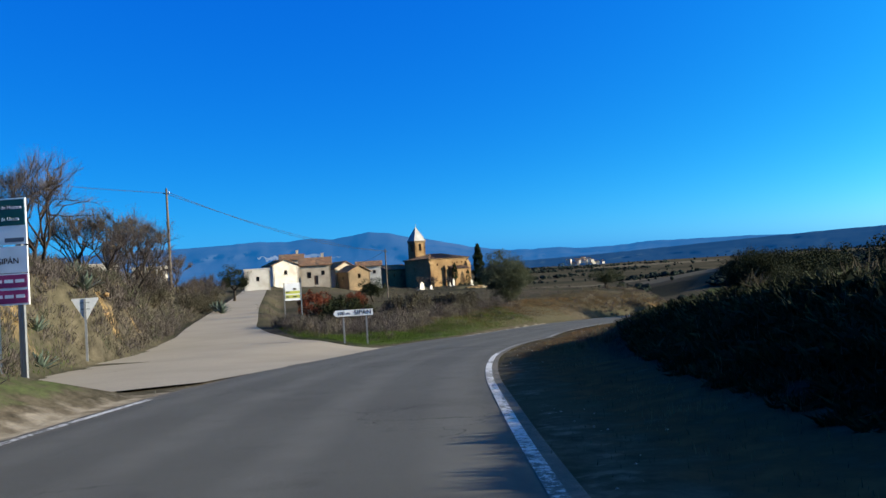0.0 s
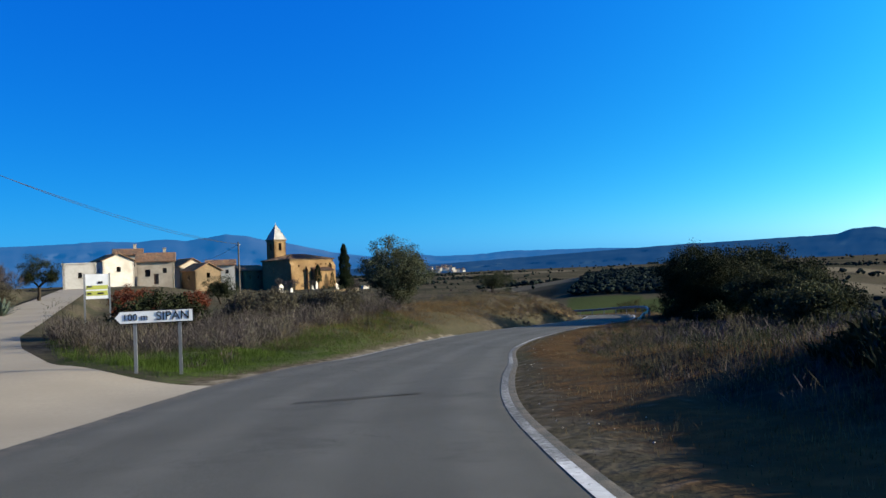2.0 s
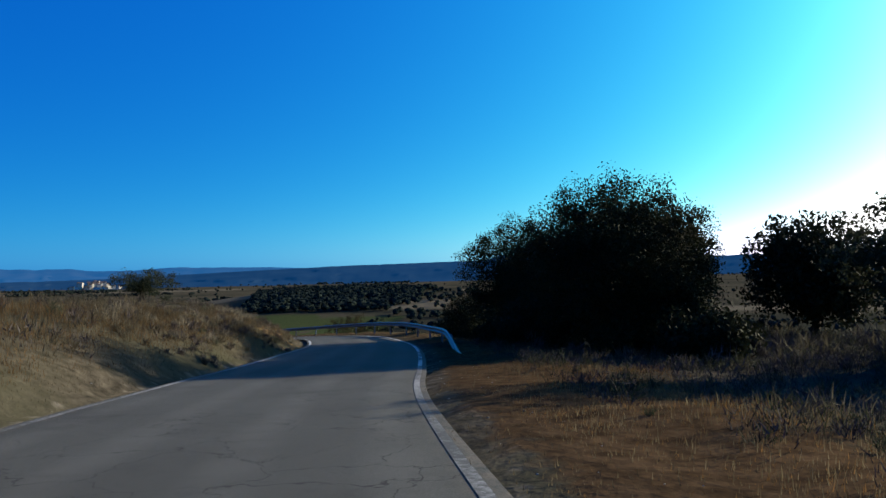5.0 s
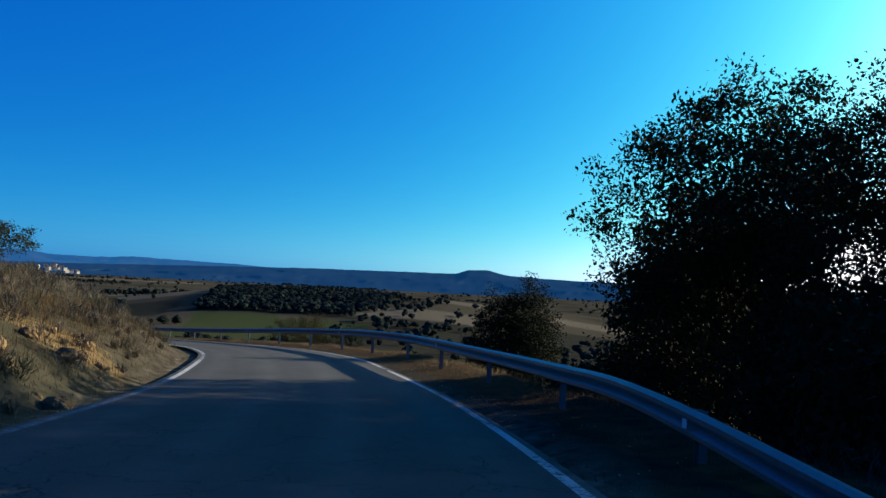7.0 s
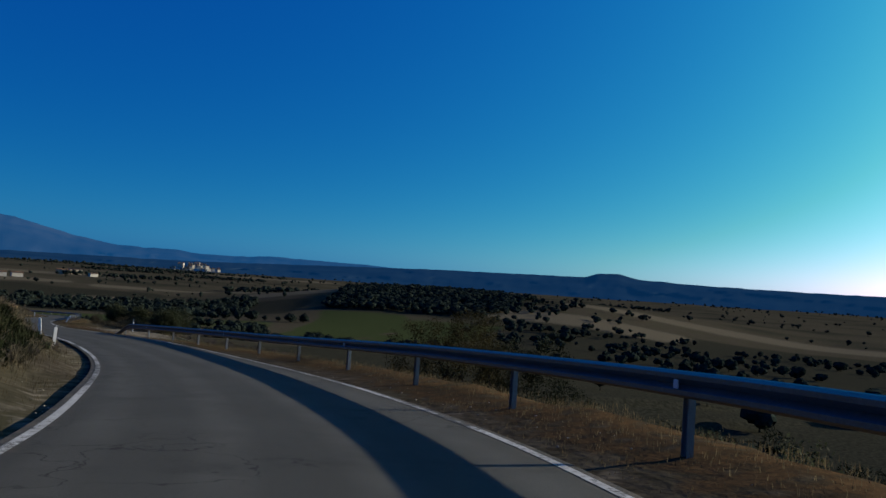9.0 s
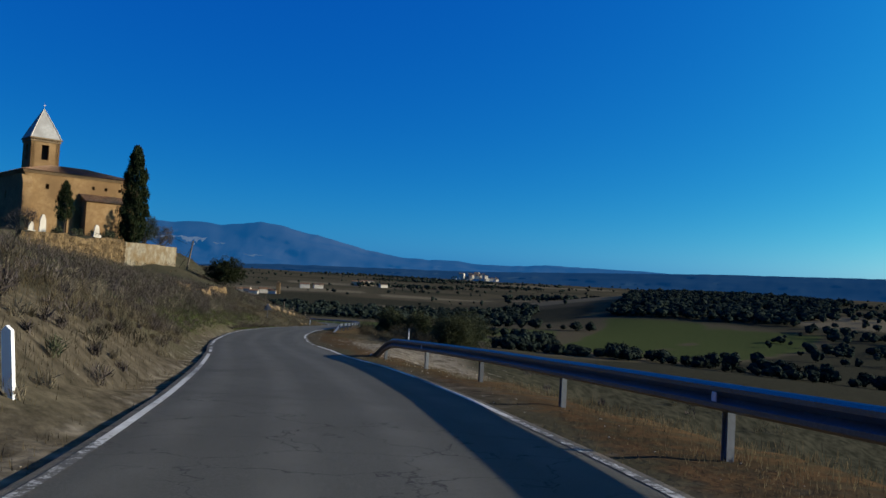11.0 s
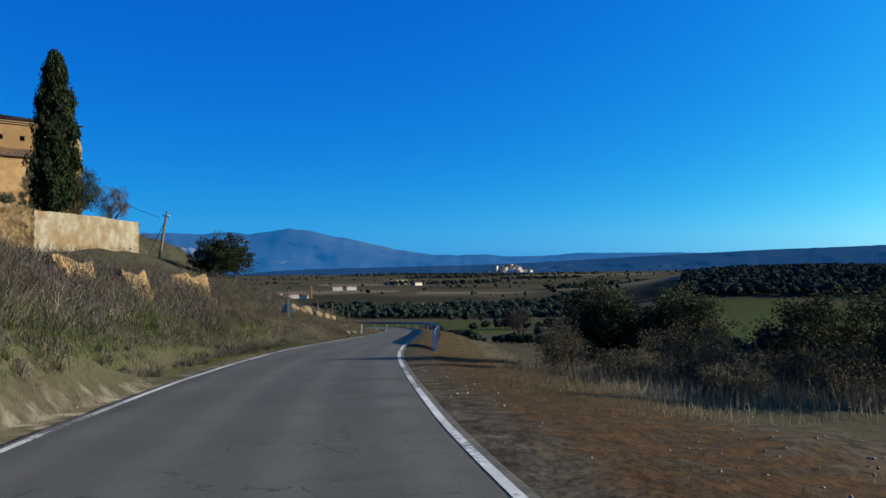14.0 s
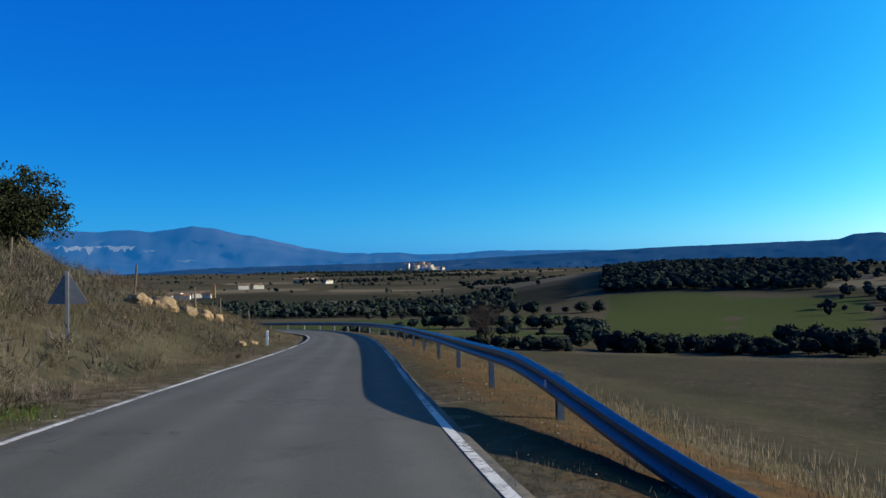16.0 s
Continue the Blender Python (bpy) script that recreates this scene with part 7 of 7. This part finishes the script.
# weeds in the ditch before the culvert, dark leaves to deepen its shade
x, y = along(EDGE_L, 420, 118, 152, 1.6, 2.7, False)
hs = rng.uniform(0.25, 0.55, len(x))
shrub_cover("ditch_weeds", x, y, hs, hs * 1.5, M_LEAF_OAK, "dark green weeds standing in the ditch", leaves=70, size=0.05, slim=0.3)
# weeds at the foot of the bank below the church
x, y = along(EDGE_L, 1500, 172, 238, 1.1, 4.4, False)
hs = rng.uniform(0.10, 0.42, len(x))
half = rng.uniform(size=len(x)) < 0.5
shrub_cover("weeds", x[half], y[half], hs[half], hs[half] * 1.6, M_SCRUB, "low grey-green weeds at the foot of the bank", leaves=60, size=0.05, slim=0.14)
shrub_cover("dry_weeds", x[~half], y[~half], hs[~half], hs[~half] * 1.5, M_TWIG, "low brown dry weeds at the foot of the bank", leaves=60, size=0.05, slim=0.14)
# dark evergreen growth added to deepen shade on the bank at the first bend
x, y = along(EDGE_R, 3600, -4, 30, 2.6, 7.2, True)
dr = signed(EDGE_R, x, y)[0]
ok = (dr > 2.6 + 0.10 * np.maximum(y - 12, 0)) & (dr < 7.2)
hs = rng.uniform(0.06, 0.17, ok.sum()) * np.interp(dr[ok], [2.6, 4.0, 6.0, 7.2], [0.6, 1.5, 1.5, 0.8])
shrub_cover("bank_shade_cover", x[ok], y[ok], hs, hs * rng.uniform(3.2, 5.0, ok.sum()), M_LEAF_OAK, "dark low evergreen scrub added to deepen the bank shade", leaves=34, size=0.085, up=0.5, slim=0.5)
# right: scrub beyond the verge
x, y = scatter(7000, 0, 66, 10, 250)
dl, dr, db, ds, hw = sides(x, y)
ok = (dr > 5.0) & (dr < 30) & (rng.uniform(size=len(x)) < 0.42 + 0.3 * lumps(x, y, 7, 6)) & ~((y > 174) & (y < 204) & (dr < 9)) & ~((y > 222) & (dr > 7)) & ~((y > 228) & (dr > 4))
x, y = x[ok], y[ok]
hs = rng.uniform(0.3, 0.9, len(x))
half = rng.uniform(size=len(x)) < 0.5
shrub_cover("scrub", x[half], y[half], hs[half], hs[half] * 1.4, M_SCRUB, "grey-green scrub beyond the verge", leaves=60, size=0.07)
shrub_cover("dry_scrub", x[~half], y[~half], hs[~half], hs[~half] * 1.3, M_TWIG, "grey leafless scrub beyond the verge", leaves=60, size=0.07)
# low weeds right of the road, up to the trees
x, y = along(EDGE_R, 5200, 22, 92, 2.4, 15.0, True)
dl, dr, db, ds, hw = sides(x, y)
ok = (dr > 2.4) & (rng.uniform(size=len(x)) < 0.30 + 0.035 * dr + 0.4 * lumps(x, y, 3.5, 4))
x, y = x[ok], y[ok]
hs = rng.uniform(0.12, 0.5, len(x))
pick = rng.uniform(size=len(x))
for lo, hi, mt, nm, lab in ((0, 0.18, M_SCRUB, "weeds", "low grey-green weeds beyond the verge"), (0.18, 0.62, M_TWIG, "dry_weeds", "low grey-brown dry weeds beyond the verge"), (0.62, 1.01, M_LEAF_WILD, "green_weeds", "low dark green weeds beyond the verge")):
    c = (pick >= lo) & (pick < hi)
    shrub_cover(nm, x[c], y[c], hs[c], hs[c] * rng.uniform(1.3, 2.2, c.sum()), mt, lab, leaves=60, size=0.05, slim=0.13)
# tall dry stalks of the junction triangle
x, y = scatter(1500, -14, 16, 46, 92)
dl, dr, db, ds, hw = sides(x, y)
ok = (dl > 2.6) & (dl < 13) & (np.abs(ds) - hw > 1.2) & (dr < 0)
blades("dry_stalks", x[ok], y[ok], rng.uniform(0.4, 0.95, ok.sum()), M_SCRUB, "tall grey-brown dry stalks of weeds", per=12, width=0.003, lean=0.6, spread=0.4, category="weeds")
# grass of both verges, thinning away from the road
def verge(name, line, n, y0, y1, o0, o1, right, h0, h1, material, label, thin=0.5, per=7, width=0.0075, keep=None, lean=0.5):
    x, y = along(line, n, y0, y1, o0, o1, right)
    dl, dr, db, ds, hw = sides(x, y)
    d = dr if right else dl
    ok = (d > o0 * 0.8) & (rng.uniform(size=n) < thin + 0.5 * lumps(x, y, 2.6, 2)) & (np.abs(ds) - hw > 0.4)
    ok &= ~((y > 174) & (y < 201) & (dr > 0) & (dr < 8.5) & (rng.uniform(size=n) < 0.94))
    if keep is not None:
        ok &= keep(x, y)
    x, y, d = x[ok], y[ok], d[ok]
    h = np.interp(d, [o0, o1], [h0, h1]) * rng.uniform(0.55, 1.4, len(x))
    return blades(name, x, y, h, material, label, per=per, width=width, lean=lean, spread=0.26)


verge("rusty_grass", EDGE_R, 17000, 24, 92, 0.9, 5.5, True, 0.04, 0.16, M_ORANGEGRASS, "rust-orange dry grass along the verge", 0.45, lean=0.9)
verge("dry_grass", EDGE_R, 14000, 2, 100, 0.4, 5.0, True, 0.05, 0.20, M_DRYGRASS, "short brown dry grass along the verge", 0.6)
verge("dry_grass", EDGE_R, 26000, 96, 275, 0.4, 4.0, True, 0.04, 0.18, M_DRYGRASS, "short brown dry grass along the verge", 0.6)
verge("dry_grass", EDGE_R, 12000, 26, 110, 4.0, 15.0, True, 0.14, 0.34, M_TWIG, "grey-brown dry grass beyond the verge", 0.5, lean=0.7)
verge("dry_grass", EDGE_R, 5000, 104, 180, 3.0, 11.0, True, 0.15, 0.35, M_DRYGRASS, "dry grass on the slope below the guard rail", 0.6)
verge("rusty_grass", EDGE_L, 12000, 58, 112, 1.6, 7.0, False, 0.10, 0.38, M_ORANGEGRASS, "rust-orange dry grass on the bank", 0.6)
verge("dry_grass", EDGE_L, 12000, 52, 112, 1.0, 6.0, False, 0.05, 0.34, M_DRYGRASS, "straw-yellow dry grass on the bank", 0.75)
verge("dry_grass", EDGE_L, 20000, 84, 180, 0.5, 8.0, False, 0.10, 0.40, M_DRYGRASS, "straw-yellow dry grass on the bank", 0.7)
verge("dry_grass", EDGE_L, 20000, 165, 290, 0.5, 7.5, False, 0.10, 0.40, M_DRYGRASS, "straw-yellow dry grass on the slope below the church", 0.6)
verge("dry_grass", EDGE_L, 9000, 50, 112, 4.0, 12.0, False, 0.22, 0.46, M_DRYGRASS, "tall dry grass on the plateau edge", 0.7)
verge("green_grass", EDGE_L, 15000, 41, 68, 1.3, 5.0, False, 0.07, 0.24, M_GREENGRASS, "fresh green grass at the foot of the bank", 0.75)
verge("green_grass", EDGE_L, 16000, 178, 236, 0.9, 3.6, False, 0.09, 0.24, M_GREENGRASS, "fresh green grass at the foot of the bank", 0.55)
verge("green_grass", EDGE_L, 14000, 2, 44, 3.0, 12.0, False, 0.08, 0.26, M_GREENGRASS, "fresh green grass beside the lane", 0.7)
x, y = scatter(4000, -12, -3, 44, 60)
dl, dr, db, ds, hw = sides(x, y)
ok = (dl > 0.8) & (np.abs(ds) - hw > 0.5)
blades("green_grass", x[ok], y[ok], rng.uniform(0.12, 0.34, ok.sum()), M_GREENGRASS, "lush green grass behind the arrow sign", per=7, width=0.006)
# tall pale grass on the shaded bank and round the bushes at the field edge
verge("tall_grass", EDGE_R, 12000, 4, 46, 5.0, 14.0, True, 0.15, 0.42, M_PALEGRASS, "tall pale dry grass on top of the bank", 0.6, lean=0.5)
verge("tall_grass", EDGE_R, 5000, 200, 300, 2.6, 7.0, True, 0.12, 0.4, M_PALEGRASS, "tall pale dry grass between road and field", 0.5, lean=0.55)
verge("tall_grass", EDGE_R, 4500, 203, 222, 4.0, 13.0, True, 0.35, 0.7, M_PALEGRASS, "tall pale dry grass round the bushes", 0.6, lean=0.55)
# rubble of the field entrance
x, y = scatter(52000, 37, 52, 172, 204)
dl, dr, db, ds, hw = sides(x, y)
ok = (dr > 1.2) & (dr < 9.5) & (y < 200) & (rng.uniform(size=len(x)) < (0.8 - 0.06 * dr) * smooth(1.0, 3.4, dr) * (1 - 0.8 * smooth(193, 199, y)))
x, y = x[ok], y[ok]
xe, ye = scatter(60000, -10, 60, 4, 290)
dle, dre = sides(xe, ye)[:2]
oe = ((dre > 0.15) & (dre < 1.5)) | ((dle > 0.15) & (dle < 1.2) & (dre < 0))
x, y = np.concatenate([x, xe[oe]]), np.concatenate([y, ye[oe]])
sz = np.concatenate([0.008 + 0.030 * rng.uniform(0, 1, ok.sum()) ** 3, 0.008 + 0.022 * rng.uniform(0, 1, oe.sum()) ** 2])
z = height(x, y)
oct_ = np.array([(1, 0, 0), (0, 1, 0), (-1, 0, 0), (0, -1, 0), (0, 0, 1.0), (0, 0, -1.0)])
tri = np.array([(0, 1, 4), (1, 2, 4), (2, 3, 4), (3, 0, 4), (1, 0, 5), (2, 1, 5), (3, 2, 5), (0, 3, 5)])
pts = oct_[None] * rng.uniform(0.5, 1.2, (len(x), 6, 3)) * sz[:, None, None] * np.array([1, 1, 0.6]) + np.stack([x, y, z + sz * 0.1], 1)[:, None]
tagged(quads("rubble", pts[:, tri].reshape(-1, 3, 3), M_RUBBLE, k=3), "loose pale stones beside the asphalt", "stones", kind="stuff")


# woods and hedges of the valley
def lobe(level):
    bm = bmesh.new()
    bmesh.ops.create_icosphere(bm, subdivisions=level, radius=1)
    v = np.array([q.co[:] for q in bm.verts])
    f = np.array([[q.index for q in t.verts] for t in bm.faces])
    bm.free()
    return v, f


LOBES = {k: lobe(k) for k in (1, 2, 3)}


def grove(name, x, y, h, wide, label, material=None, lobes=4, level=2, category="woodland", rough_=0.15, sprays=0):
    """Trees that stand too far off to be told leaf by leaf: each crown is several ragged lobes of leaf-sized facets over a short trunk."""
    n = len(x)
    z = height(x, y)
    N = n * lobes
    H, Wd = np.repeat(h, lobes), np.repeat(wide, lobes)
    off = unit(rng.normal(size=(N, 3))) * rng.uniform(0.15, 0.5, N)[:, None]
    c = np.stack([np.repeat(x, lobes) + off[:, 0] * Wd * 0.62, np.repeat(y, lobes) + off[:, 1] * Wd * 0.62, np.repeat(z, lobes) + H * (0.52 + 0.42 * off[:, 2])], 1)
    rad = np.stack([Wd * rng.uniform(0.22, 0.36, N), Wd * rng.uniform(0.22, 0.36, N), H * rng.uniform(0.22, 0.36, N)], 1)
    bv, bf = LOBES[level]
    wob = 1 + rough_ * rng.normal(size=(N, len(bv), 1)).clip(-1.6, 1.9)
    v = c[:, None] + bv[None] * rad[:, None] * wob
    co = v[:, bf]
    # gaps between the facets, so that the outline frays like foliage
    co = co[rng.uniform(size=co.shape[:2]) < 0.88]
    stem = np.stack([x, y, z - 0.3], 1)
    t = 0.05 * h[:, None] * np.array([[1, 0, 0]])
    top = stem + np.stack([0 * h, 0 * h, 0.45 * h], 1)
    t2 = t[:, [1, 0, 2]]
    stems = np.concatenate([np.stack([stem - t, stem + t, top], 1), np.stack([stem - t2, stem + t2, top], 1)])
    tris = [co, stems]
    if sprays:
        m = N * sprays
        u = unit(rng.normal(size=(m, 3)))
        q = np.repeat(c, sprays, 0) + u * np.repeat(rad, sprays, 0) * rng.uniform(0.85, 1.25, (m, 1))
        d = unit(rng.normal(size=(m, 3)) + u)
        b = unit(np.cross(d, rng.normal(size=(m, 3))))
        k = (0.035 * np.repeat(H, sprays) * rng.uniform(0.6, 1.5, m))[:, None]
        tris.append(np.stack([q - b * k, q + b * k, q + d * k * 3.0], 1))
    ob = quads(name, np.concatenate(tris), material or M_LEAF_FAR, k=3)
    return tagged(ob, label, category, kind="stuff")


def wood(name, n, a0, a1, d0, d1, h0, h1, label, material=None, even=False, lobes=4, level=2, thick=0.0, patch=30, sprays=0):
    a = np.radians(rng.uniform(a0, a1, n) if not even else np.linspace(a0, a1, n))
    d = np.sqrt(rng.uniform(d0 ** 2, d1 ** 2, n))
    x, y = 36 + d * np.sin(a), 222 + d * np.cos(a)
    ok = signed(EDGE_R, x, y)[0] > 9
    ok |= (d > 200)
    ok &= even | (lumps(x, y, patch, 4.0) > thick)
    x, y = x[ok], y[ok]
    h = rng.uniform(h0, h1, len(x)) * np.where(rng.uniform(size=len(x)) < 0.3, 0.6, 1.0)
    return grove(name, x, y, h, h * rng.uniform(0.95, 1.5, len(x)), label, material, lobes, level, sprays=sprays)


x, y = along(EDGE_R, 420, 98, 168, 8.0, 60.0, True)
ok = signed(EDGE_R, x, y)[0] > 9
shrub_cover("slope_thicket", x[ok], y[ok], rng.uniform(0.9, 2.6, ok.sum()), rng.uniform(1.8, 4.2, ok.sum()), M_LEAF_OAK, "dark scrub oak thicket on the slope below the rail", leaves=150, size=0.10, category="woodland", up=0.3, slim=0.42)
wood("woodland", 520, 42, 112, 120, 460, 2, 4.5, "scrub oak country below the bend", thick=-0.1)
wood("hedgerow_trees", 70, 5, 20, 86, 94, 0.7, 1.7, "dark hedge of scrub oak along the brown field", lobes=5, level=2, thick=-2, sprays=90)
wood("hedgerow_trees", 70, 22, 34, 90, 100, 1.0, 2.4, "dark hedge of scrub oak along the brown field", lobes=5, level=2, thick=-2, sprays=90)
wood("hedgerow_trees", 90, 34, 62, 92, 112, 1.3, 3.2, "dark hedge of scrub oak along the brown field", lobes=5, level=2, thick=-2, sprays=90)
wood("hedgerow_trees", 22, 20.4, 22.2, 100, 200, 2.0, 4.2, "dark trees between two green fields", lobes=6, level=2, thick=-2, sprays=80)
wood("hedgerow_trees", 40, 4, 20, 150, 162, 1.2, 3.0, "broken hedge between two green fields", lobes=4, level=2, thick=0.1, patch=8, sprays=60)
wood("orchard_row", 13, 8, 20.5, 222, 228, 3.6, 5.0, "row of small round orchard trees", even=True, lobes=5, level=2, sprays=60)
wood("orchard_row", 15, 6, 22, 330, 336, 4.0, 5.6, "row of round trees at the far side of the green field", even=True, lobes=5, level=2, sprays=60)
wood("woodland", 1100, -10, 16, 395, 600, 3.2, 6.5, "dark evergreen oak wood across the valley", thick=-0.35, sprays=26, level=1)
wood("woodland", 2300, 22.5, 37.5, 430, 730, 3.5, 6.5, "dark evergreen oak wood on the hill", thick=-0.55, lobes=3, sprays=20, level=1, patch=55)
wood("woodland", 180, 36, 48, 300, 620, 3, 6, "dark evergreen oak wood on the valley side", thick=-0.2)
wood("woodland", 200, 40, 75, 150, 420, 2, 5, "scrub oak wood below the bend")
wood("woodland", 160, 90, 150, 60, 400, 2, 5, "scrub oak wood below the bend")
wood("woodland", 200, -45, -8, 350, 700, 4, 8, "scattered trees behind the hamlet")
wood("woodland", 1300, -30, 70, 620, 1400, 3, 6.5, "scattered evergreen oaks on the plain", lobes=3, level=1, thick=0.25, patch=70)
wood("woodland", 1900, -20, 62, 1300, 2700, 4, 8, "scattered evergreen oaks on the plain", lobes=3, level=1, thick=0.2, patch=110)
for k in range(12):
    a = rng.uniform(-20, 44)
    wood("woodland", 110, a, a + rng.uniform(5, 12), 800 + 150 * k, 830 + 155 * k, 4, 9, "dark belt of trees on the plain", lobes=3, level=1, thick=-2)
